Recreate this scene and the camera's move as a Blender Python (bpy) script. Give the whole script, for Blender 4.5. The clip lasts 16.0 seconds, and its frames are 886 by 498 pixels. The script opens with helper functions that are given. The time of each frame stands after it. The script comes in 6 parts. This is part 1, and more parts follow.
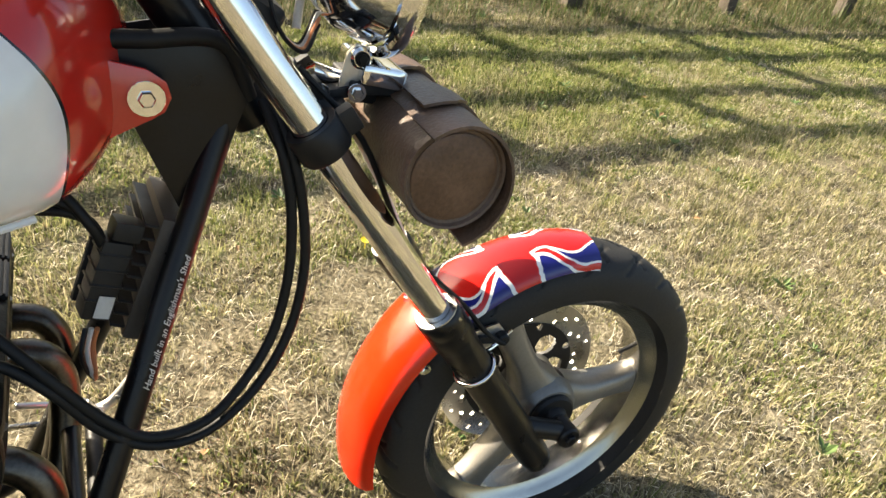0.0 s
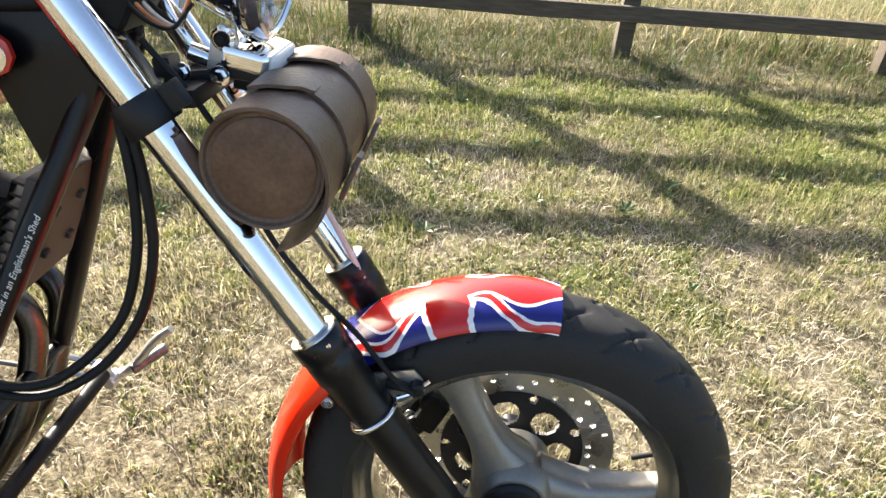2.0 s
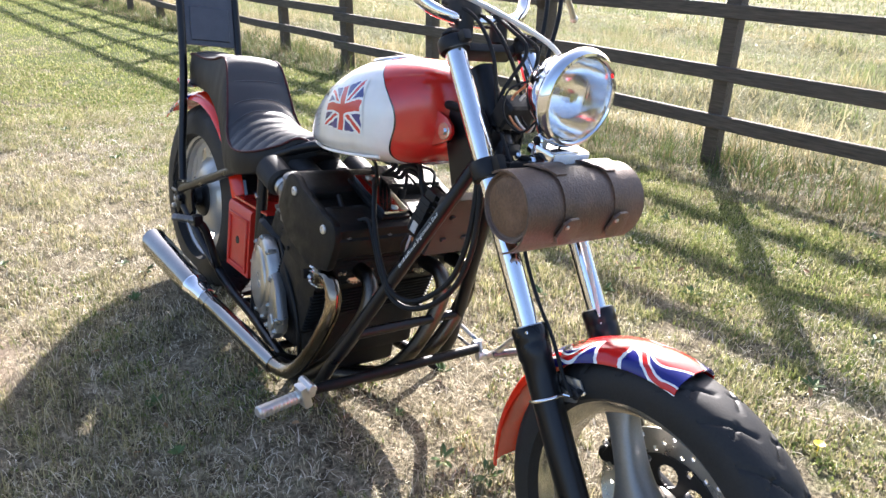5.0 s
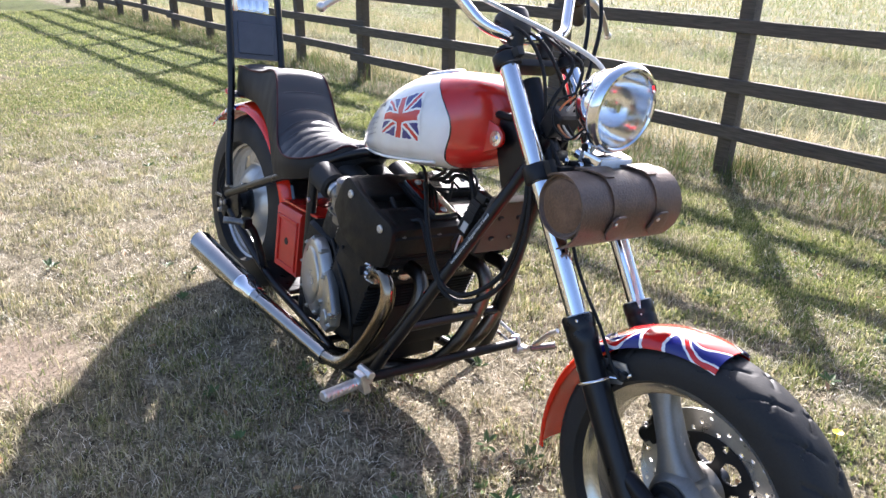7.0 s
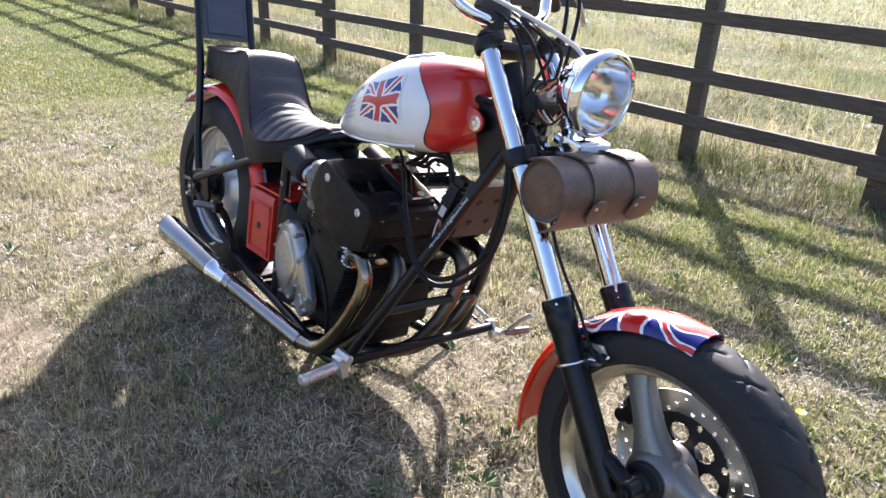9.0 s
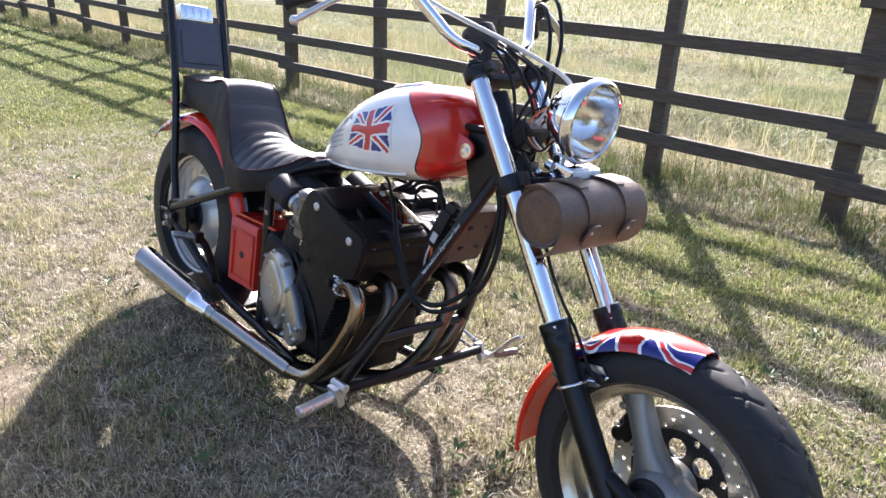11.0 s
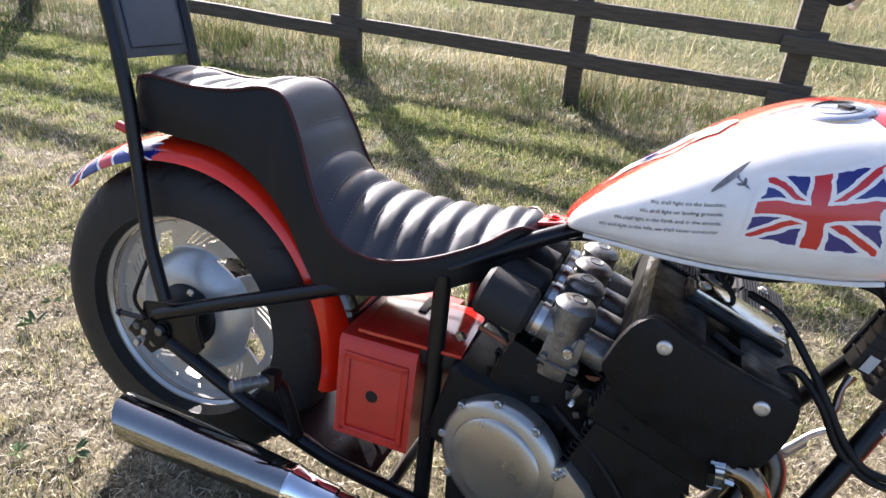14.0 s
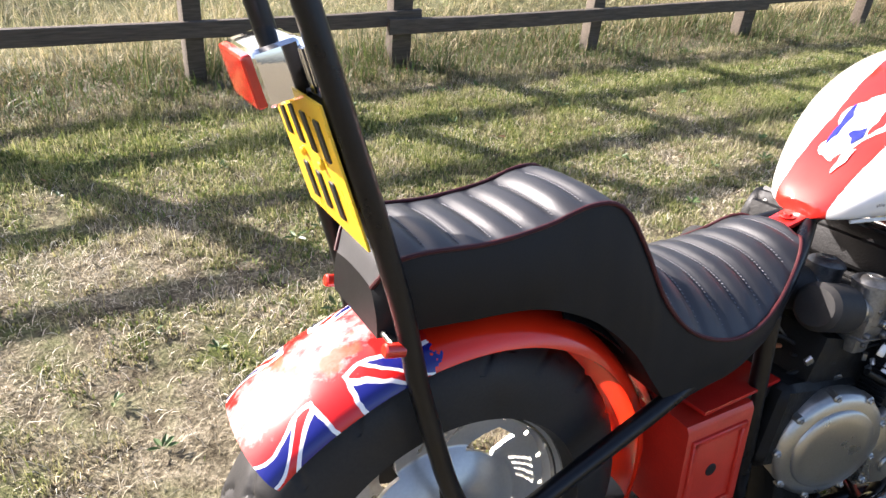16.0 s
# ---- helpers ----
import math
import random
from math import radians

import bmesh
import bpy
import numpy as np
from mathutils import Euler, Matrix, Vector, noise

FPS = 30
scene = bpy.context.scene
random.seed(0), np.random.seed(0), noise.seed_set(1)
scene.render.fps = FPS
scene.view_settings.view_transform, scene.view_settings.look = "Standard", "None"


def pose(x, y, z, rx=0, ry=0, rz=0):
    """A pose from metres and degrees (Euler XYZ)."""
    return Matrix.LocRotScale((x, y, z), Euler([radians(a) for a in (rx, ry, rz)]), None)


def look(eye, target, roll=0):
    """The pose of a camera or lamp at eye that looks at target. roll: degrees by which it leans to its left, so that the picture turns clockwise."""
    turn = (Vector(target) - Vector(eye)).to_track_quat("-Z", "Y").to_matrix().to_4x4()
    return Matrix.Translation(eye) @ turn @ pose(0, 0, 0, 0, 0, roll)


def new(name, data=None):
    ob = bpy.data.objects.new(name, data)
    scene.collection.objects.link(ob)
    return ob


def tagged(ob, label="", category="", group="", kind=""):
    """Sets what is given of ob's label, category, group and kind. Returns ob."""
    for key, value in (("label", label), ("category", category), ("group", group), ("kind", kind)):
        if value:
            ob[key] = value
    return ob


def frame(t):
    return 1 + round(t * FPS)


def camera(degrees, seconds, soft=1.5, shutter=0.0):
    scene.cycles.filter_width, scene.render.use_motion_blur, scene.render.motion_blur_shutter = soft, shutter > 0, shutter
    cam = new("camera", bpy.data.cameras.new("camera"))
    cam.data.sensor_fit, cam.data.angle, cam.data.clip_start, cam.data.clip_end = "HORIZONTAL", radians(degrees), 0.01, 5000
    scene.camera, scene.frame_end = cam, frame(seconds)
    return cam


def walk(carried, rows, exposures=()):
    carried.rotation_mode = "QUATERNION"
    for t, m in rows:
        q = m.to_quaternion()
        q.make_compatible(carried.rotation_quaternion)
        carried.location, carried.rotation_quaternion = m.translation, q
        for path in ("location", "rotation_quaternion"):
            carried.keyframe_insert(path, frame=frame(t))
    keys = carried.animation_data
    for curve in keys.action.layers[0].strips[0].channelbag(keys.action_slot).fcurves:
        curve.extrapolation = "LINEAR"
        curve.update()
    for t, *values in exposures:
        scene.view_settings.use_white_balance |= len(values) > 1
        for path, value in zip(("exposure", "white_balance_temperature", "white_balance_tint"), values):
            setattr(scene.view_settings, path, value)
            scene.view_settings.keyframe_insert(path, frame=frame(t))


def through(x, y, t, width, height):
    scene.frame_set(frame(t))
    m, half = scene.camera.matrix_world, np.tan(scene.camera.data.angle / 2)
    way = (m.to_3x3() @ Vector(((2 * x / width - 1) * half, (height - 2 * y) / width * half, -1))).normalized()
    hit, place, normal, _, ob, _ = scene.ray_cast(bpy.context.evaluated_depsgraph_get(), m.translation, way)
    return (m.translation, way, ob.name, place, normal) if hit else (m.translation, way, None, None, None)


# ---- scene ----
cam = camera(64.4, 16.0, soft=1.5)
PATH = [
    (0, (0.08, -0.618, 1.121), (0.976, 0.769, -0.007), 12.1),
    (0.5, (0.182, -0.603, 1.094), (0.952, 0.862, -0.029), 10.6),
    (1, (0.29, -0.616, 1.077), (0.868, 0.931, -0.05), 8.5),
    (1.5, (0.468, -0.697, 1.086), (0.668, 0.965, -0.008), 5.9),
    (2, (0.596, -0.653, 1.068), (0.655, 1.027, -0.015), 4.9),
    (2.5, (0.704, -0.558, 1.064), (0.546, 1.027, -0.145), 4.0),
    (3, (0.794, -0.538, 1.065), (0.253, 0.95, -0.157), 1.6),
    (3.5, (0.925, -0.603, 1.08), (0.018, 0.778, -0.047), 2.6),
    (4, (0.988, -0.707, 1.104), (-0.136, 0.597, 0.087), 1.4),
    (4.5, (1.094, -0.825, 1.151), (-0.187, 0.466, 0.317), 0.2),
    (5, (1.231, -0.858, 1.163), (-0.178, 0.322, 0.366), 1.6),
    (5.2, (1.274, -0.828, 1.162), (-0.171, 0.318, 0.388), 1.7),
    (7.3, (1.258, -1.037, 1.186), (-0.153, 0.155, 0.419), 1.9),
    (7.5, (1.254, -1.033, 1.183), (-0.142, 0.176, 0.415), 2.4),
    (8, (1.256, -1.04, 1.181), (-0.107, 0.206, 0.413), 3.2),
    (8.5, (1.253, -1.044, 1.18), (-0.09, 0.213, 0.397), 3.4),
    (8.7, (1.249, -1.048, 1.178), (-0.093, 0.203, 0.382), 3.2),
    (11, (1.198, -1.118, 1.197), (-0.082, 0.227, 0.454), 2.9),
    (11.5, (1.042, -1.064, 1.158), (-0.14, 0.391, 0.463), 2.8),
    (12, (0.818, -1.078, 1.197), (-0.397, 0.351, 0.504), 3.0),
    (12.5, (0.529, -1.131, 1.184), (-0.677, 0.262, 0.405), 1.6),
    (13, (0.244, -1.156, 1.179), (-0.798, 0.309, 0.302), 3.7),
    (13.5, (-0.015, -1.034, 1.174), (-0.944, 0.467, 0.235), 0.6),
    (14, (-0.236, -0.968, 1.189), (-0.8, 0.684, 0.215), 4.3),
    (14.5, (-0.576, -0.986, 1.208), (-0.784, 0.729, 0.2), 2.9),
    (15, (-0.881, -0.854, 1.206), (-0.98, 0.905, 0.26), 0.1),
    (15.2, (-1.025, -0.779, 1.217), (-1.058, 0.971, 0.249), -0.5),
    (15.5, (-1.217, -0.678, 1.227), (-0.926, 1.021, 0.212), 3.0),
    (16, (-1.482, -0.548, 1.229), (-0.614, 0.911, 0.171), 5.2),
]
EXPOSURES = [(0, 1.82, 7400, 8), (1.5, 2.05, 6860, 10), (2.5, 2.12, 6500, 11), (4.0, 2.33, 6300, 15), (5.2, 2.15, 6000, 16), (8, 2.02, 5850, 19), (12.5, 1.95, 5900, 19), (14.5, 1.86, 6000, 19), (16, 1.90, 6200, 18)]
walk(cam, [(t, look(eye, target, roll)) for t, eye, target, roll in PATH], EXPOSURES)

# ---- light ----
SUN_AZ, SUN_EL = radians(38.7), radians(28.0)
to_sun = Vector((-math.sin(SUN_AZ) * math.cos(SUN_EL), math.cos(SUN_AZ) * math.cos(SUN_EL), math.sin(SUN_EL)))
world = bpy.data.worlds.new("sky")
scene.world = world
world.use_nodes = True
sky = world.node_tree.nodes.new("ShaderNodeTexSky")
sky.sky_type, sky.sun_disc = "NISHITA", False
sky.dust_density, sky.air_density = 3.0, 0.9
sky.sun_elevation, sky.sun_rotation = SUN_EL, -SUN_AZ
world.node_tree.links.new(sky.outputs[0], world.node_tree.nodes["Background"].inputs[0])
world.node_tree.nodes["Background"].inputs[1].default_value = 0.09
sun = new("sun", bpy.data.lights.new("sun", "SUN"))
sun.data.energy, sun.data.angle, sun.data.color = 5.0, radians(0.55), (1.0, 0.93, 0.82)
sun.matrix_world = look(to_sun * 30, (0, 0, 0))

# ---- materials ----
class Nodes:
    """A small builder of node materials."""

    def __init__(self, name):
        self.mat = bpy.data.materials.new(name)
        self.mat.use_nodes = True
        self.tree = self.mat.node_tree
        self.bsdf = self.tree.nodes["Principled BSDF"]

    def node(self, kind, **inputs):
        n = self.tree.nodes.new("ShaderNode" + kind)
        for key, value in inputs.items():
            self.put(n.inputs[key.replace("_", " ")], value)
        return n

    def put(self, socket, value):
        if hasattr(value, "is_output"):
            self.tree.links.new(value, socket)
        elif isinstance(value, tuple) and len(value) == 3 and socket.type == "RGBA":
            socket.default_value = (*value, 1)
        else:
            socket.default_value = value

    def math(self, op, a, b=0.0, c=None):
        n = self.tree.nodes.new("ShaderNodeMath")
        n.operation = op
        self.put(n.inputs[0], a)
        self.put(n.inputs[1], b)
        if c is not None:
            self.put(n.inputs[2], c)
        return n.outputs[0]

    def coords(self, which="Object"):
        return self.tree.nodes.new("ShaderNodeTexCoord").outputs[which]

    def split(self, vector):
        n = self.node("SeparateXYZ")
        self.put(n.inputs[0], vector)
        return n.outputs

    def noise(self, scale, detail=3.0, vector=None, rough=0.55):
        n = self.node("TexNoise", Scale=scale, Detail=detail, Roughness=rough)
        self.put(n.inputs["Vector"], self.coords() if vector is None else vector)
        return n.outputs["Fac"]

    def ramp(self, fac, *stops):
        n = self.node("ValToRGB")
        self.put(n.inputs[0], fac)
        e = n.color_ramp.elements
        while len(e) < len(stops):
            e.new(0.5)
        for el, (p, c) in zip(e, stops):
            el.position = p
            el.color = (*c, 1) if isinstance(c, tuple) else (c, c, c, 1)
        return n.outputs[0]

    def mix(self, fac, a, b):
        n = self.tree.nodes.new("ShaderNodeMix")
        n.data_type = "RGBA"
        self.put(n.inputs[0], fac)
        self.put(n.inputs[6], a)
        self.put(n.inputs[7], b)
        return n.outputs[2]

    def set(self, **inputs):
        for key, value in inputs.items():
            self.put(self.bsdf.inputs[key.replace("_", " ")], value)
        return self

    def bump(self, height, strength=0.3, distance=0.002):
        n = self.node("Bump", Strength=strength, Distance=distance)
        self.put(n.inputs["Height"], height)
        self.put(self.bsdf.inputs["Normal"], n.outputs[0])
        return self


def surface(name, low, high, rough=(0.4, 0.55), metal=0.0, scale=18.0, fine=220.0, relief=0.15, depth=0.0008, coat=0.0, shine=0.5):
    """A plain surface with broad and fine variation of colour, gloss and relief."""
    n = Nodes(name)
    broad, grain = n.noise(scale, 4), n.noise(fine, 2)
    both = n.math("ADD", n.math("MULTIPLY", broad, 0.7), n.math("MULTIPLY", grain, 0.3))
    n.set(Base_Color=n.ramp(both, (0.3, low), (0.7, high)), Metallic=metal)
    n.set(Roughness=n.ramp(broad, (0.3, rough[0]), (0.75, rough[1])), Coat_Weight=coat, Coat_Roughness=0.06, Specular_IOR_Level=shine)
    return n.bump(grain, relief, depth).mat


def flag_colour(n, u, v, wave=0.05, wave_scale=6.0):
    """Colour of a union flag that fills u, v in 0..1, with ragged brush edges."""
    w = n.node("CombineXYZ")
    n.put(w.inputs[0], u), n.put(w.inputs[1], v)
    wob = n.math("MULTIPLY_ADD", n.noise(wave_scale, 3, w.outputs[0]), wave * 2, -wave)
    wob2 = n.math("MULTIPLY_ADD", n.noise(wave_scale * 1.3, 3, w.outputs[0]), wave * 1.4, -wave * 0.7)
    x = n.math("ADD", n.math("MULTIPLY_ADD", u, 2.0, -1.0), wob)
    y = n.math("ADD", n.math("MULTIPLY_ADD", v, 2.0, -1.0), wob2)
    ax, ay = n.math("ABSOLUTE", x), n.math("ABSOLUTE", y)
    diag = n.math("ABSOLUTE", n.math("SUBTRACT", ax, ay))
    cross_r = n.math("MAXIMUM", n.math("LESS_THAN", ax, 0.13), n.math("LESS_THAN", ay, 0.19))
    cross_w = n.math("MAXIMUM", n.math("LESS_THAN", ax, 0.20), n.math("LESS_THAN", ay, 0.28))
    red, white, blue = (0.55, 0.015, 0.012), (0.78, 0.77, 0.74), (0.012, 0.016, 0.16)
    col = n.mix(n.math("LESS_THAN", diag, 0.215), blue, white)
    col = n.mix(n.math("LESS_THAN", diag, 0.09), col, red)
    col = n.mix(cross_w, col, white)
    return n.mix(cross_r, col, red)


WHITE = (0.78, 0.77, 0.73)
black_frame = surface("black_frame_paint", (0.003, 0.003, 0.004), (0.008, 0.008, 0.009), (0.25, 0.42), coat=0.05, shine=0.3)
black_gloss = surface("black_gloss_paint", (0.004, 0.004, 0.005), (0.010, 0.010, 0.011), (0.10, 0.22), coat=0.6)
black_plastic = surface("black_plastic", (0.006, 0.006, 0.007), (0.014, 0.014, 0.014), (0.42, 0.6), shine=0.35)
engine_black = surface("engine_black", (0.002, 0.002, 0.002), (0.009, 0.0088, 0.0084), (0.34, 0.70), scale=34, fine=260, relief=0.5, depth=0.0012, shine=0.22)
rubber = surface("rubber", (0.009, 0.0088, 0.0085), (0.025, 0.0235, 0.0215), (0.5, 0.75), scale=12, relief=0.35, shine=0.35)
hose_rubber = surface("hose_rubber", (0.005, 0.005, 0.005), (0.011, 0.011, 0.011), (0.45, 0.6), shine=0.25)
chrome = surface("chrome", (0.75, 0.75, 0.76), (0.86, 0.86, 0.86), (0.03, 0.09), 1.0, relief=0.02)
steel = surface("steel", (0.42, 0.41, 0.39), (0.62, 0.61, 0.58), (0.22, 0.38), 1.0)
alloy = surface("alloy_casting", (0.50, 0.48, 0.45), (0.68, 0.66, 0.62), (0.30, 0.45), 0.85, relief=0.25)
rim_silver = surface("rim_polished_alloy", (0.34, 0.33, 0.31), (0.46, 0.45, 0.42), (0.13, 0.24), 0.95, scale=10)
spoke_grey = surface("spoke_grey_paint", (0.20, 0.19, 0.17), (0.29, 0.275, 0.25), (0.34, 0.48), 0.6, scale=14, relief=0.25)
silencer_steel = surface("polished_dark_steel", (0.24, 0.235, 0.225), (0.36, 0.35, 0.33), (0.025, 0.075), 1.0, scale=6)
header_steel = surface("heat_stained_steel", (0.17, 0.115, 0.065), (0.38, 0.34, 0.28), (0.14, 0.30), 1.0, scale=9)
# Header steel with a darker base colour, to dim reflections in the far pipes.
darkened_header_steel = surface("darkened_header_steel", (0.05, 0.045, 0.04), (0.16, 0.14, 0.115), (0.25, 0.45), 1.0, scale=12)
red_paint = surface("red_paint", (0.47, 0.016, 0.010), (0.55, 0.022, 0.014), (0.12, 0.22), coat=0.7, relief=0.03)
red_box = surface("red_brushed_paint", (0.44, 0.022, 0.012), (0.60, 0.035, 0.018), (0.28, 0.42), relief=0.25, depth=0.001)
white_paint = surface("white_paint", (0.74, 0.73, 0.69), (0.80, 0.79, 0.76), (0.12, 0.2), coat=0.7, relief=0.02)
dark_airbrush = surface("dark_airbrush_paint", (0.07, 0.07, 0.075), (0.20, 0.20, 0.205), (0.12, 0.2), coat=0.6, scale=120, relief=0.02)
grey_paint = surface("grey_airbrush_paint", (0.34, 0.33, 0.33), (0.62, 0.61, 0.60), (0.12, 0.2), coat=0.6, scale=60, relief=0.02)
blue_paint = surface("blue_paint", (0.012, 0.016, 0.14), (0.03, 0.035, 0.24), (0.12, 0.2), coat=0.6, scale=60, relief=0.02)
leather = surface("brown_leather", (0.040, 0.023, 0.015), (0.165, 0.102, 0.068), (0.36, 0.60), scale=13, fine=240, relief=0.6, depth=0.0016)
end_leather = surface("worn_red_brown_leather", (0.055, 0.026, 0.014), (0.19, 0.105, 0.060), (0.34, 0.56), scale=20, fine=180, relief=0.6, depth=0.0016)
seat_vinyl = surface("black_vinyl", (0.012, 0.012, 0.0135), (0.022, 0.022, 0.024), (0.42, 0.56), scale=8, fine=420, relief=0.35, depth=0.0007, shine=0.65)
side_vinyl = surface("smooth_black_side_vinyl", (0.007, 0.007, 0.0075), (0.013, 0.013, 0.0135), (0.42, 0.58), scale=6, fine=360, relief=0.3, depth=0.0006, shine=0.22)
disc_silver = surface("satin_silver_paint", (0.46, 0.45, 0.42), (0.60, 0.585, 0.55), (0.28, 0.42), 0.55, scale=12)
slate_plate = surface("slate_blue_plate", (0.034, 0.038, 0.050), (0.062, 0.068, 0.086), (0.30, 0.46), scale=16)
piping_red = surface("dark_red_piping", (0.032, 0.007, 0.008), (0.070, 0.011, 0.012), (0.45, 0.6), shine=0.3)
clear_lens = surface("clear_plastic_lens", (0.7, 0.7, 0.7), (0.8, 0.8, 0.8), (0.05, 0.1))
yellow_plate = surface("yellow_plate", (0.72, 0.45, 0.02), (0.80, 0.52, 0.03), (0.25, 0.35))
plate_ink = surface("black_ink", (0.01, 0.01, 0.01), (0.02, 0.02, 0.02), (0.4, 0.5))
red_lens = surface("red_lens", (0.45, 0.02, 0.01), (0.55, 0.03, 0.015), (0.06, 0.12), coat=0.5)
thread = surface("grey_thread", (0.13, 0.13, 0.14), (0.20, 0.20, 0.21), (0.5, 0.7))
cream_cable = surface("pale_cable_sleeve", (0.45, 0.44, 0.41), (0.62, 0.6, 0.56), (0.35, 0.5))

satin_steel = surface("satin_steel_plate", (0.52, 0.52, 0.52), (0.64, 0.64, 0.63), (0.10, 0.20), 1.0, scale=40)
carb_metal = surface("grimy_alloy", (0.09, 0.09, 0.088), (0.28, 0.272, 0.255), (0.32, 0.5), 0.8, scale=30, relief=0.4)
cover_alloy = surface("brushed_cover_alloy", (0.36, 0.35, 0.32), (0.48, 0.47, 0.43), (0.26, 0.38), 0.9, scale=9, relief=0.12)
cooler_brown = surface("brown_faded_paint", (0.030, 0.025, 0.021), (0.055, 0.047, 0.040), (0.5, 0.65))
copper_wire = surface("orange_wire", (0.42, 0.14, 0.05), (0.55, 0.20, 0.08), (0.4, 0.5))


def glass_material(name, tint=(1, 1, 1), rough=0.02):
    n = Nodes(name)
    n.set(Base_Color=tint, Roughness=rough, Transmission_Weight=1.0, IOR=1.45)
    return n.mat


lamp_glass = glass_material("lamp_glass", (1, 1, 1), 0.0)
reflector_metal = surface("lamp_reflector", (0.80, 0.80, 0.80), (0.87, 0.87, 0.87), (0.07, 0.14), 1.0, scale=20)


def wood_material():
    n = Nodes("weathered_dark_timber")
    m = n.node("Mapping", Scale=(2.5, 30, 30))
    n.put(m.inputs["Vector"], n.coords())
    grain = n.noise(4, 5, m.outputs[0])
    broad = n.noise(1.6, 3)
    col = n.ramp(grain, (0.25, (0.034, 0.026, 0.018)), (0.8, (0.145, 0.116, 0.084)))
    col = n.mix(n.math("MULTIPLY", broad, 0.5), col, (0.066, 0.055, 0.042))
    n.set(Base_Color=col, Roughness=0.85)
    return n.bump(grain, 0.6, 0.004).mat


timber = wood_material()


def lawn_patches(n, pos):
    """How green the lawn is from place to place: dry by the motorcycle, greener towards the fence."""
    y = n.split(pos)[1]
    along_x = n.math("MAXIMUM", n.math("MULTIPLY_ADD", n.split(pos)[0], -0.14, -0.30), 0.0)
    toward = n.math("ADD", n.math("MULTIPLY_ADD", y, 0.31, -0.12), n.math("MINIMUM", along_x, 0.45))
    broad = n.math("MULTIPLY_ADD", n.noise(0.9, 4, pos), 1.7, -0.85)
    small = n.math("MULTIPLY_ADD", n.noise(7.0, 4, pos), 1.9, -0.95)
    fence = n.math("MULTIPLY", n.math("MAXIMUM", n.math("SUBTRACT", y, 2.35), 0.0), -2.4)
    return n.math("ADD", n.math("ADD", n.math("ADD", toward, broad), small), n.math("MAXIMUM", fence, -1.0))


def ground_material():
    n = Nodes("dry_lawn_soil")
    pos = n.coords()
    fine, mid = n.noise(90, 4, pos, 0.7), n.noise(14, 4, pos, 0.6)
    both = n.math("ADD", n.math("MULTIPLY", fine, 0.6), n.math("MULTIPLY", mid, 0.4))
    dry = n.ramp(both, (0.38, (0.045, 0.036, 0.022)), (0.5, (0.17, 0.145, 0.095)), (0.66, (0.44, 0.385, 0.275)))
    green = n.ramp(both, (0.36, (0.022, 0.028, 0.009)), (0.66, (0.15, 0.17, 0.055)))
    straw = n.ramp(both, (0.36, (0.06, 0.06, 0.028)), (0.66, (0.26, 0.255, 0.13)))
    bare = n.node("VectorMath")
    bare.operation = "DISTANCE"
    n.put(bare.inputs[0], pos)
    bare.inputs[1].default_value = (-0.98, -0.86, 0)
    patch = n.math("ADD", bare.outputs["Value"], n.math("MULTIPLY_ADD", n.noise(7, 3, pos), 0.3, -0.15))
    col = n.mix(n.ramp(lawn_patches(n, pos), (0.15, 0.0), (0.65, 1.0)), dry, green)
    out = n.math("MULTIPLY", n.math("SUBTRACT", n.split(pos)[1], 3.2), 2.0)
    col = n.mix(n.math("MINIMUM", n.math("MAXIMUM", out, 0.0), 1.0), col, straw)
    earth = n.ramp(both, (0.35, (0.15, 0.115, 0.08)), (0.65, (0.36, 0.29, 0.21)))
    n.set(Base_Color=n.mix(n.ramp(patch, (0.16, 1.0), (0.30, 0.0)), col, earth), Roughness=0.95, Specular_IOR_Level=0.1)
    return n.bump(both, 0.9, 0.025).mat


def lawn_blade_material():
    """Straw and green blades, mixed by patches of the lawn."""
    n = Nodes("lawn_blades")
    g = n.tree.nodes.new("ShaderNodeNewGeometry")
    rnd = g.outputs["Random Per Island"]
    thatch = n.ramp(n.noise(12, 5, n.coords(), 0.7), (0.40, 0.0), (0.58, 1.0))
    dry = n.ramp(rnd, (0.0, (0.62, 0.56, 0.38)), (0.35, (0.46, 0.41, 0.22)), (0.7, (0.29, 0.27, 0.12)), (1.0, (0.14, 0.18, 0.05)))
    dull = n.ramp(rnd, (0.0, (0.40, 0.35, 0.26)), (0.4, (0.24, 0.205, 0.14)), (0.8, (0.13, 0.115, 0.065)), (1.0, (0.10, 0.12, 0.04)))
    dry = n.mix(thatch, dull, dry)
    green = n.ramp(rnd, (0.0, (0.52, 0.48, 0.26)), (0.25, (0.36, 0.36, 0.13)), (0.6, (0.215, 0.255, 0.065)), (1.0, (0.11, 0.15, 0.035)))
    col = n.mix(n.ramp(lawn_patches(n, n.coords()), (0.1, 0.0), (0.6, 1.0)), dry, green)
    n.set(Base_Color=col, Roughness=0.6, Specular_IOR_Level=0.3)
    t = n.node("BsdfTranslucent", Color=col)
    m = n.node("MixShader", Fac=0.4)
    n.tree.links.new(n.bsdf.outputs[0], m.inputs[1])
    n.tree.links.new(t.outputs[0], m.inputs[2])
    n.tree.links.new(m.outputs[0], n.tree.nodes["Material Output"].inputs["Surface"])
    return n.mat


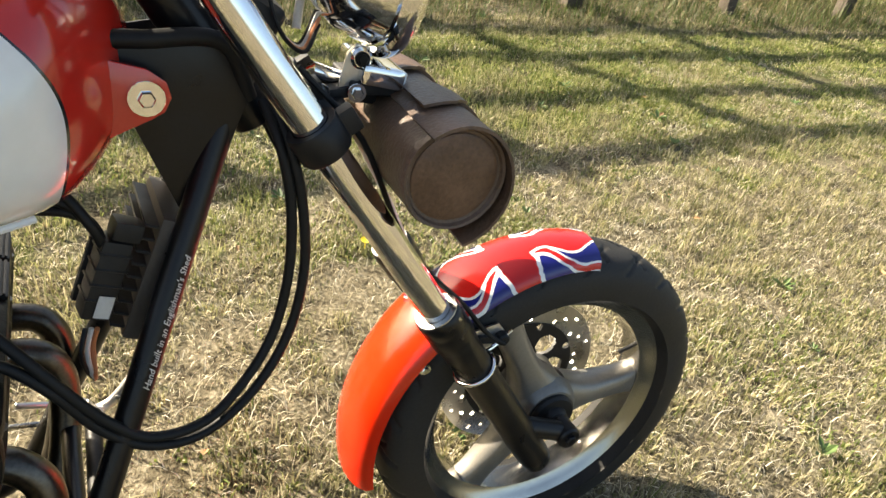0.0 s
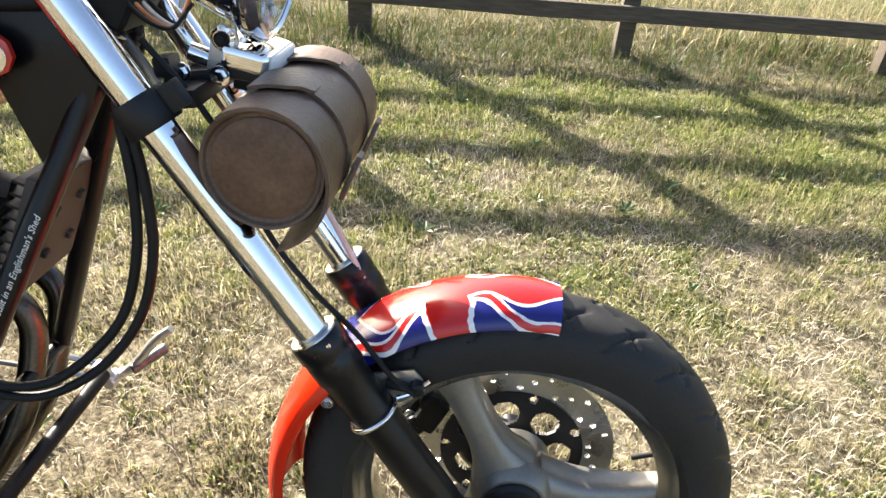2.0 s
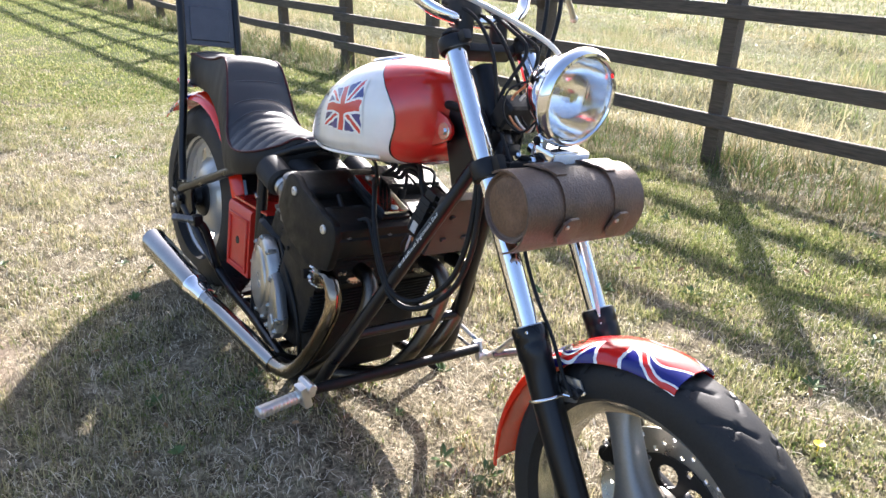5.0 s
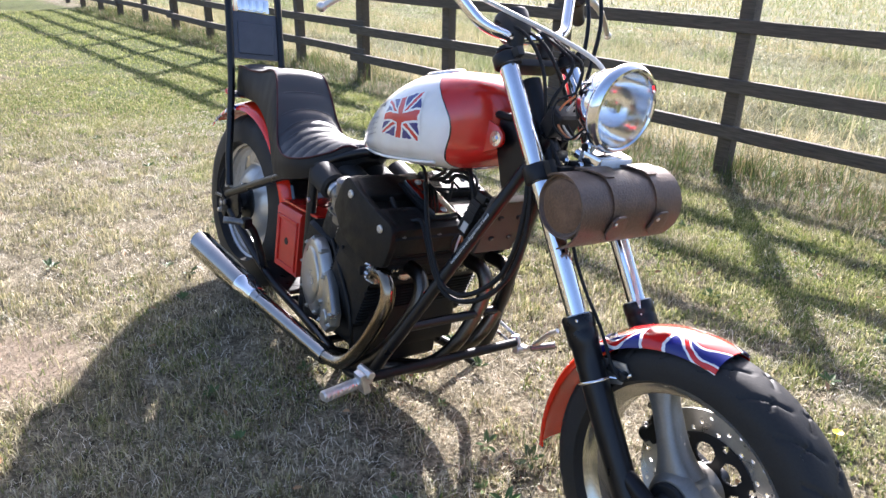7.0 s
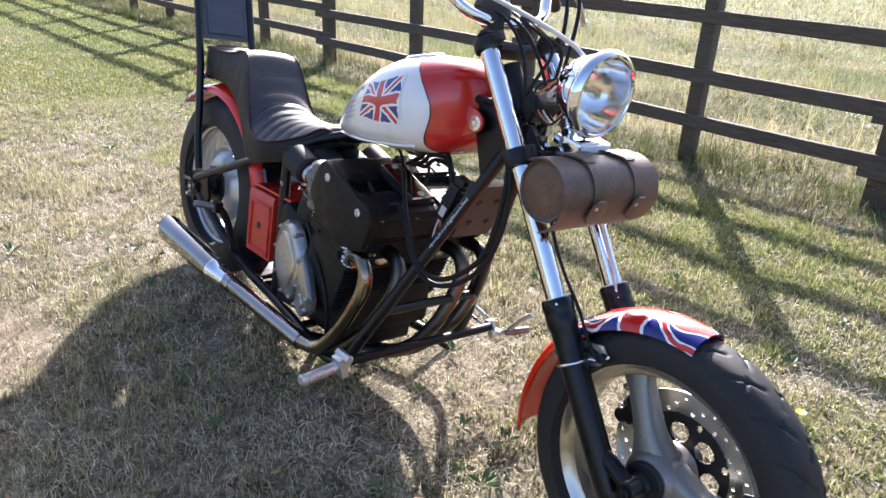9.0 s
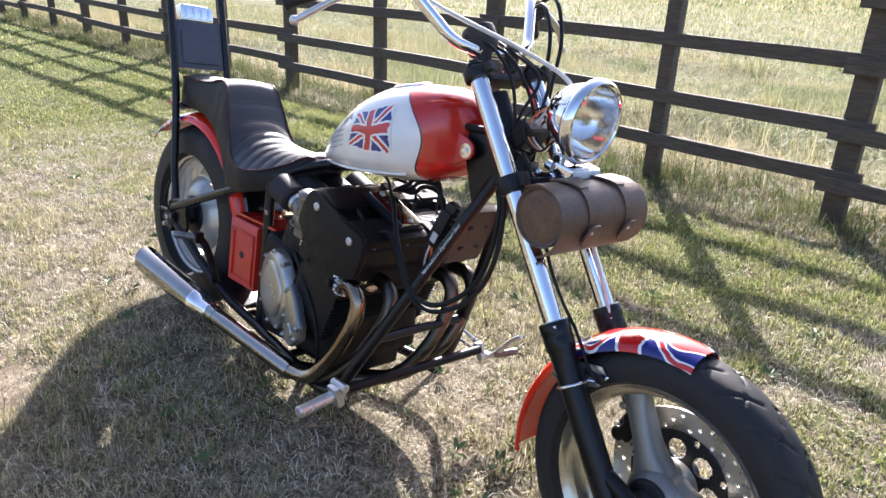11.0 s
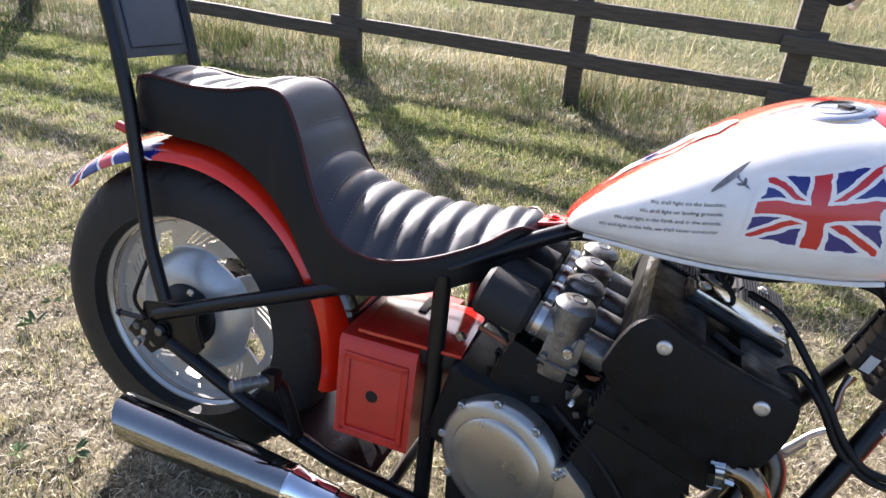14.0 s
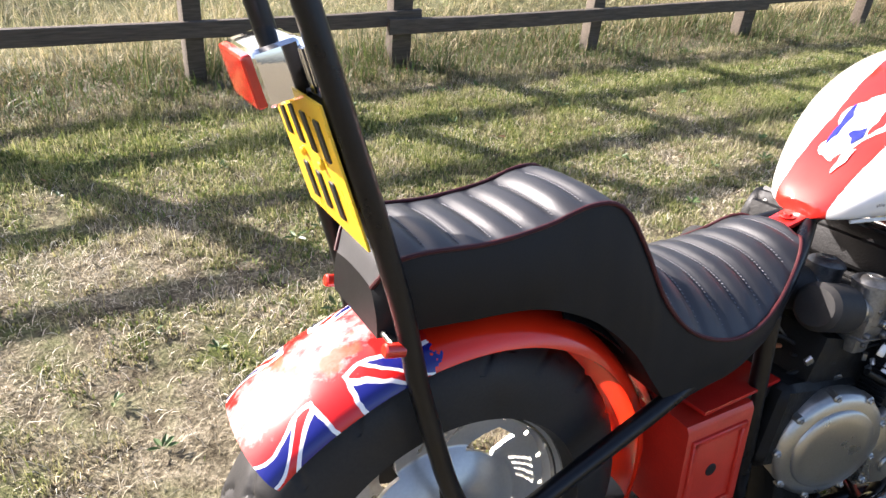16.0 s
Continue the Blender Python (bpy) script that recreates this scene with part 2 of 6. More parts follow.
def blade_material(name, *stops, rough=0.55, through=0.35):
    n = Nodes(name)
    g = n.tree.nodes.new("ShaderNodeNewGeometry")
    col = n.ramp(g.outputs["Random Per Island"], *stops)
    n.set(Base_Color=col, Roughness=rough)
    t = n.node("BsdfTranslucent", Color=col)
    m = n.node("MixShader", Fac=through)
    n.tree.links.new(n.bsdf.outputs[0], m.inputs[1])
    n.tree.links.new(t.outputs[0], m.inputs[2])
    n.tree.links.new(m.outputs[0], n.tree.nodes["Material Output"].inputs["Surface"])
    return n.mat


soil = ground_material()
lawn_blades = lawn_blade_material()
green_blades = blade_material("rank_blades", (0.0, (0.075, 0.115, 0.022)), (0.4, (0.19, 0.24, 0.055)), (0.65, (0.27, 0.26, 0.10)), (1.0, (0.46, 0.39, 0.22)), through=0.4)
fence_blades = blade_material("dry_rank_blades", (0.0, (0.035, 0.062, 0.014)), (0.55, (0.11, 0.15, 0.035)), (0.7, (0.12, 0.10, 0.05)), (0.9, (0.20, 0.16, 0.085)), (1.0, (0.36, 0.30, 0.17)), through=0.32)
straw_blades = blade_material("straw_blades", (0.0, (0.82, 0.77, 0.64)), (0.4, (0.64, 0.57, 0.41)), (0.75, (0.42, 0.36, 0.22)), (1.0, (0.24, 0.21, 0.11)), through=0.3)


def field_blade_material():
    """Straw near the fence and in streaks, greener and greyer grass between and beyond."""
    n = Nodes("field_blades")
    rnd = n.tree.nodes.new("ShaderNodeNewGeometry").outputs["Random Per Island"]
    pos = n.coords()
    straw = n.ramp(rnd, (0.0, (0.50, 0.44, 0.28)), (0.5, (0.37, 0.31, 0.17)), (1.0, (0.20, 0.19, 0.08)))
    green = n.ramp(rnd, (0.0, (0.40, 0.38, 0.23)), (0.4, (0.26, 0.29, 0.13)), (1.0, (0.12, 0.17, 0.055)))
    m = n.node("Mapping", Scale=(0.35, 1.1, 1.0))
    n.put(m.inputs["Vector"], pos)
    streak = n.math("ADD", n.noise(1.0, 4, m.outputs[0]), n.math("MULTIPLY_ADD", n.noise(5, 3, pos), 0.4, -0.2))
    near = n.math("MULTIPLY", n.math("MAXIMUM", n.math("MULTIPLY_ADD", n.split(pos)[1], -0.8, 3.9), 0.0), 0.14)
    col = n.mix(n.ramp(n.math("ADD", streak, near), (0.44, 0.0), (0.60, 1.0)), green, straw)
    n.set(Base_Color=col, Roughness=0.6, Specular_IOR_Level=0.3)
    t = n.node("BsdfTranslucent", Color=col)
    mixed = n.node("MixShader", Fac=0.36)
    n.tree.links.new(n.bsdf.outputs[0], mixed.inputs[1])
    n.tree.links.new(t.outputs[0], mixed.inputs[2])
    n.tree.links.new(mixed.outputs[0], n.tree.nodes["Material Output"].inputs["Surface"])
    return n.mat


tall_blades = field_blade_material()

# ---- mesh helpers ----
LEANS = Matrix.Rotation(radians(-8.2), 4, "X")
NECK, RAKE = Vector((0.27, 0, 0.76)), radians(34.0)
UP_FORK = Vector((-math.sin(RAKE), 0, math.cos(RAKE)))
STEER = Matrix.Translation(NECK) @ Matrix.Rotation(radians(-4.2), 4, UP_FORK) @ Matrix.Translation(-NECK)


def mesh_of(name, bm, mats, smooth=True):
    me = bpy.data.meshes.new(name)
    bm.normal_update()
    bm.to_mesh(me)
    bm.free()
    for m in mats if isinstance(mats, (list, tuple)) else [mats]:
        me.materials.append(m)
    if smooth:
        me.polygons.foreach_set("use_smooth", [True] * len(me.polygons))
        me.set_sharp_from_angle(angle=radians(38))
    return me


def part(name, bm, mats, parent, label="", steer=False, smooth=True):
    if steer:
        bm.transform(STEER)
    ob = new(name, mesh_of(name, bm, mats, smooth))
    ob.parent = parent
    if label:
        ob["label"] = label
    return ob


def empty_thing(name, label, category, group="", m=None):
    ob = new(name)
    ob.empty_display_size = 0.1
    if m is not None:
        ob.matrix_world = m
    return tagged(ob, label, category, group)


def smooth_path(points, steps=6):
    """Catmull-Rom through the points."""
    p = [Vector(q) for q in points]
    if len(p) < 3:
        return p
    ext = [p[0] * 2 - p[1]] + p + [p[-1] * 2 - p[-2]]
    out = []
    for i in range(1, len(ext) - 2):
        a, b, c, d = ext[i - 1:i + 3]
        for k in range(steps):
            t = k / steps
            out.append(0.5 * (2 * b + (c - a) * t + (2 * a - 5 * b + 4 * c - d) * t * t + (3 * b - a - 3 * c + d) * t ** 3))
    return out + [p[-1]]


def sweep(bm, points, radius, segs=10, caps=True):
    """A tube along points; radius is a number or one number for each point."""
    n = len(points)
    pts = [Vector(q) for q in points]
    rs = radius if isinstance(radius, (list, tuple)) else [radius] * n
    t0 = (pts[1] - pts[0]).normalized()
    side = t0.orthogonal().normalized()
    rings = []
    for i in range(n):
        t = (pts[min(i + 1, n - 1)] - pts[max(i - 1, 0)]).normalized()
        side = (side - t * side.dot(t)).normalized()
        up = t.cross(side)
        rings.append([bm.verts.new(pts[i] + (side * math.cos(a) + up * math.sin(a)) * rs[i]) for a in [2 * math.pi * k / segs for k in range(segs)]])
    for a, b in zip(rings, rings[1:]):
        for k in range(segs):
            bm.faces.new((a[k], a[(k + 1) % segs], b[(k + 1) % segs], b[k]))
    if caps:
        bm.faces.new(rings[0][::-1])
        bm.faces.new(rings[-1])
    return bm


def tube(points, radius, segs=10, steps=6, bend=True):
    bm = bmesh.new()
    if bend and not isinstance(radius, (list, tuple)):
        points = smooth_path(points, steps)
    return sweep(bm, points, radius, segs)


def rounded_line(points, r, steps=5):
    """A polyline with its corners rounded by r, as bent pipe has them."""
    p = [Vector(q) for q in points]
    out = [p[0]]
    for a, b, c in zip(p, p[1:], p[2:]):
        u, w = (a - b), (c - b)
        k = min(r, u.length * 0.45, w.length * 0.45)
        s, e = b + u.normalized() * k, b + w.normalized() * k
        for i in range(steps + 1):
            t = i / steps
            out.append(s * (1 - t) ** 2 + b * 2 * t * (1 - t) + e * t * t)
    return out + [p[-1]]


def pipe(points, r, bend=0.05, segs=12):
    return sweep(bmesh.new(), rounded_line(points, bend), r, segs)


def lathe(profile, segs=32, m=None, bm=None, closed=False):
    """Turns (radius, height) pairs round z, then lays the result by m."""
    bm = bm or bmesh.new()
    m = m or Matrix()
    rings = []
    for r, z in profile:
        if r < 1e-6:
            rings.append([bm.verts.new(m @ Vector((0, 0, z)))])
        else:
            rings.append([bm.verts.new(m @ Vector((r * math.cos(a), r * math.sin(a), z))) for a in [2 * math.pi * k / segs for k in range(segs)]])
    pairs = list(zip(rings, rings[1:]))
    if closed:
        pairs.append((rings[-1], rings[0]))
    for a, b in pairs:
        for k in range(segs):
            j = (k + 1) % segs
            if len(a) == 1 and len(b) == 1:
                continue
            if len(a) == 1:
                bm.faces.new((a[0], b[j], b[k]))
            elif len(b) == 1:
                bm.faces.new((a[k], a[j], b[0]))
            else:
                bm.faces.new((a[k], a[j], b[j], b[k]))
    bmesh.ops.recalc_face_normals(bm, faces=bm.faces)
    return bm


def along(a, b, roll=0.0):
    """The pose at a whose z axis points to b."""
    d = Vector(b) - Vector(a)
    return Matrix.Translation(a) @ d.to_track_quat("Z", "Y").to_matrix().to_4x4() @ Matrix.Rotation(roll, 4, "Z")


def rod(a, b, r, segs=14, chamfer=0.0015, bm=None):
    h = (Vector(b) - Vector(a)).length
    c = min(chamfer, r * 0.5, h * 0.4)
    return lathe([(0, 0), (r - c, 0), (r, c), (r, h - c), (r - c, h), (0, h)], segs, along(a, b), bm)


def block(size, m=None, bevel=0.004, segs=2, bm=None):
    """A box of that size round the origin of m, with rounded edges."""
    own = bmesh.new()
    bmesh.ops.create_cube(own, size=1.0, matrix=Matrix.Diagonal((*size, 1)))
    if bevel > 0:
        bmesh.ops.bevel(own, geom=own.edges[:], offset=bevel, segments=segs, profile=0.7, affect="EDGES")
    own.transform(m or Matrix())
    return merged(bm, own)


def merged(bm, own):
    if bm is None:
        return own
    me = bpy.data.meshes.new("piece")
    own.to_mesh(me)
    own.free()
    bm.from_mesh(me)
    bpy.data.meshes.remove(me)
    return bm


def plate(outline, thick, m=None, bevel=0.0015, bm=None, holes=()):
    """A flat outline in x, y, given thickness along z about its middle."""
    own = bmesh.new()
    vs = [own.verts.new((x, y, -thick / 2)) for x, y in outline]
    f = own.faces.new(vs)
    top = bmesh.ops.extrude_face_region(own, geom=[f])
    bmesh.ops.translate(own, verts=[v for v in top["geom"] if isinstance(v, bmesh.types.BMVert)], vec=(0, 0, thick))
    bmesh.ops.recalc_face_normals(own, faces=own.faces)
    if bevel > 0:
        edges = [e for e in own.edges if abs(e.verts[0].co.z - e.verts[1].co.z) < 1e-6]
        bmesh.ops.bevel(own, geom=edges, offset=bevel, segments=2, affect="EDGES", profile=0.6)
    own.transform(m or Matrix())
    return merged(bm, own)


def loft(sections, caps=True, closed=True, bm=None):
    bm = bm or bmesh.new()
    rings = [[bm.verts.new(p) for p in s] for s in sections]
    n = len(rings[0])
    for a, b in zip(rings, rings[1:]):
        for k in range(n if closed else n - 1):
            bm.faces.new((a[k], a[(k + 1) % n], b[(k + 1) % n], b[k]))
    if caps and closed:
        bm.faces.new(rings[0][::-1])
        bm.faces.new(rings[-1])
    bmesh.ops.recalc_face_normals(bm, faces=bm.faces)
    return bm


def curve_at(table, x):
    """Smooth interpolation in a table of (x, y) pairs."""
    if x <= table[0][0]:
        return table[0][1]
    for i, (a, b) in enumerate(zip(table, table[1:])):
        if x <= b[0]:
            t = (x - a[0]) / (b[0] - a[0])
            lo, hi = table[max(i - 1, 0)], table[min(i + 2, len(table) - 1)]
            h = b[0] - a[0]
            ma = (b[1] - lo[1]) / max(b[0] - lo[0], 1e-9) * h
            mb = (hi[1] - a[1]) / max(hi[0] - a[0], 1e-9) * h
            t2, t3 = t * t, t * t * t
            return a[1] * (2 * t3 - 3 * t2 + 1) + ma * (t3 - 2 * t2 + t) + b[1] * (-2 * t3 + 3 * t2) + mb * (t3 - t2)
    return table[-1][1]


def bolt(bm, place, way, r=0.006, h=0.005, washer=0.0):
    """A hexagon head, with a washer if asked for, that stands out along way."""
    p, d = Vector(place), Vector(way).normalized()
    if washer:
        rod(p, p + d * 0.002, washer, 16, 0.0004, bm)
    lathe([(0, 0), (r, 0), (r, h * 0.75), (r * 0.8, h), (0, h)], 6, along(p, p + d), bm)
    return bm


def part_copies(name, first, places, parent, steer=False):
    """More parts on the mesh of the first one, each moved by a matrix."""
    for m in places:
        ob = new(name, first.data)
        ob.parent = parent
        ob.matrix_local = (STEER @ m @ STEER.inverted()) if steer else m


def polar_plate(m, radii, cells, cut, z, thick):
    """A round plate with openings wherever cut(radius, angle) holds."""
    bm = bmesh.new()
    def ring(r, zz):
        return [bm.verts.new(m @ Vector((r * math.cos(a), r * math.sin(a), zz))) for a in [2 * math.pi * k / cells for k in range(cells)]]
    height = z if callable(z) else (lambda r: z)
    top, low = [ring(r, height(r) + thick / 2) for r in radii], [ring(r, height(r) - thick / 2) for r in radii]
    n = len(radii) - 1
    open_ = [[cut((radii[i] + radii[i + 1]) / 2, 2 * math.pi * (k + 0.5) / cells) for k in range(cells)] for i in range(n)]
    for i in range(n):
        for k in range(cells):
            j = (k + 1) % cells
            if open_[i][k]:
                continue
            bm.faces.new((top[i][k], top[i][j], top[i + 1][j], top[i + 1][k]))
            bm.faces.new((low[i][k], low[i][j], low[i + 1][j], low[i + 1][k]))
            if i == 0 or open_[i - 1][k]:
                bm.faces.new((top[i][k], top[i][j], low[i][j], low[i][k]))
            if i == n - 1 or open_[i + 1][k]:
                bm.faces.new((top[i + 1][k], top[i + 1][j], low[i + 1][j], low[i + 1][k]))
            if open_[i][k - 1]:
                bm.faces.new((top[i][k], top[i + 1][k], low[i + 1][k], low[i][k]))
            if open_[i][j]:
                bm.faces.new((top[i][j], top[i + 1][j], low[i + 1][j], low[i][j]))
    loose = [v for v in bm.verts if not v.link_faces]
    bmesh.ops.delete(bm, geom=loose, context="VERTS")
    bmesh.ops.recalc_face_normals(bm, faces=bm.faces)
    return bm


def holes_at(circles):
    """A test for polar_plate: inside any of the circles (x, y, r)."""
    def cut(r, a):
        x, y = r * math.cos(a), r * math.sin(a)
        return any((x - cx) ** 2 + (y - cy) ** 2 < cr * cr for cx, cy, cr in circles)
    return cut


def steps(a, b, n):
    return [a + (b - a) * i / n for i in range(n + 1)]


def lettering(text, size, place, align="LEFT"):
    """Writing as a mesh; place maps each point (x, y) of the flat text to where it lies."""
    cu = bpy.data.curves.new("text", "FONT")
    cu.body, cu.size, cu.align_x, cu.resolution_u = text, size, align, 2
    ob = bpy.data.objects.new("text", cu)
    scene.collection.objects.link(ob)
    bpy.context.view_layer.update()
    me = bpy.data.meshes.new_from_object(ob.evaluated_get(bpy.context.evaluated_depsgraph_get()))
    bm = bmesh.new()
    bm.from_mesh(me)
    bpy.data.objects.remove(ob)
    bpy.data.curves.remove(cu)
    bpy.data.meshes.remove(me)
    for v in bm.verts:
        v.co = place(v.co.x, v.co.y)
    return bm

# ---- the ground and the fence ----
def ground_height(x, y):
    """The lie of the land: nearly flat lawn, a small hollow under the front wheel, low swells in the field."""
    near = 0.006 * np.sin(2.3 * x + 1.1 * y) * np.cos(1.9 * y - 0.7 * x) + 0.003 * np.sin(7.1 * x - 5.3 * y)
    hollow = -0.052 * np.exp(-(((x - 0.74) / 0.30) ** 2 + ((y + 0.02) / 0.16) ** 2))
    field = np.clip((y - 3.1) / 0.8, 0, 1) * (0.05 * np.sin(1.7 * y + 0.8 * np.sin(0.55 * x) + 0.3 * x) + 0.035 * np.sin(3.9 * y - 0.9 * x + np.sin(1.3 * x)))
    return near + hollow + field * np.clip((26 - y) / 12, 0, 1)


def lay_ground():
    bm = bmesh.new()
    xs = [-3000, -400, -60] + [-24 + i for i in range(0, 18)] + [-6 + 0.12 * i for i in range(0, 86)] + [5 + 0.5 * i for i in range(14)] + [14, 40, 400, 3000]
    ys = [-3000, -400, -60, -12, -6] + [-2.5 + 0.12 * i for i in range(0, 70)] + [6.5 + 0.5 * i for i in range(0, 40)] + [30, 60, 400, 3000]
    grid = [[bm.verts.new((x, y, float(ground_height(np.float64(x), np.float64(y))) - 0.006 if abs(x) < 60 and abs(y) < 60 else -0.006)) for x in xs] for y in ys]
    for a, b in zip(grid, grid[1:]):
        for k in range(len(a) - 1):
            bm.faces.new((a[k], a[k + 1], b[k + 1], b[k]))
    ob = new("ground", mesh_of("ground", bm, soil))
    return tagged(ob, "dry mown lawn ground with green patches", "ground", kind="structure")


ground = lay_ground()
FENCE_Y = 2.93
POSTS = [(-16.9, 0), (-15.6, 1), (-14.3, 0), (-13.0, 1), (-11.6, 0), (-10.2, 1), (-8.85, 0), (-7.52, 1), (-6.2, 0), (-4.89, 1), (-3.55, 0), (-2.28, 1), (-0.885, 0), (0.205, 1), (1.55, 0), (2.95, 1), (4.3, 0), (5.6, 1), (6.95, 0), (8.25, 1), (9.6, 0), (10.9, 1)]
RAILS = (1.165, 0.845, 0.515, 0.25)


def uneven(bm, amount, seed):
    rnd = random.Random(seed)
    for v in bm.verts:
        v.co += Vector((rnd.uniform(-1, 1), rnd.uniform(-1, 1), rnd.uniform(-1, 1))) * amount
    return bm


def build_fence():
    fence = empty_thing("fence", "dark weathered timber post and rail fence along the lawn", "fence")
    fence["kind"] = "structure"
    rnd = random.Random(4)
    for i, (x, wide) in enumerate(POSTS):
        w = 0.115 if wide else 0.085
        h = 1.27 if wide else 1.22
        bm = block((w, 0.085, h + 0.1), pose(x, FENCE_Y + 0.035, h / 2 - 0.05, rnd.uniform(-1, 1), rnd.uniform(-1.5, 1.5), rnd.uniform(-4, 4)), 0.006)
        part("post", uneven(bm, 0.002, i), timber, fence)
    for k, z in enumerate(RAILS):
        for i in range(1, len(POSTS) - 2, 2):
            a, b = POSTS[i][0] - 0.10, POSTS[i + 2][0] + 0.10
            dz = 0.018 * (1 if (i // 2) % 2 else -1)
            bm = bmesh.new()
            n = 7
            rings = []
            for s in range(n):
                t = s / (n - 1)
                x, zz = a + (b - a) * t, z + dz + 0.006 * math.sin(t * 5 + i + k) + rnd.uniform(-0.002, 0.002)
                y = FENCE_Y - 0.025 + (0.016 if (i // 2) % 2 else -0.016)
                hh, dd = 0.039 + rnd.uniform(-0.002, 0.002), 0.019
                rings.append([(x, y - dd, zz - hh), (x, y + dd, zz - hh), (x, y + dd, zz + hh), (x, y - dd, zz + hh)])
            bm = loft(rings, bm=bm)
            bmesh.ops.bevel(bm, geom=[e for e in bm.edges if abs(e.verts[0].co.x - e.verts[1].co.x) > 0.1], offset=0.004, segments=1, affect="EDGES")
            part("rail", bm, timber, fence)
    return fence


build_fence()


def blades(name, label, count, area, height, width, mat, seed, keep=None, bend=0.5, category="grass", clump=0, spread=0.03, flat=0.0, lump=None):
    """Loose blades of grass scattered over a piece of the plan, singly or in clumps; each is a bent two-step leaf."""
    rng = np.random.default_rng(seed)
    x0, x1, y0, y1 = area
    x, y = rng.uniform(x0, x1, count), rng.uniform(y0, y1, count)
    if keep is not None:
        k = keep(x, y, rng)
        x, y = x[k], y[k]
    size = np.ones(len(x))
    if clump:
        size = np.repeat(rng.uniform(0.5, 1.2, len(x)), clump)
        x, y = np.repeat(x, clump) + rng.normal(0, spread, len(x) * clump), np.repeat(y, clump) + rng.normal(0, spread, len(y) * clump)
    n = len(x)
    h = (height[0] + (height[1] - height[0]) * rng.random(n) ** 1.8) * size
    if lump is not None:
        h = h * (0.30 + 1.9 * np.clip((lump(x, y) - 0.32) / 0.36, 0, 1) ** 1.5)
    w = width * rng.uniform(0.6, 1.3, n)
    a, b = rng.uniform(0, 2 * np.pi, n), rng.uniform(0, 2 * np.pi, n)
    if flat:
        a = b + np.pi / 2 + rng.normal(0, 0.5, n)
    lean = h * bend * rng.uniform(0.1, 1.3, n) * (1 - flat) + 0.96 * h * flat
    ca, sa, cb, sb = np.cos(a) * w / 2, np.sin(a) * w / 2, np.cos(b) * lean, np.sin(b) * lean
    g = ground_height(x, y)
    up = np.sqrt(np.maximum(h * h - (lean * 0.8) ** 2, (0.25 * h) ** 2)) * (1 - flat) + flat * (0.006 + 0.16 * h * rng.random(n))
    v = np.empty((n, 5, 3))
    v[:, 0] = np.stack([x - ca, y - sa, g - 0.01], 1)
    v[:, 1] = np.stack([x + ca, y + sa, g - 0.01], 1)
    v[:, 2] = np.stack([x + ca * 0.8 + cb * 0.35, y + sa * 0.8 + sb * 0.35, g + up * 0.6], 1)
    v[:, 3] = np.stack([x - ca * 0.8 + cb * 0.35, y - sa * 0.8 + sb * 0.35, g + up * 0.6], 1)
    v[:, 4] = np.stack([x + cb, y + sb, g + up], 1)
    base = (np.arange(n) * 5)[:, None]
    quads, tris = base + np.array([0, 1, 2, 3]), base + np.array([3, 2, 4])
    me = bpy.data.meshes.new(name)
    me.vertices.add(n * 5)
    me.vertices.foreach_set("co", v.ravel())
    me.loops.add(n * 7)
    me.loops.foreach_set("vertex_index", np.concatenate([quads, tris], 1).ravel().astype(np.int32))
    me.polygons.add(n * 2)
    start = np.stack([np.arange(n) * 7, np.arange(n) * 7 + 4], 1).ravel()
    me.polygons.foreach_set("loop_start", start.astype(np.int32))
    me.update(calc_edges=True)
    me.materials.append(mat)
    return tagged(new(name, me), label, category, kind="stuff")


def patch_mask(scale, low, seed):
    def keep(x, y, rng):
        s = np.sin(x * scale * 1.3 + seed) * np.cos(y * scale * 1.7 - seed) + 0.6 * np.sin((x + y) * scale * 2.9 + 2 * seed) + 0.5 * np.cos((x - 1.7 * y) * scale * 4.3)
        return s + rng.normal(0, 0.45, len(x)) > low
    return keep


def value_noise(cell, seed):
    """Smooth lumps of about one cell's size, from 0 to 1."""
    table = np.random.default_rng(seed).random((128, 128))
    def at(x, y):
        fx, fy = (x + 40) / cell, (y + 40) / cell
        ix, iy = np.floor(fx).astype(int), np.floor(fy).astype(int)
        u, v = fx - ix, fy - iy
        u, v = u * u * (3 - 2 * u), v * v * (3 - 2 * v)
        t = lambda a, b: table[(ix + a) % 128, (iy + b) % 128]
        return (t(0, 0) * (1 - u) + t(1, 0) * u) * (1 - v) + (t(0, 1) * (1 - u) + t(1, 1) * u) * v
    return at


SMALL, MID, BROAD = value_noise(0.055, 21), value_noise(0.19, 22), value_noise(0.8, 23)


def lumps(x, y):
    return 0.42 * SMALL(x, y) + 0.38 * MID(x, y) + 0.2 * BROAD(x, y)


def clumped(low, soft=0.10):
    def keep(x, y, rng):
        return (lumps(x, y) + rng.normal(0, soft, len(x)) > low) & off_bare(x, y, rng)
    return keep


def strewn(x, y, rng):
    s = MID(x + 3, y - 5) * 0.6 + BROAD(x, y + 9) * 0.4 - 0.10 * np.clip(y - 0.3, -0.5, 2)
    return (s + rng.normal(0, 0.14, len(x)) > 0.42) & off_bare(x, y, rng)


def greens(low):
    def keep(x, y, rng):
        s = 0.5 * BROAD(x + 7, y) + 0.35 * MID(x, y + 3) + 0.15 * SMALL(x, y) + 0.05 * np.clip(y - 0.8, -1, 2) + 0.04 * np.clip(-x - 2, 0, 3)
        return s + rng.normal(0, 0.05, len(x)) > low
    return keep


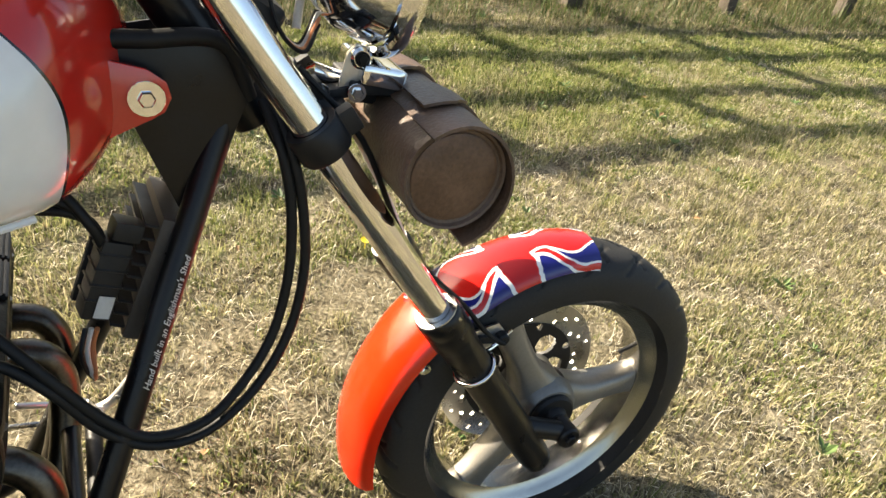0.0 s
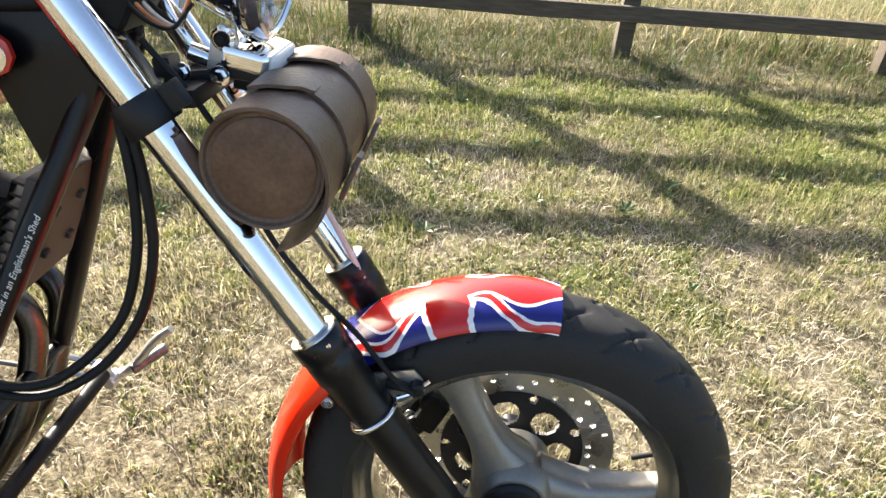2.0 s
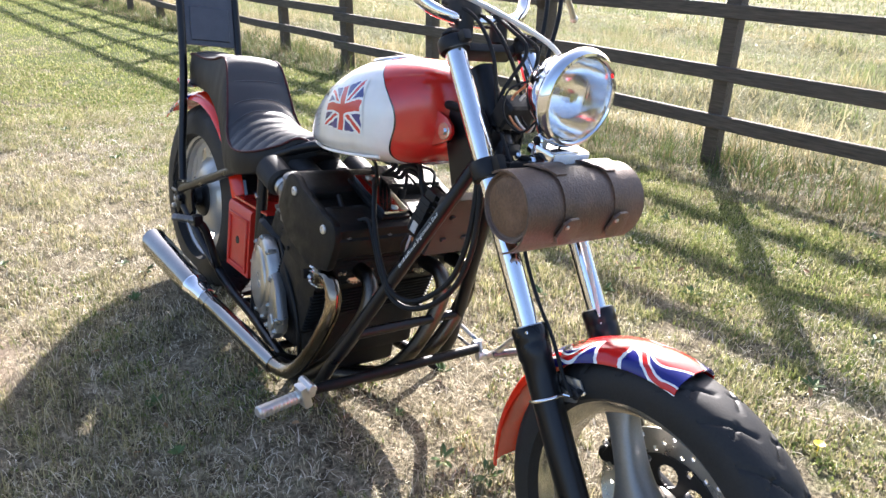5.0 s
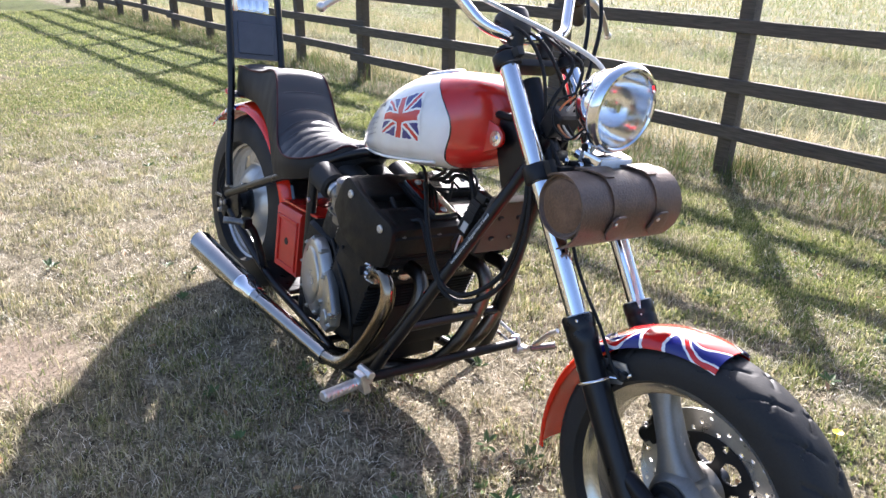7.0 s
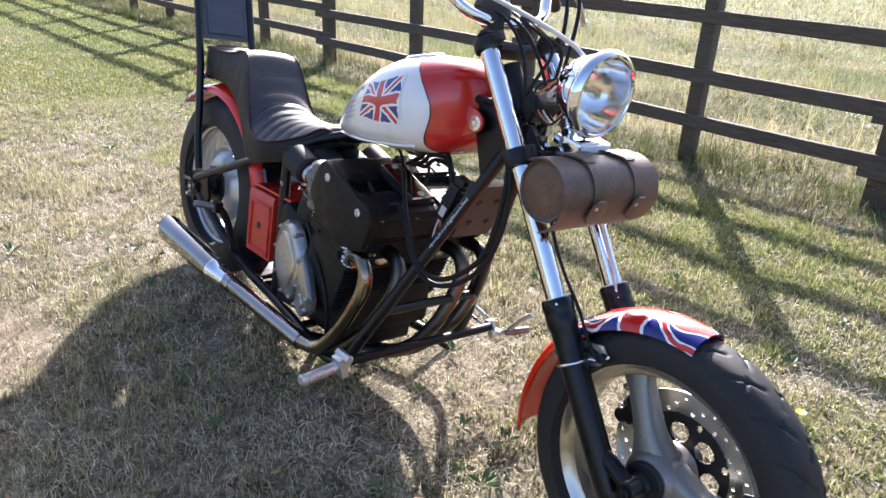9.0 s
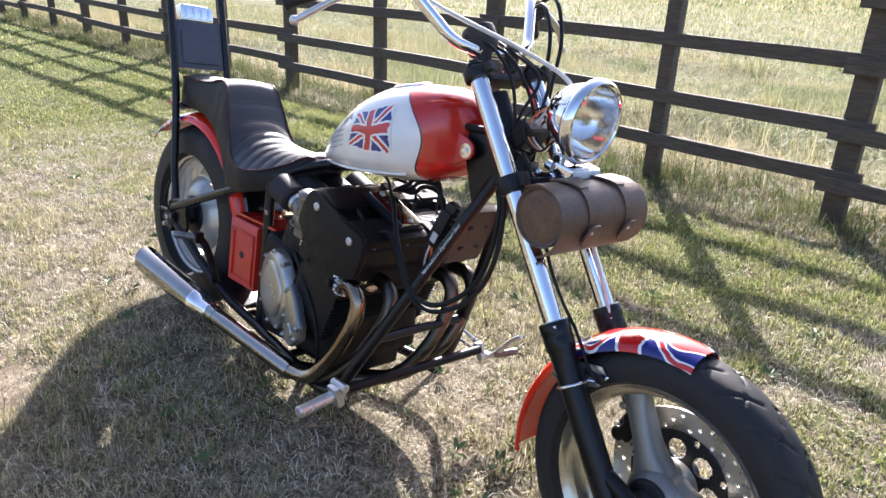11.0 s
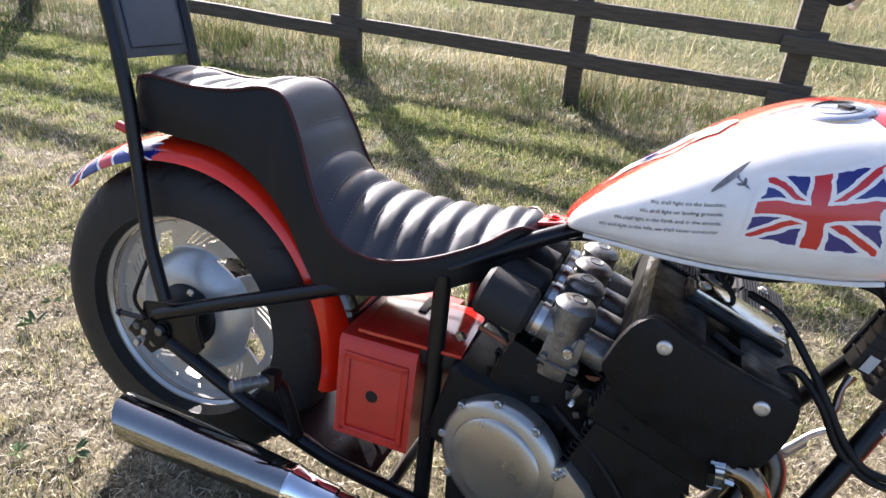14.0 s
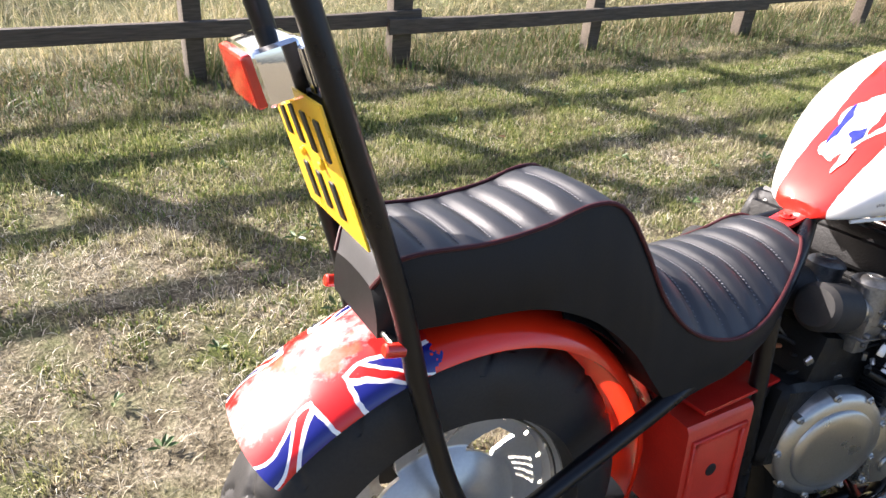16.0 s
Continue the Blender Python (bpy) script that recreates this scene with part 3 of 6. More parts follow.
def fence_strip(x, y, rng):
    edge = 2.62 + 0.16 * (BROAD(x, y) - 0.5) + 0.10 * (MID(x, y) - 0.5)
    return (y + rng.normal(0, 0.05, len(x)) > edge) & (0.6 * MID(x + 2, y) + 0.4 * SMALL(x, y) + rng.normal(0, 0.15, len(x)) > 0.34)


def off_bare(x, y, rng):
    return (x + 0.98) ** 2 + (y + 0.86) ** 2 + rng.normal(0, 0.03, len(x)) > 0.045


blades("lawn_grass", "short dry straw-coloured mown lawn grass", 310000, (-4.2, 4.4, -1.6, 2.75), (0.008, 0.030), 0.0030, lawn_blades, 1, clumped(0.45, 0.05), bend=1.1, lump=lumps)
blades("lawn_straw", "loose dry straw lying matted on the lawn", 220000, (-4.2, 4.4, -1.6, 2.6), (0.014, 0.062), 0.0021, straw_blades, 11, strewn, flat=0.90)
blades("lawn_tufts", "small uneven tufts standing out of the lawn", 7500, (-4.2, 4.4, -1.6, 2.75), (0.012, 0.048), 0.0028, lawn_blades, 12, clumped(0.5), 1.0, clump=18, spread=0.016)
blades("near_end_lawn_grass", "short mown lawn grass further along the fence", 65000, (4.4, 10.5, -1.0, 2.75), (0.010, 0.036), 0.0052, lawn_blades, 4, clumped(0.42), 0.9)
blades("outer_lawn_grass", "dry mown lawn grass out in front of the motorcycle", 40000, (-6.0, 6.0, -4.5, -1.6), (0.010, 0.036), 0.0055, lawn_blades, 8, clumped(0.42), 1.0, lump=lumps)
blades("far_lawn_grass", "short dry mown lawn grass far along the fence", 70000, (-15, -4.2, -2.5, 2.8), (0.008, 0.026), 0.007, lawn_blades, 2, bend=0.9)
blades("green_grass", "patches of short green grass in the lawn", 110000, (-6.5, 7.5, -0.6, 2.6), (0.008, 0.024), 0.0034, green_blades, 3, greens(0.545), 1.2)
blades("green_turf", "low leafy green turf in the lawn", 15000, (-6.5, 7.5, -0.5, 2.6), (0.008, 0.026), 0.0058, green_blades, 23, greens(0.52), 1.3, clump=14, spread=0.020, flat=0.55)
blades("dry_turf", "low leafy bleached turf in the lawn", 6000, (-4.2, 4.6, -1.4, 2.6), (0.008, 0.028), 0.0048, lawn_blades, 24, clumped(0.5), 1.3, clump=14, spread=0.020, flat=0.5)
blades("fence_grass", "rank dry grass along the foot of the fence", 85000, (-15, 10.5, 2.48, 3.35), (0.020, 0.115), 0.0045, fence_blades, 5, fence_strip, 1.0)
blades("fence_litter", "brown dead grass matted under the fence", 60000, (-9, 9, 2.42, 3.4), (0.03, 0.12), 0.0034, fence_blades, 25, fence_strip, flat=0.8)
blades("fence_tufts", "tall tufts against the fence", 300, (-15, 10.5, 2.75, 3.5), (0.08, 0.30), 0.0050, fence_blades, 15, patch_mask(1.7, 0.1, 2.1), 0.8, clump=42, spread=0.050)
blades("field_grass", "pale dry cropped grass in the field beyond the fence", 170000, (-17, 11, 3.1, 11), (0.03, 0.13), 0.0075, tall_blades, 6, None, 1.2, flat=0.45)
blades("field_stalks", "thin bleached stalks in the field beyond the fence", 60000, (-14, 9, 3.2, 8.5), (0.10, 0.34), 0.0042, tall_blades, 26, patch_mask(0.6, -0.2, 1.3), 1.0)
blades("field_tufts", "longer pale tufts in the field beyond the fence", 1600, (-17, 11, 3.3, 14), (0.10, 0.32), 0.008, tall_blades, 16, patch_mask(0.8, 0.2, 3.1), 0.9, clump=28, spread=0.09)
blades("far_field_grass", "dry grass far out in the field", 45000, (-36, 14, 11, 36), (0.06, 0.22), 0.03, tall_blades, 7, None, 1.0)
blades("distant_field_grass", "grass at the far end of the field", 60000, (-90, 30, 34, 120), (0.15, 0.45), 0.10, tall_blades, 27, None, 0.8)


def weeds():
    """Small broad-leaved rosettes in the turf, joined into one piece of stuff."""
    rnd = random.Random(31)
    green = surface("weed_leaf", (0.045, 0.085, 0.02), (0.11, 0.17, 0.045), (0.45, 0.6))
    bm = bmesh.new()
    for _ in range(150):
        x, y = rnd.uniform(-3.8, 3.6), rnd.uniform(-1.2, 2.7)
        g = float(ground_height(x, y)) + 0.006
        k = rnd.uniform(0.5, 1.15)
        for i in range(rnd.randint(5, 8)):
            m = pose(x, y, g, 0, -rnd.uniform(12, 48), rnd.uniform(0, 360))
            ring = [(0.004, -0.003, 0), (0.018, -0.007, 0.002), (0.032, -0.006, 0), (0.042, 0, -0.004), (0.032, 0.006, 0), (0.018, 0.007, 0.002), (0.004, 0.003, 0)]
            vs = [bm.verts.new(m @ (Vector(p) * k)) for p in ring]
            mid = bm.verts.new(m @ (Vector((0.022, 0, -0.003)) * k))
            for a, b in zip(vs, vs[1:]):
                bm.faces.new((a, b, mid))
    tagged(new("lawn_weeds", mesh_of("lawn_weeds", bm, green)), "small green broad-leaved weeds in the lawn", "weeds", kind="stuff")


weeds()


def scatter_leaves():
    rnd = random.Random(9)
    dead = surface("dead_leaf", (0.22, 0.11, 0.045), (0.42, 0.26, 0.12), (0.6, 0.8))
    yellow = surface("yellow_petals", (0.75, 0.55, 0.02), (0.85, 0.65, 0.05), (0.5, 0.6))
    bm = bmesh.new()
    for _ in range(120):
        x, y = rnd.uniform(-3.5, 2.6), rnd.uniform(-1.2, 2.6)
        m = pose(x, y, float(ground_height(x, y)) + 0.018, rnd.uniform(-35, 35), rnd.uniform(-35, 35), rnd.uniform(0, 360))
        k = rnd.uniform(0.5, 1.0)
        ring = [(-0.018, 0, 0), (-0.008, -0.008, 0.003), (0.008, -0.007, 0.003), (0.02, 0, -0.002), (0.008, 0.007, 0.003), (-0.008, 0.008, 0.003)]
        vs = [bm.verts.new(m @ (Vector(p) * k)) for p in ring]
        bm.faces.new((vs[0], vs[1], vs[2], vs[3]))
        bm.faces.new((vs[0], vs[3], vs[4], vs[5]))
    tagged(new("fallen_leaves", mesh_of("fallen_leaves", bm, dead)), "small dead brown leaves on the lawn", "leaf", kind="stuff")
    for x, y in ((0.746, 0.797), (-0.39, 0.56)):
        bm = bmesh.new()
        c = Vector((x, y, float(ground_height(x, y)) + 0.030))
        for k in range(12):
            m = Matrix.Translation(c) @ Matrix.Rotation(2 * math.pi * k / 12, 4, "Z") @ Matrix.Rotation(radians(-18), 4, "Y")
            bm.faces.new([bm.verts.new(m @ Vector(p)) for p in ((0, -0.002, 0), (0.014, -0.003, 0), (0.016, 0, 0.001), (0.014, 0.003, 0), (0, 0.002, 0))])
        rod(c - Vector((0, 0, 0.04)), c, 0.0015, 6, 0.0002, bm)
        tagged(new("dandelion", mesh_of("dandelion", bm, yellow)), "small yellow dandelion flower in the lawn", "flower", "dandelions")


scatter_leaves()

# ---- the motorcycle ----
bike = empty_thing("motorcycle", "custom chopper motorcycle in red, white and union flag paint", "motorcycle", m=LEANS)
ACROSS = Matrix.Rotation(radians(-90), 4, "X")
FRONT_AXLE, REAR_AXLE = Vector((0.748, 0, 0.246)), Vector((-1.11, 0, 0.32))
GUARD_CENTRE = Vector((0.744, 0, 0.252))


def wheel_pose(axle):
    return Matrix.Translation(axle) @ ACROSS


def tyre_mesh(axle, outer, bead, half, groove, segs=396):
    """A tyre with a rounded tread and slanting grooves cut into it."""
    prof = []
    deep = outer - bead
    n = 64
    for i in range(n + 1):
        a = math.pi * i / n
        c, s = math.cos(a), math.sin(a)
        y = -half * math.copysign(abs(c) ** 0.72, c)
        r = bead + deep * abs(s) ** 0.62
        prof.append((r, y, abs(c)))
    inner = [(bead, half * 0.92, 9), (bead - 0.008, half * 0.75, 9), (bead - 0.008, -half * 0.75, 9), (bead, -half * 0.92, 9)]
    bm = bmesh.new()
    rings = []
    m = wheel_pose(axle)
    for r, y, c in prof + inner:
        ring = []
        for k in range(segs):
            a = 2 * math.pi * k / segs
            rr = r
            if c < 0.86:
                side = 1 if y > 0 else -1
                across = abs(y) / half
                ph = (k / segs * groove + side * 0.25 + across * 0.95) % 1.0
                if 0.10 < across < 0.90:
                    rr -= 0.0048 * max(0.0, 1 - abs(ph - 0.06) / 0.075) ** 0.5
                ph = (k / segs * groove + side * 0.25 - across * 0.35 + 0.55) % 1.0
                if 0.30 < across < 0.72:
                    rr -= 0.0036 * max(0.0, 1 - abs(ph - 0.06) / 0.06) ** 0.5
            ring.append(bm.verts.new(m @ Vector((rr * math.cos(a), rr * math.sin(a), y))))
        rings.append(ring)
    for a, b in zip(rings, rings[1:] + rings[:1]):
        for k in range(segs):
            bm.faces.new((a[k], a[(k + 1) % segs], b[(k + 1) % segs], b[k]))
    bmesh.ops.recalc_face_normals(bm, faces=bm.faces)
    return bm


def rim_profile(flange, half, well):
    h = half
    return [(flange, -h), (flange + 0.002, -h + 0.004), (flange - 0.006, -h + 0.008), (flange - 0.014, -h + 0.016), (well + 0.006, -h * 0.55), (well, -h * 0.4), (well, h * 0.4), (well + 0.006, h * 0.55),
            (flange - 0.014, h - 0.016), (flange - 0.006, h - 0.008), (flange + 0.002, h - 0.004), (flange, h),
            (flange - 0.008, h - 0.002), (flange - 0.020, h - 0.016), (well - 0.012, h * 0.5), (well - 0.012, -h * 0.5), (flange - 0.020, -h + 0.016), (flange - 0.008, -h + 0.002)]


def build_front_wheel():
    m = wheel_pose(FRONT_AXLE)
    wheel = part("front_wheel", lathe(rim_profile(0.239, 0.048, 0.214), 96, m, closed=True), rim_silver, bike, "three-spoke cast alloy front wheel", True)
    part("tyre", tyre_mesh(FRONT_AXLE, 0.302, 0.235, 0.062, 22), rubber, wheel, "black road tyre with slanting grooves", True)
    part("hub", lathe([(0, -0.062), (0.020, -0.062), (0.022, -0.056), (0.046, -0.054), (0.052, -0.048), (0.060, -0.030), (0.052, 0), (0.056, 0.04), (0.03, 0.052), (0, 0.052)], 40, m), spoke_grey, wheel, steer=True)
    part("axle_cover", lathe([(0, -0.078), (0.018, -0.078), (0.022, -0.074), (0.024, -0.066), (0.038, -0.065), (0.042, -0.060), (0.042, -0.054), (0, -0.054)], 32, m), black_plastic, wheel, steer=True)
    for k in range(3):
        a0 = radians(-119 + 120 * k)
        secs = []
        for i in range(13):
            t = i / 12
            r = 0.036 + (0.211 - 0.036) * t
            w = 0.024 + 0.024 * (1 - min(t / 0.45, 1)) ** 2 + 0.010 * max(0, (t - 0.7) / 0.3) ** 2
            d = 0.034 - 0.012 * t
            ring = []
            for q in range(20):
                b = 2 * math.pi * q / 20
                cx, cy = math.cos(b), math.sin(b)
                ring.append(m @ Matrix.Rotation(a0, 4, "Z") @ Vector((r, w * math.copysign(abs(cx) ** 0.7, cx), d * math.copysign(abs(cy) ** 0.6, cy) - 0.010 * (1 - t))))
            secs.append(ring)
        part("spoke", loft(secs), spoke_grey, wheel, steer=True)
    holes = []
    for k in range(40):
        a = 2 * math.pi * k / 40
        r = (0.116, 0.129, 0.142)[k % 3]
        holes.append((r * math.cos(a), r * math.sin(a), 0.0042))
    part("brake_disc", polar_plate(m, steps(0.106, 0.154, 24), 300, holes_at(holes), 0.062, 0.005), steel, wheel, "drilled steel brake disc", True)
    rounds = [(0.070 * math.cos(2 * math.pi * k / 7), 0.070 * math.sin(2 * math.pi * k / 7), 0.021) for k in range(7)]
    rounds += [(0.100 * math.cos(2 * math.pi * (k + 0.5) / 7), 0.100 * math.sin(2 * math.pi * (k + 0.5) / 7), 0.007) for k in range(7)]
    part("disc_carrier", polar_plate(m, steps(0.030, 0.108, 26), 180, holes_at(rounds), 0.060, 0.006), black_plastic, wheel, steer=True)
    valve = Vector((0.211 * math.cos(radians(-22)), 0.203 * math.sin(radians(-22)), -0.005))
    part("valve", rod(m @ valve, m @ (valve * 0.82), 0.004, 10), black_plastic, wheel, steer=True)
    part("axle", rod(FRONT_AXLE + Vector((0, -0.118, 0)), FRONT_AXLE + Vector((0, 0.118, 0)), 0.011), steel, wheel, steer=True)


def build_rear_wheel():
    m = wheel_pose(REAR_AXLE)
    wheel = part("rear_wheel", lathe(rim_profile(0.224, 0.058, 0.207), 96, m, closed=True), disc_silver, bike, "silver slotted disc rear wheel")
    part("tyre", tyre_mesh(REAR_AXLE, 0.324, 0.220, 0.080, 20), rubber, wheel, "wide black rear tyre")
    for r, z in ((0.214, -0.052), (0.204, -0.042)):
        part("rim_bead", lathe([(r - 0.004, z + 0.006), (r - 0.002, z - 0.002), (r + 0.002, z - 0.002), (r + 0.004, z + 0.006)], 96, m), rim_silver, wheel)

    def windows(r, a):
        r = r / 1.055
        q = math.degrees(a) % 72
        if 0.124 < r < 0.166 and 2 + (r - 0.124) * 420 < q < 26 + (r - 0.124) * 150:
            return True
        for s in range(4):
            mid = 43 + s * 5.5 + (r - 0.14) * 420
            if 0.138 < r < 0.168 and abs(q - mid) < 1.4:
                return True
        return abs(r - 0.181) < 0.0034 and (math.degrees(a) % 18) < 2.4

    def dish(r):
        r = r / 1.055
        return -0.054 + 0.036 * ((r - 0.06) / 0.07) ** 2 if r < 0.13 else -0.018

    part("wheel_disc", polar_plate(m, steps(0.055, 0.211, 64), 480, windows, dish, 0.006), disc_silver, wheel, "dished silver wheel centre with cut-outs")
    part("hub", lathe([(0, -0.092), (0.024, -0.092), (0.030, -0.086), (0.034, -0.070), (0.062, -0.064), (0.070, -0.056), (0.072, -0.040), (0.072, 0.03), (0, 0.05)], 48, m), black_plastic, wheel)
    part("brake_disc", polar_plate(m, steps(0.085, 0.120, 14), 240, holes_at([(0.1025 * math.cos(2 * math.pi * k / 24), 0.1025 * math.sin(2 * math.pi * k / 24), 0.004) for k in range(24)]), 0.068, 0.005), steel, wheel)
    part("axle", rod(REAR_AXLE + Vector((0, -0.146, 0)), REAR_AXLE + Vector((0, 0.146, 0)), 0.009), carb_metal, wheel)
    part("hub_bolt", bolt(bmesh.new(), (-1.068, -0.098, 0.398), (0, -1, 0), 0.006, 0.005, 0.008), steel, wheel)


build_front_wheel()
build_rear_wheel()


# ---- fork, lamp and bars ----
LEG_TOP, DOWN = Vector((0.168, 0, 0.993)), -UP_FORK
AHEAD = Vector((math.cos(RAKE), 0, math.sin(RAKE)))


def on_leg(z, side, ahead=0.0):
    return LEG_TOP + DOWN * ((LEG_TOP.z - z) / math.cos(RAKE)) + Vector((0, side * 0.0925, 0)) + AHEAD * ahead


def build_fork():
    for s in (-1, 1):
        leg = part("fork_leg", rod(on_leg(1.0, s), on_leg(0.50, s), 0.0205, 28, 0.002), chrome, bike, "polished chrome fork tube over a black slider", True)
        low = on_leg(0.186, s)
        up = on_leg(0.525, s)
        h = (low - up).length
        part("slider", lathe([(0.0208, -0.002), (0.0305, -0.002), (0.0325, 0.002), (0.0325, 0.022), (0.0310, 0.026), (0.0318, 0.030), (0.0318, 0.054), (0.0290, 0.060), (0.0280, 0.10), (0.0278, 0.20), (0.0275, h * 0.93), (0.0255, h * 0.985), (0.020, h), (0, h)], 32, along(up, low)), black_frame, leg, steer=True)
        part("seal_ring", lathe([(0.0212, -0.004), (0.0295, -0.004), (0.030, 0.0), (0.0212, 0.0)], 32, along(up, low), closed=True), steel, leg, steer=True)
        c = on_leg(0.418, s)
        hoop = [(0.0305 + 0.0034 * math.cos(a), 0.0034 * math.sin(a)) for a in steps(0, 2 * math.pi * 9 / 10, 9)]
        ring = lathe(hoop, 36, along(c, low), closed=True)
        tab = c + AHEAD * 0.031 - Vector((0, s * 0.012, 0))
        sweep(ring, smooth_path([tab, tab + Vector((0.020, -s * 0.006, 0.006)), tab + Vector((0.040, -s * 0.010, 0.022))], 4), 0.0032, 8)
        part("clamp_ring", ring, chrome, leg, "thin chrome wire hoop round the slider", True)
        eye = c + AHEAD * 0.060 - Vector((0, s * 0.020, 0.004))
        clip = rod(eye + Vector((0, -0.010, 0)), eye + Vector((0, 0.010, 0)), 0.0095, 16, 0.002)
        block((0.040, 0.008, 0.012), pose(eye.x - 0.020, eye.y, eye.z, 0, 8, 0), 0.003, 2, clip)
        part("stay_clip", clip, black_plastic, leg, steer=True)
        for q in (-0.8, 0.9):
            e = up + Vector((0.030 * math.cos(q), s * 0.030 * math.sin(q), 0.002))
            part("retainer_tab", block((0.011, 0.007, 0.006), Matrix.Translation(e) @ Matrix.Rotation(-RAKE, 4, "Y"), 0.002, 2), chrome, leg, steer=True)
        lug = bmesh.new()
        a = FRONT_AXLE + Vector((0, s * 0.098, 0))
        sweep(lug, [on_leg(0.275, s), on_leg(0.258, s, 0.02), a], [0.016, 0.017, 0.017], 14)
        rod(a + Vector((0, -0.020, 0)), a + Vector((0, 0.020, 0)), 0.0205, 24, 0.003, lug)
        bolt(lug, a + Vector((0, s * 0.020, 0)), (0, s, 0), 0.010, 0.006)
        part("axle_lug", lug, black_frame, leg, steer=True)
        part("fork_cap", lathe([(0, 0.012), (0.012, 0.012), (0.014, 0.006), (0.021, 0.004), (0.022, 0), (0, 0)], 6, along(on_leg(1.002, s), on_leg(1.05, s))), black_plastic, leg, steer=True)
    for z, d, nm in ((0.985, 0.025, "upper_clamp"), (0.775, 0.036, "lower_clamp")):
        bm = bmesh.new()
        mid = on_leg(z, 0)
        rot = Matrix.Rotation(-RAKE, 4, "Y")
        for s in (-1, 1):
            lathe([(0.0215, -d / 2), (0.029, -d / 2), (0.0305, -d / 2 + 0.003), (0.0305, d / 2 - 0.003), (0.029, d / 2), (0.0215, d / 2)], 28, Matrix.Translation(on_leg(z, s)) @ rot, bm, closed=True)
            block((0.034, 0.018, d * 0.8), Matrix.Translation(on_leg(z, s, 0.030)) @ rot, 0.003, 2, bm)
        block((0.046, 0.150, d * 0.7), Matrix.Translation(mid - AHEAD * 0.022) @ rot, 0.006, 2, bm)
        part(nm, bm, black_plastic, bike, steer=True)
    part("steering_neck", rod(on_leg(0.79, 0, -0.045), on_leg(0.965, 0, -0.045), 0.028, 24), black_frame, bike)


def build_headlight():
    c = Vector((0.405, 0.008, 0.926))
    way = Vector((1, 0, -0.12)).normalized()
    m = along(c, c + way) @ Matrix.Scale(0.95, 4)
    lamp = part("headlight", lathe([(0, -0.088), (0.030, -0.085), (0.052, -0.074), (0.068, -0.052), (0.078, -0.022), (0.082, -0.004), (0.089, -0.003), (0.0945, 0.004), (0.0955, 0.012), (0.0930, 0.020), (0.088, 0.026), (0.083, 0.027), (0.080, 0.024), (0.079, 0.012), (0.0765, -0.012), (0.066, -0.046), (0.03, -0.078), (0, -0.082)], 56, m), chrome, bike, "round chrome headlight", True)
    lens, R, rows, segs = bmesh.new(), 0.0795, 26, 96
    def glass(r, a, back):
        x, y = r * math.cos(a), r * math.sin(a)
        z = 0.023 + 0.013 * (1 - (r / R) ** 2)
        if back:
            flute = 0.0011 * (0.5 + 0.5 * math.cos(2 * math.pi * x / 0.0085)) if y > -0.012 or abs(x) > 0.045 else 0.0007 * (0.5 + 0.5 * math.cos(2 * math.pi * y / 0.007))
            z -= 0.0035 + (flute if r < 0.076 else 0.0)
        return m @ Vector((x, y, z))
    for back in (False, True):
        mid = lens.verts.new(glass(0, 0, back))
        last = None
        for i in range(1, rows + 1):
            ring = [lens.verts.new(glass(R * i / rows, 2 * math.pi * k / segs, back)) for k in range(segs)]
            for k in range(segs):
                j = (k + 1) % segs
                lens.faces.new((mid, ring[k], ring[j]) if last is None else (last[k], ring[k], ring[j], last[j]))
            last = ring
        outer = last if not back else outer
        if back:
            for k in range(segs):
                j = (k + 1) % segs
                lens.faces.new((outer[k], last[k], last[j], outer[j]))
    bmesh.ops.recalc_face_normals(lens, faces=lens.faces)
    part("lens", lens, lamp_glass, lamp, "fluted clear glass lens", True)
    shade = lathe([(0, 0.004), (0.010, 0.003), (0.0135, -0.004), (0.0135, -0.020), (0.011, -0.020), (0.011, -0.006), (0, 0.0)], 24, m)
    part("bulb_shade", shade, chrome, lamp, steer=True)
    part("bulb", lathe([(0, -0.022), (0.006, -0.024), (0.007, -0.040), (0.012, -0.058), (0, -0.060)], 18, m), clear_lens, lamp, steer=True)
    part("reflector", lathe([(0.0775, 0.010), (0.073, -0.012), (0.060, -0.034), (0.04, -0.052), (0.015, -0.062), (0, -0.064), (0, -0.067), (0.016, -0.065), (0.042, -0.055), (0.063, -0.037), (0.0758, -0.012), (0.079, 0.010)], 48, m, closed=True), reflector_metal, lamp, steer=True)
    part("bracket", tube([c + Vector((-0.02, 0, -0.085)), c + Vector((-0.03, 0, -0.12)), on_leg(0.80, 0, 0.035)], 0.011, 12), chrome, lamp, steer=True)
    p = c + Vector((-0.004, 0, -0.108))
    side = block((0.060, 0.080, 0.014), pose(p.x - 0.006, p.y, p.z - 0.012, 0, 6, 0), 0.005, 3)
    block((0.030, 0.034, 0.020), pose(p.x - 0.010, p.y, p.z - 0.026, 0, 6, 0), 0.005, 2, side)
    marker = part("side_lamp", side, black_plastic, bike, "small clear side lamp under the headlight", True)
    shell = block((0.052, 0.098, 0.024), pose(p.x, p.y, p.z + 0.004, 0, 10, 0), 0.009, 4)
    part("shell", shell, chrome, marker, "silvery lamp shell", True)
    front = block((0.010, 0.088, 0.019), pose(p.x + 0.024, p.y, p.z + 0.000, 0, 10, 0), 0.004, 3)
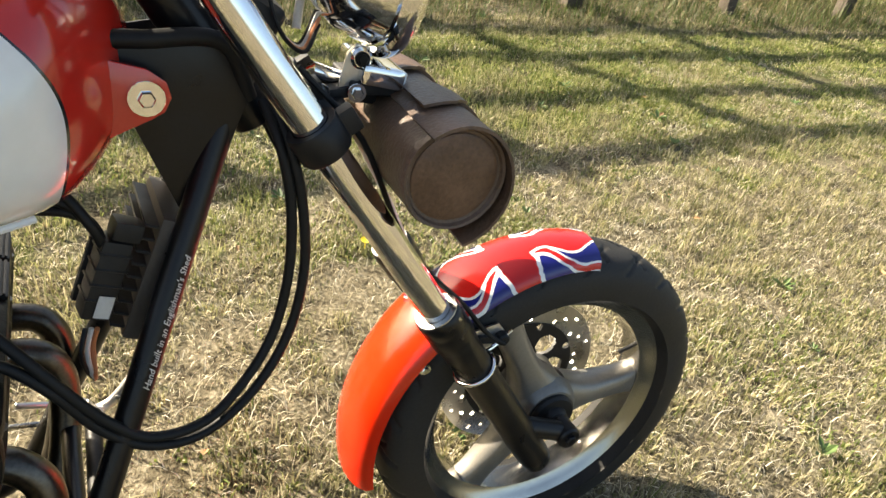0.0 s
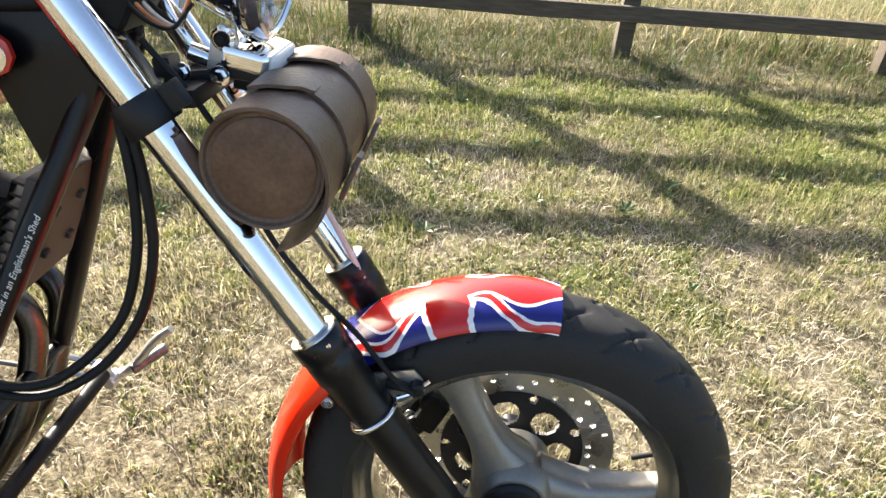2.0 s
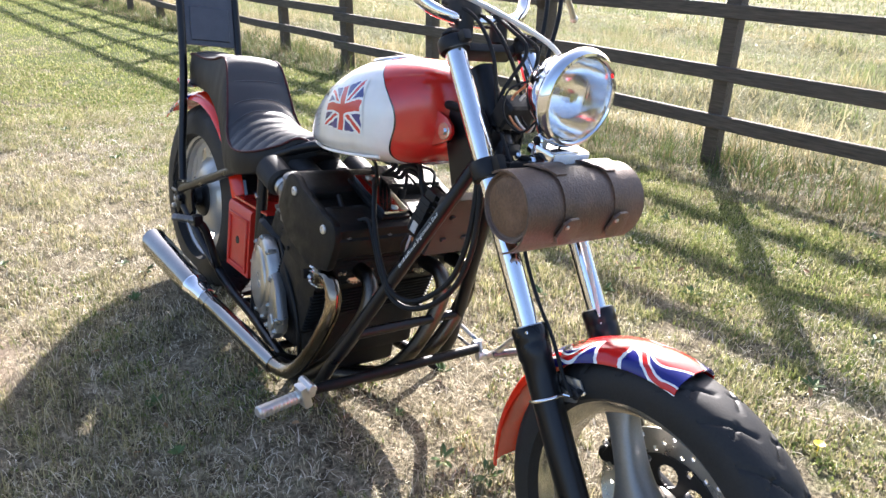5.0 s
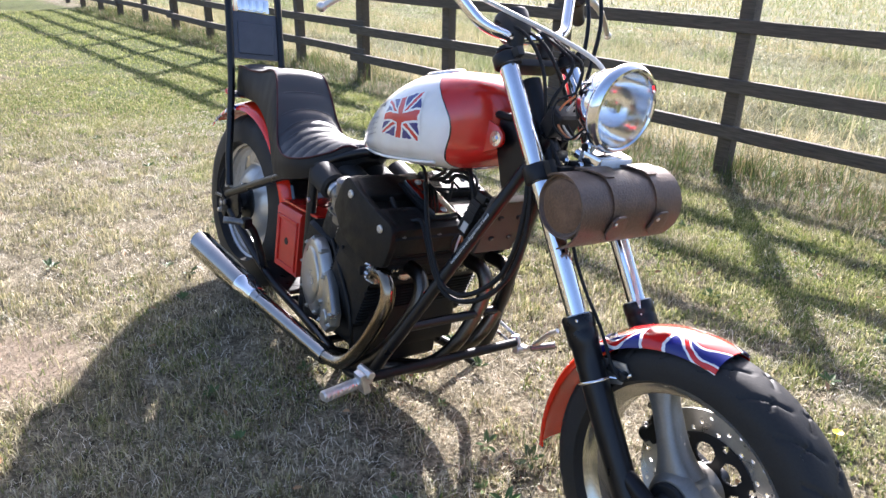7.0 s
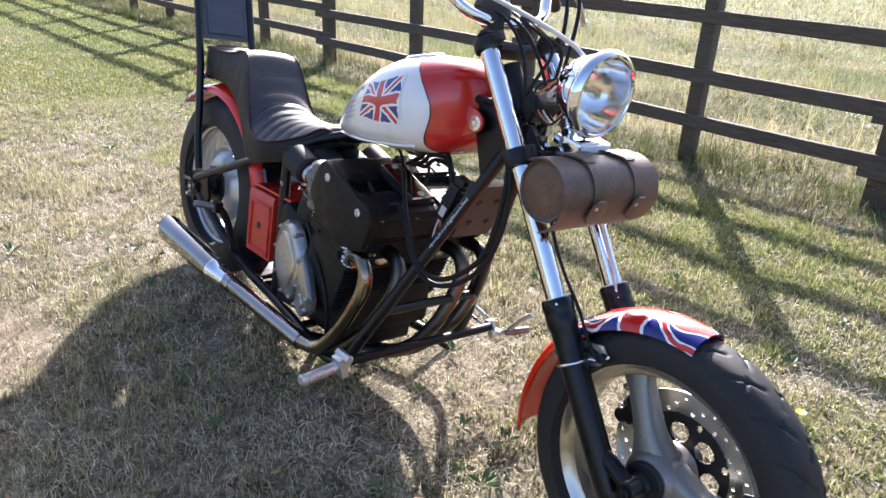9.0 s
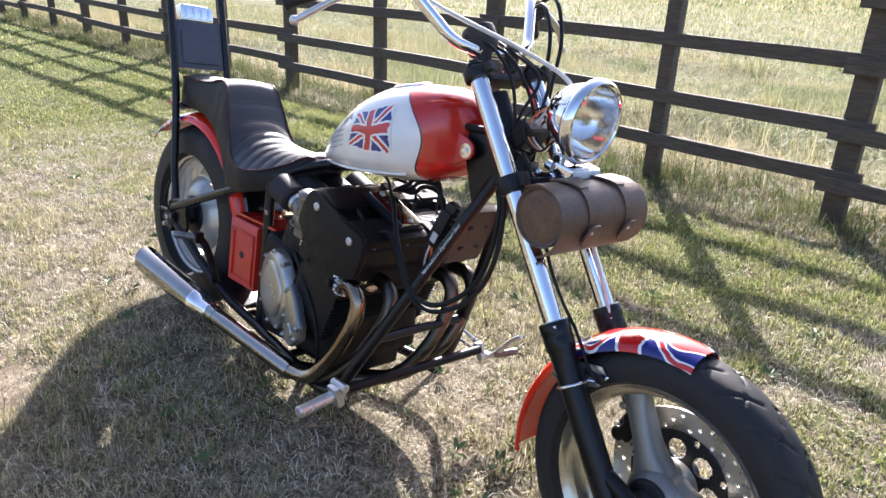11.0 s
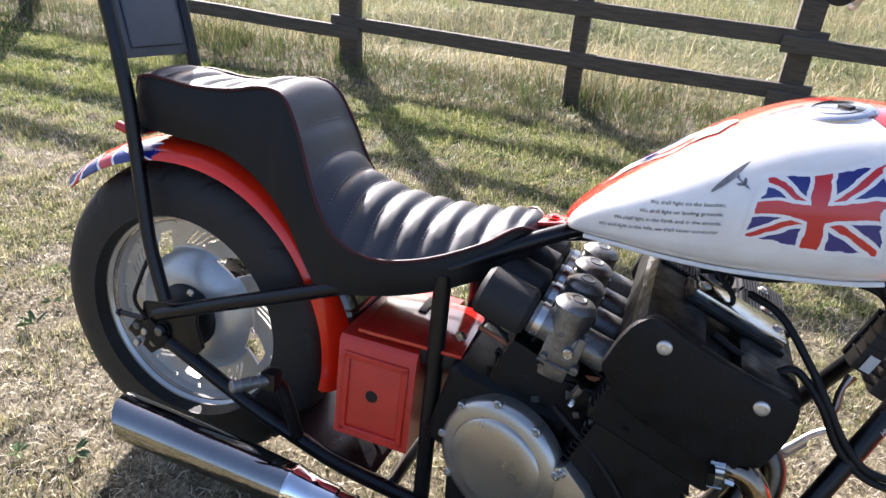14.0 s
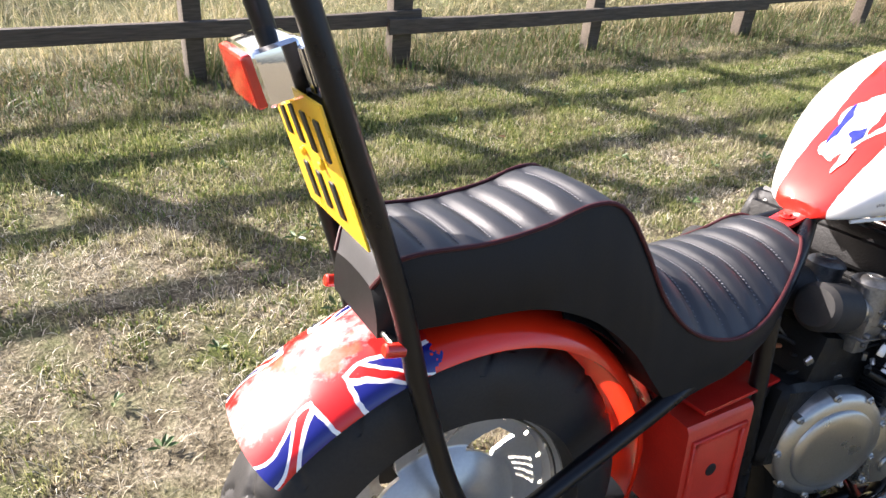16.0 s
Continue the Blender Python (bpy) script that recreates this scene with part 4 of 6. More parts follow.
    for i in range(-6, 7):
        block((0.003, 0.0034, 0.016), pose(p.x + 0.0285, p.y + i * 0.0062, p.z - 0.001, 0, 10, 0), 0.001, 1, front)
    part("lens", front, clear_lens, marker, "ribbed clear lens", True)


def build_bars():
    pts = [(0.135, -0.02, 1.030), (0.135, -0.075, 1.035), (0.115, -0.125, 1.050), (0.055, -0.185, 1.130), (0.022, -0.215, 1.165), (0.0, -0.25, 1.170), (-0.025, -0.285, 1.150), (-0.115, -0.400, 1.085)]
    left = [(x, -y, z) for x, y, z in pts]
    bars = part("handlebar", sweep(bmesh.new(), rounded_line(pts[::-1] + left, 0.035), 0.0128, 16), chrome, bike, "high chrome handlebars", True)
    for s, ps in ((-1, pts), (1, left)):
        a, b = Vector(ps[-1]), Vector(ps[-2])
        d = (b - a).normalized()
        part("grip", lathe([(0, -0.002), (0.019, -0.002), (0.0195, 0.004), (0.0165, 0.012), (0.0168, 0.105), (0.020, 0.112), (0.020, 0.118), (0.0128, 0.118)], 20, along(a, b)), rubber, bars, steer=True)
        g = bmesh.new()
        c = a + d * 0.145
        block((0.036, 0.040, 0.042), along(c, b), 0.008, 2, g)
        part("switch_housing", g, black_plastic, bars, steer=True)
        root = a + d * 0.15 + Vector((0.045, 0, -0.01))
        tip = Vector((-0.025, s * 0.43, 1.052))
        mid = (root + tip) / 2 + Vector((0.012, 0, 0.006))
        lev = bmesh.new()
        sweep(lev, smooth_path([root, root * 0.65 + mid * 0.35 + Vector((0.006, 0, 0)), mid, tip], 5), [0.010] * 4 + [0.0085] * 6 + [0.007] * 6, 12)
        bmesh.ops.create_uvsphere(lev, u_segments=14, v_segments=10, radius=0.0105, matrix=Matrix.Translation(tip))
        part("brake_lever" if s < 0 else "clutch_lever", lev, alloy, bars, "cast alloy lever with a ball end", True)
        part("lever_perch", block((0.05, 0.034, 0.03), along(c + Vector((0.022, 0, -0.004)), b), 0.007), black_plastic, bars, steer=True)
    for s in (-1, 1):
        part("riser", rod((0.140, s * 0.045, 0.99), (0.135, s * 0.045, 1.050), 0.019, 20, 0.004), black_plastic, bars, steer=True)
    sp = Vector((0.108, -0.035, 1.062))
    dial = part("speedometer", lathe([(0, -0.046), (0.026, -0.046), (0.034, -0.036), (0.038, -0.020), (0.039, 0.012), (0.036, 0.018), (0.034, 0.016), (0.033, 0.012), (0, 0.012)], 32, along(sp, sp + Vector((-0.55, 0, 0.83)))), black_plastic, bike, "small black round speedometer", True)


build_fork()
build_headlight()
build_bars()


# ---- mudguards ----
def guard_mesh(centre, arc, half, crown, thick=0.003, n=48, across=14):
    """A mudguard along an arc, given as a table of (degrees, radius); with u along and v across."""
    bm = bmesh.new()
    uv = bm.loops.layers.uv.new("UVMap")
    a0, a1 = arc[0][0], arc[-1][0]
    grid = []
    for i in range(n + 1):
        deg = a0 + (a1 - a0) * i / n
        r, hw = curve_at(arc, deg), half(deg)
        row = []
        for j in range(across + 1):
            t = -1 + 2 * j / across
            y = hw * math.sin(t * math.pi / 2 * 0.98) if abs(t) < 0.999 else hw * t
            drop = crown * (1 - math.cos(t * math.pi / 2 * 0.98)) ** 1.0 + (0.0 if abs(t) < 0.9 else 0.004)
            rr = r - drop
            a = radians(deg)
            row.append((Vector((centre.x + rr * math.cos(a), y, centre.z + rr * math.sin(a))), i / n, j / across))
        grid.append(row)
    vs = [[bm.verts.new(p[0]) for p in row] for row in grid]
    for i in range(n):
        for j in range(across):
            f = bm.faces.new((vs[i][j], vs[i][j + 1], vs[i + 1][j + 1], vs[i + 1][j]))
            for loop, (ii, jj) in zip(f.loops, ((i, j), (i, j + 1), (i + 1, j + 1), (i + 1, j))):
                loop[uv].uv = grid[ii][jj][1:]
    bmesh.ops.recalc_face_normals(bm, faces=bm.faces)
    bmesh.ops.solidify(bm, geom=bm.faces[:], thickness=thick)
    return bm


def wavy_flag(n, u, v, crest, bar, sway, waves):
    """A union flag along a mudguard: u runs along it, v across; the stripes stream and curl as if blown."""
    w = n.node("CombineXYZ")
    n.put(w.inputs[0], u), n.put(w.inputs[1], v)
    wob = n.math("MULTIPLY_ADD", n.noise(2.6, 3, w.outputs[0]), 0.36, -0.18)
    x = n.math("MULTIPLY_ADD", u, 2.0, -1.0)
    ay = n.math("ABSOLUTE", n.math("MULTIPLY_ADD", v, 2.0, -1.0))
    curl = n.math("MULTIPLY", n.math("SINE", n.math("MULTIPLY_ADD", x, waves, 0.6)), n.math("MULTIPLY", n.math("MAXIMUM", x, -0.35), sway))
    q = n.math("DIVIDE", n.math("SUBTRACT", n.math("ADD", n.math("ADD", ay, curl), n.math("MULTIPLY", wob, 0.5)), crest), 1.0 - crest)
    ax = n.math("ABSOLUTE", n.math("ADD", x, n.math("MULTIPLY", wob, 0.55)))
    reach = n.math("DIVIDE", n.math("SUBTRACT", ax, bar), 1.0 - bar)
    diag = n.math("SUBTRACT", n.math("MULTIPLY", reach, 1.05), n.math("MULTIPLY_ADD", q, 0.92, 0.02))
    red, white, blue = (0.55, 0.012, 0.010), (0.80, 0.79, 0.77), (0.010, 0.013, 0.15)
    col = n.mix(n.math("LESS_THAN", n.math("ABSOLUTE", diag), 0.21), blue, white)
    col = n.mix(n.math("LESS_THAN", n.math("ABSOLUTE", n.math("SUBTRACT", diag, 0.02)), 0.105), col, red)
    col = n.mix(n.math("MAXIMUM", n.math("LESS_THAN", reach, 0.055), n.math("LESS_THAN", q, 0.085)), col, white)
    return n.mix(n.math("MAXIMUM", n.math("LESS_THAN", reach, 0.0), n.math("LESS_THAN", q, 0.0)), col, red)


def guard_paint(name, a, b, crest, bar, sway, waves, motif=0.0):
    """Orange red paint with a streaming flag over the span a to b, and a pale brushed motif on the crest if asked for."""
    n = Nodes(name)
    u, v, _ = n.split(n.coords("UV"))
    broad = n.noise(9, 3)
    red = n.ramp(broad, (0.3, (0.70, 0.020, 0.004)), (0.7, (0.80, 0.030, 0.006)))
    uu = n.math("DIVIDE", n.math("SUBTRACT", u, a), b - a)
    col = wavy_flag(n, uu, v, crest, bar, sway, waves)
    down = n.math("MULTIPLY", n.math("ABSOLUTE", n.math("SUBTRACT", v, 0.5)), 2.0)
    if motif:
        fur = n.math("ADD", n.noise(34, 6, None, 0.7), n.math("MULTIPLY_ADD", n.noise(9, 3), 0.9, -0.45))
        worn = n.ramp(n.math("ADD", fur, n.math("MULTIPLY_ADD", down, -0.70, 0.16)), (0.44, 0.0), (0.60, motif))
        col = n.mix(worn, col, n.ramp(n.noise(60, 4), (0.35, (0.34, 0.31, 0.30)), (0.6, (0.78, 0.75, 0.72))))
        edge = n.ramp(n.math("ADD", n.noise(12, 4), n.math("MULTIPLY", down, -0.35)), (0.50, 0.0), (0.56, 0.8))
        col = n.mix(n.math("MULTIPLY", edge, n.math("LESS_THAN", down, crest)), col, (0.72, 0.06, 0.015))
    rag = n.math("MULTIPLY_ADD", n.noise(16, 4), 0.34, -0.17)
    inside = n.math("MULTIPLY", n.math("GREATER_THAN", n.math("ADD", uu, rag) if a > 0.5 else uu, 0.0), n.math("LESS_THAN", n.math("ADD", uu, rag) if a < 0.5 else uu, 1.0))
    n.set(Base_Color=n.mix(inside, red, col), Roughness=0.20, Coat_Weight=0.35, Coat_Roughness=0.06, Specular_IOR_Level=0.4)
    return n.bump(n.noise(120, 2), 0.04, 0.0006).mat


front_guard_paint = guard_paint("front_mudguard_paint", -0.02, 0.50, 0.30, 0.16, 0.42, 8.5)
rear_guard_paint = guard_paint("rear_mudguard_paint", 0.73, 1.015, 0.42, 0.15, 0.20, 6.0, 0.42)
front_guard = part("front_mudguard", guard_mesh(GUARD_CENTRE, [(84.5, 0.312), (100, 0.317), (116, 0.322), (130, 0.327), (142, 0.332), (160, 0.339), (176, 0.346), (193, 0.353)], lambda d: 0.053 + 0.016 * min(1, max(0, (d - 86) / 50)), 0.030), front_guard_paint, bike, "bright red front mudguard with painted union flags", True)
for s in (-1, 1):
    stay = part("mudguard_stay", plate([(0.515, 0.430), (0.535, 0.455), (0.600, 0.470), (0.612, 0.455), (0.600, 0.425), (0.555, 0.405)], 0.004, Matrix.Translation((0, s * 0.066, 0)) @ Matrix.Rotation(radians(90), 4, "X"), 0.001), alloy, front_guard, steer=True)
    part("bolt", bolt(bmesh.new(), (0.492, s * 0.0655, 0.405), (0, s, 0), 0.006, 0.005, 0.009), chrome, front_guard, steer=True)
part("rear_mudguard", guard_mesh(REAR_AXLE, [(-11, 0.366), (0, 0.368), (28, 0.373), (50, 0.376), (70, 0.376), (95, 0.370), (115, 0.368), (136, 0.374)], lambda d: 0.080 + 0.018 * min(1, max(0, (d + 11) / 35)), 0.034, n=72), rear_guard_paint, bike, "red rear mudguard with a painted union flag tail")


# ---- tank ----
TANK_TOP = [(-0.383, 0.705), (-0.364, 0.728), (-0.313, 0.778), (-0.254, 0.825), (-0.184, 0.878), (-0.11, 0.918), (-0.05, 0.936), (0.01, 0.941), (0.06, 0.937), (0.10, 0.924), (0.125, 0.905), (0.140, 0.875)]
TANK_LOW = [(-0.383, 0.680), (-0.313, 0.683), (-0.124, 0.690), (0.046, 0.715), (0.09, 0.735), (0.125, 0.770), (0.140, 0.800)]
TANK_HALF = [(-0.383, 0.038), (-0.364, 0.070), (-0.313, 0.106), (-0.241, 0.145), (-0.16, 0.175), (-0.08, 0.186), (0.0, 0.188), (0.040, 0.180), (0.07, 0.158), (0.095, 0.118), (0.115, 0.078), (0.130, 0.045), (0.140, 0.02)]


def tank_point(x, turn, out=0.0):
    """turn: 0 at the top, 90 degrees at the side facing -y, 180 below."""
    top, low, half = curve_at(TANK_TOP, x), curve_at(TANK_LOW, x), curve_at(TANK_HALF, x)
    mid = low + (top - low) * 0.42
    s, c = math.sin(turn), math.cos(turn)
    y = -half * math.copysign(abs(s) ** 0.70, s)
    z = mid + ((top - mid) * c ** 0.80 if c > 0 else -(mid - low) * abs(c) ** 0.60)
    p = Vector((x, y, z))
    if out:
        e = 1e-3
        n = (tank_point(x, turn + e) - tank_point(x, turn - e)).cross(tank_point(x + e, turn) - tank_point(x - e, turn)).normalized()
        if n.dot(p - Vector((x, 0, mid))) < 0:
            n = -n
        p = p + n * out
    return p


def tank_paint():
    n = Nodes("tank_paint")
    x, y, z = n.split(n.coords())
    dz = n.math("SUBTRACT", z, 0.810)
    bow = n.math("MULTIPLY", n.math("MULTIPLY", dz, dz), n.math("MULTIPLY_ADD", dz, 20.0, 4.2))
    seam = n.math("SUBTRACT", 0.078, bow)
    behind = n.math("LESS_THAN", x, seam)
    stripe = n.math("MULTIPLY_ADD", x, 0.08, 0.082)
    side = n.math("GREATER_THAN", n.math("ADD", n.math("ABSOLUTE", y), n.math("MULTIPLY_ADD", n.noise(22, 3), 0.012, -0.006)), stripe)
    broad = n.noise(7, 3)
    red = n.ramp(broad, (0.3, (0.46, 0.018, 0.012)), (0.7, (0.56, 0.026, 0.016)))
    white = n.ramp(n.noise(16, 4), (0.35, (0.72, 0.70, 0.65)), (0.7, (0.80, 0.79, 0.75)))
    line = n.math("LESS_THAN", n.math("ABSOLUTE", n.math("SUBTRACT", x, seam)), 0.0012)
    col = n.mix(n.math("MULTIPLY", behind, side), red, white)
    col = n.mix(line, col, (0.02, 0.02, 0.02))
    n.set(Base_Color=col, Roughness=n.ramp(broad, (0.3, 0.12), (0.7, 0.22)), Coat_Weight=0.6, Coat_Roughness=0.05)
    return n.mat


def tank_side(x, z, out=0.0012, side=-1):
    """The point of the tank's flank at x and height z."""
    lo, hi = radians(20), radians(150)
    for _ in range(26):
        mid = (lo + hi) / 2
        if tank_point(x, mid).z > z:
            lo = mid
        else:
            hi = mid
    p = tank_point(x, lo, out)
    return Vector((p.x, -side * p.y, p.z))


def flag_decal(side, nx=20, nz=12):
    bm = bmesh.new()
    uv = bm.loops.layers.uv.new("UVMap")
    def at(i, j):
        u, v = i / nx, j / nz
        low = Vector((-0.138, 0.764)).lerp(Vector((0.024, 0.772)), u)
        top = Vector((-0.132, 0.846)).lerp(Vector((0.004, 0.893)), u)
        q = low.lerp(top, v)
        return tank_side(q.x, q.y + 0.003 * math.sin(u * 9), 0.0012, side)
    grid = [[bm.verts.new(at(i, j)) for j in range(nz + 1)] for i in range(nx + 1)]
    for i in range(nx):
        for j in range(nz):
            f = bm.faces.new((grid[i][j], grid[i + 1][j], grid[i + 1][j + 1], grid[i][j + 1]))
            for loop, (a, b) in zip(f.loops, ((i, j), (i + 1, j), (i + 1, j + 1), (i, j + 1))):
                loop[uv].uv = (a / nx, b / nz)
    bmesh.ops.recalc_face_normals(bm, faces=bm.faces)
    return bm


VERSE = ("We shall fight on the beaches,", "We shall fight on landing grounds,", "We shall fight in the fields and in the streets,", "We shall fight in the hills, we shall never surrender.")


def build_tank():
    xs = [-0.383, -0.379, -0.372, -0.362, -0.350, -0.337] + [-0.325 + 0.025 * i for i in range(16)] + [0.065, 0.078, 0.09, 0.10, 0.11, 0.118, 0.126, 0.133, 0.140]
    segs = 56
    secs = [[tank_point(x, 2 * math.pi * k / segs) for k in range(segs)] for x in sorted(xs)]
    tank = part("fuel_tank", loft(secs), tank_paint(), bike, "white and red teardrop fuel tank with a painted union flag")
    n = Nodes("flag_decal_paint")
    u, v, _ = n.split(n.coords("UV"))
    col = flag_colour(n, u, v, 0.11, 3.2)
    edge = n.math("MINIMUM", n.math("MINIMUM", u, n.math("SUBTRACT", 1.0, u)), n.math("MINIMUM", v, n.math("SUBTRACT", 1.0, v)))
    ragged = n.math("LESS_THAN", edge, n.math("MULTIPLY_ADD", n.noise(24, 4), 0.20, -0.05))
    n.set(Base_Color=n.mix(ragged, col, WHITE), Roughness=0.25, Coat_Weight=0.5, Coat_Roughness=0.06)
    for s in (-1, 1):
        part("flag_decal", flag_decal(s), n.mat, tank, "painted union flag with ragged brushed edges")
        for i, line in enumerate(VERSE):
            z0 = 0.7985 - i * 0.0125
            part("verse_line", lettering(line, 0.0078, lambda a, b: tank_side(-0.163 + a * (1 if s < 0 else 1), z0 + a * 0.28 + b, 0.0011, s), "RIGHT"), plate_ink, tank, "small black lettering")
        plane = bmesh.new()
        for pts in ([(-0.013, 0), (-0.009, 0.0016), (0.006, 0.0022), (0.012, 0), (0.006, -0.0014), (-0.009, -0.001)], [(-0.002, 0.001), (-0.006, 0.010), (-0.002, 0.010), (0.004, 0.001)], [(-0.002, -0.001), (-0.005, -0.009), (-0.001, -0.009), (0.004, -0.001)], [(-0.011, 0.001), (-0.014, 0.005), (-0.011, 0.005), (-0.008, 0.001)]):
            plane.faces.new([plane.verts.new(tank_side(-0.150 + a * 0.8 + b * 0.5, 0.832 - a * 0.45 + b * 0.5, 0.0011, s)) for a, b in pts])
        trail = bmesh.new()
        low, high = Vector((-0.185, 0.812)), Vector((-0.148, 0.858))
        rows = []
        for k in range(13):
            q, w = low.lerp(high, k / 12), 0.0004 + 0.0030 * math.sin(math.pi * min(1.0, 0.06 + k / 12.5)) ** 0.7
            rows.append([trail.verts.new(tank_side(q.x + o * w * 0.64, q.y - o * w * 0.77, 0.0011, s)) for o in (-1, 1)])
        for (a, b), (c, d) in zip(rows, rows[1:]):
            trail.faces.new((a, b, d, c))
        part("streak_decal", trail, dark_airbrush, tank, "long thin grey painted streak")
        part("aeroplane_decal", plane, dark_airbrush, tank, "small grey painted aeroplane shape")
    spots = ((-0.245, 0.0, 0.100, 0.026, white_paint), (-0.300, -0.010, 0.050, 0.018, white_paint), (-0.200, 0.012, 0.055, 0.020, grey_paint), (-0.262, -0.020, 0.070, 0.006, blue_paint), (-0.240, 0.014, 0.050, 0.006, red_paint), (-0.315, 0.014, 0.040, 0.007, white_paint), (-0.275, 0.004, 0.030, 0.005, blue_paint))
    for i, (x, yy, l, w, paint) in enumerate(spots):
        art = bmesh.new()
        art.faces.new([art.verts.new(tank_point(x + l / 2 * math.cos(a) * (1 + 0.25 * math.sin(3 * a + i)), (yy + w * math.sin(a) * (1 + 0.3 * math.cos(4 * a + i))) / 0.16, 0.001 + i * 0.0003)) for a in steps(0, 2 * math.pi * 27 / 28, 27)])
        part("painted_motif", art, paint, tank, "soft painted motif on the top stripe")
    pts = [tank_point(x, radians(128)) + Vector((0, -0.002, -0.004)) for x in [-0.345 + 0.03 * i for i in range(14)]]
    for s in (-1, 1):
        part("seam_flange", sweep(bmesh.new(), [Vector((p.x, -s * p.y, p.z)) for p in pts], 0.0035, 8), white_paint, tank)
    cap, above = tank_point(-0.055, radians(14)), tank_point(-0.055, radians(14), 1.0)
    lid = along(cap, above)
    filler = part("filler_cap", lathe([(0, 0.002), (0.040, 0.0015), (0.044, 0.000), (0.047, -0.003), (0.047, -0.03), (0, -0.03)], 56, lid), satin_steel, tank, "flush bright filler cap")
    part("groove_ring", lathe([(0.030, 0.0012), (0.0315, 0.0026), (0.033, 0.0012)], 48, lid), plate_ink, filler, "thin dark ring")
    part("keyhole_cover", block((0.022, 0.010, 0.004), lid @ Matrix.Translation((0.006, 0.008, 0.003)), 0.0015, 2), black_plastic, filler)
    for s in (-1, 1):
        lug = plate([(0.055, 0.740), (0.075, 0.850), (0.113, 0.848), (0.150, 0.838), (0.166, 0.826), (0.170, 0.811), (0.163, 0.797), (0.150, 0.790), (0.105, 0.770), (0.085, 0.750)], 0.008, Matrix.Translation((0, s * 0.068, 0)) @ Matrix.Rotation(radians(90), 4, "X"), 0.001)
        br = part("tank_bracket", lug, red_paint, tank, "red mounting lug")
        part("bolt", bolt(bmesh.new(), (0.147, s * 0.0722, 0.811), (0, s, 0), 0.0085, 0.006, 0.0175), chrome, br, "chrome bolt on a wide washer")
    tail = bmesh.new()
    block((0.07, 0.045, 0.008), pose(-0.404, 0, 0.674, 0, -12, 0), 0.003, 2, tail)
    bolt(tail, (-0.406, 0, 0.679), (0, 0, 1), 0.008, 0.006, 0.014)
    part("rear_tank_bracket", tail, red_paint, tank)


build_tank()


# ---- seat ----
SEAT_TOP = [(-1.215, 0.765), (-1.20, 0.800), (-1.17, 0.814), (-1.08, 0.806), (-1.0, 0.812), (-0.93, 0.830), (-0.885, 0.822), (-0.85, 0.780), (-0.82, 0.730), (-0.77, 0.690), (-0.70, 0.668), (-0.62, 0.662), (-0.526, 0.668), (-0.461, 0.680), (-0.430, 0.676), (-0.416, 0.660)]
SEAT_LOW = [(-1.215, 0.70), (-1.10, 0.70), (-1.0, 0.695), (-0.92, 0.662), (-0.85, 0.60), (-0.80, 0.525), (-0.77, 0.490), (-0.70, 0.510), (-0.60, 0.535), (-0.503, 0.572), (-0.440, 0.612), (-0.416, 0.630)]
SEAT_HALF = [(-1.215, 0.055), (-1.19, 0.075), (-1.08, 0.082), (-0.95, 0.082), (-0.88, 0.088), (-0.82, 0.105), (-0.74, 0.135), (-0.66, 0.145), (-0.58, 0.128), (-0.482, 0.085), (-0.440, 0.052), (-0.416, 0.02)]
SEAT_BASE = [(-1.215, 0.070), (-1.05, 0.090), (-0.90, 0.105), (-0.78, 0.125), (-0.66, 0.140), (-0.58, 0.125), (-0.482, 0.085), (-0.440, 0.052), (-0.416, 0.022)]
SEAT_EDGE = [(-1.215, 0.760), (-1.19, 0.798), (-1.07, 0.798), (-0.99, 0.805), (-0.92, 0.820), (-0.875, 0.808), (-0.84, 0.752), (-0.80, 0.665), (-0.755, 0.612), (-0.68, 0.588), (-0.59, 0.600), (-0.498, 0.638), (-0.450, 0.668), (-0.416, 0.655)]
RIBS = [-1.15, -1.105, -1.06, -1.015, -0.97, -0.925, -0.845, -0.812, -0.775, -0.735, -0.69, -0.645, -0.60, -0.553, -0.505, -0.458]


def seat_section(x):
    top, low, half, base, edge = (curve_at(t, x) for t in (SEAT_TOP, SEAT_LOW, SEAT_HALF, SEAT_BASE, SEAT_EDGE))
    near = min(abs(x - r) for r in RIBS)
    dent = 0.009 * math.exp(-(near / 0.009) ** 2)
    pts = []
    k = 9
    for i in range(k + 1):
        t = -1 + 2 * i / k
        lift = 1 - abs(t) ** 2.6
        pts.append(Vector((x, half * t, edge + (top - edge) * lift - dent * (1 - abs(t) ** 6))))
    for t in (0.15, 0.5, 0.85, 1.0):
        pts.append(Vector((x, half + (base - half) * t + 0.006 * math.sin(t * math.pi), edge + (low - edge) * t)))
    for t in (1.0, 0.85, 0.5, 0.15):
        pts.append(Vector((x, -(half + (base - half) * t + 0.006 * math.sin(t * math.pi)), edge + (low - edge) * t)))
    return pts


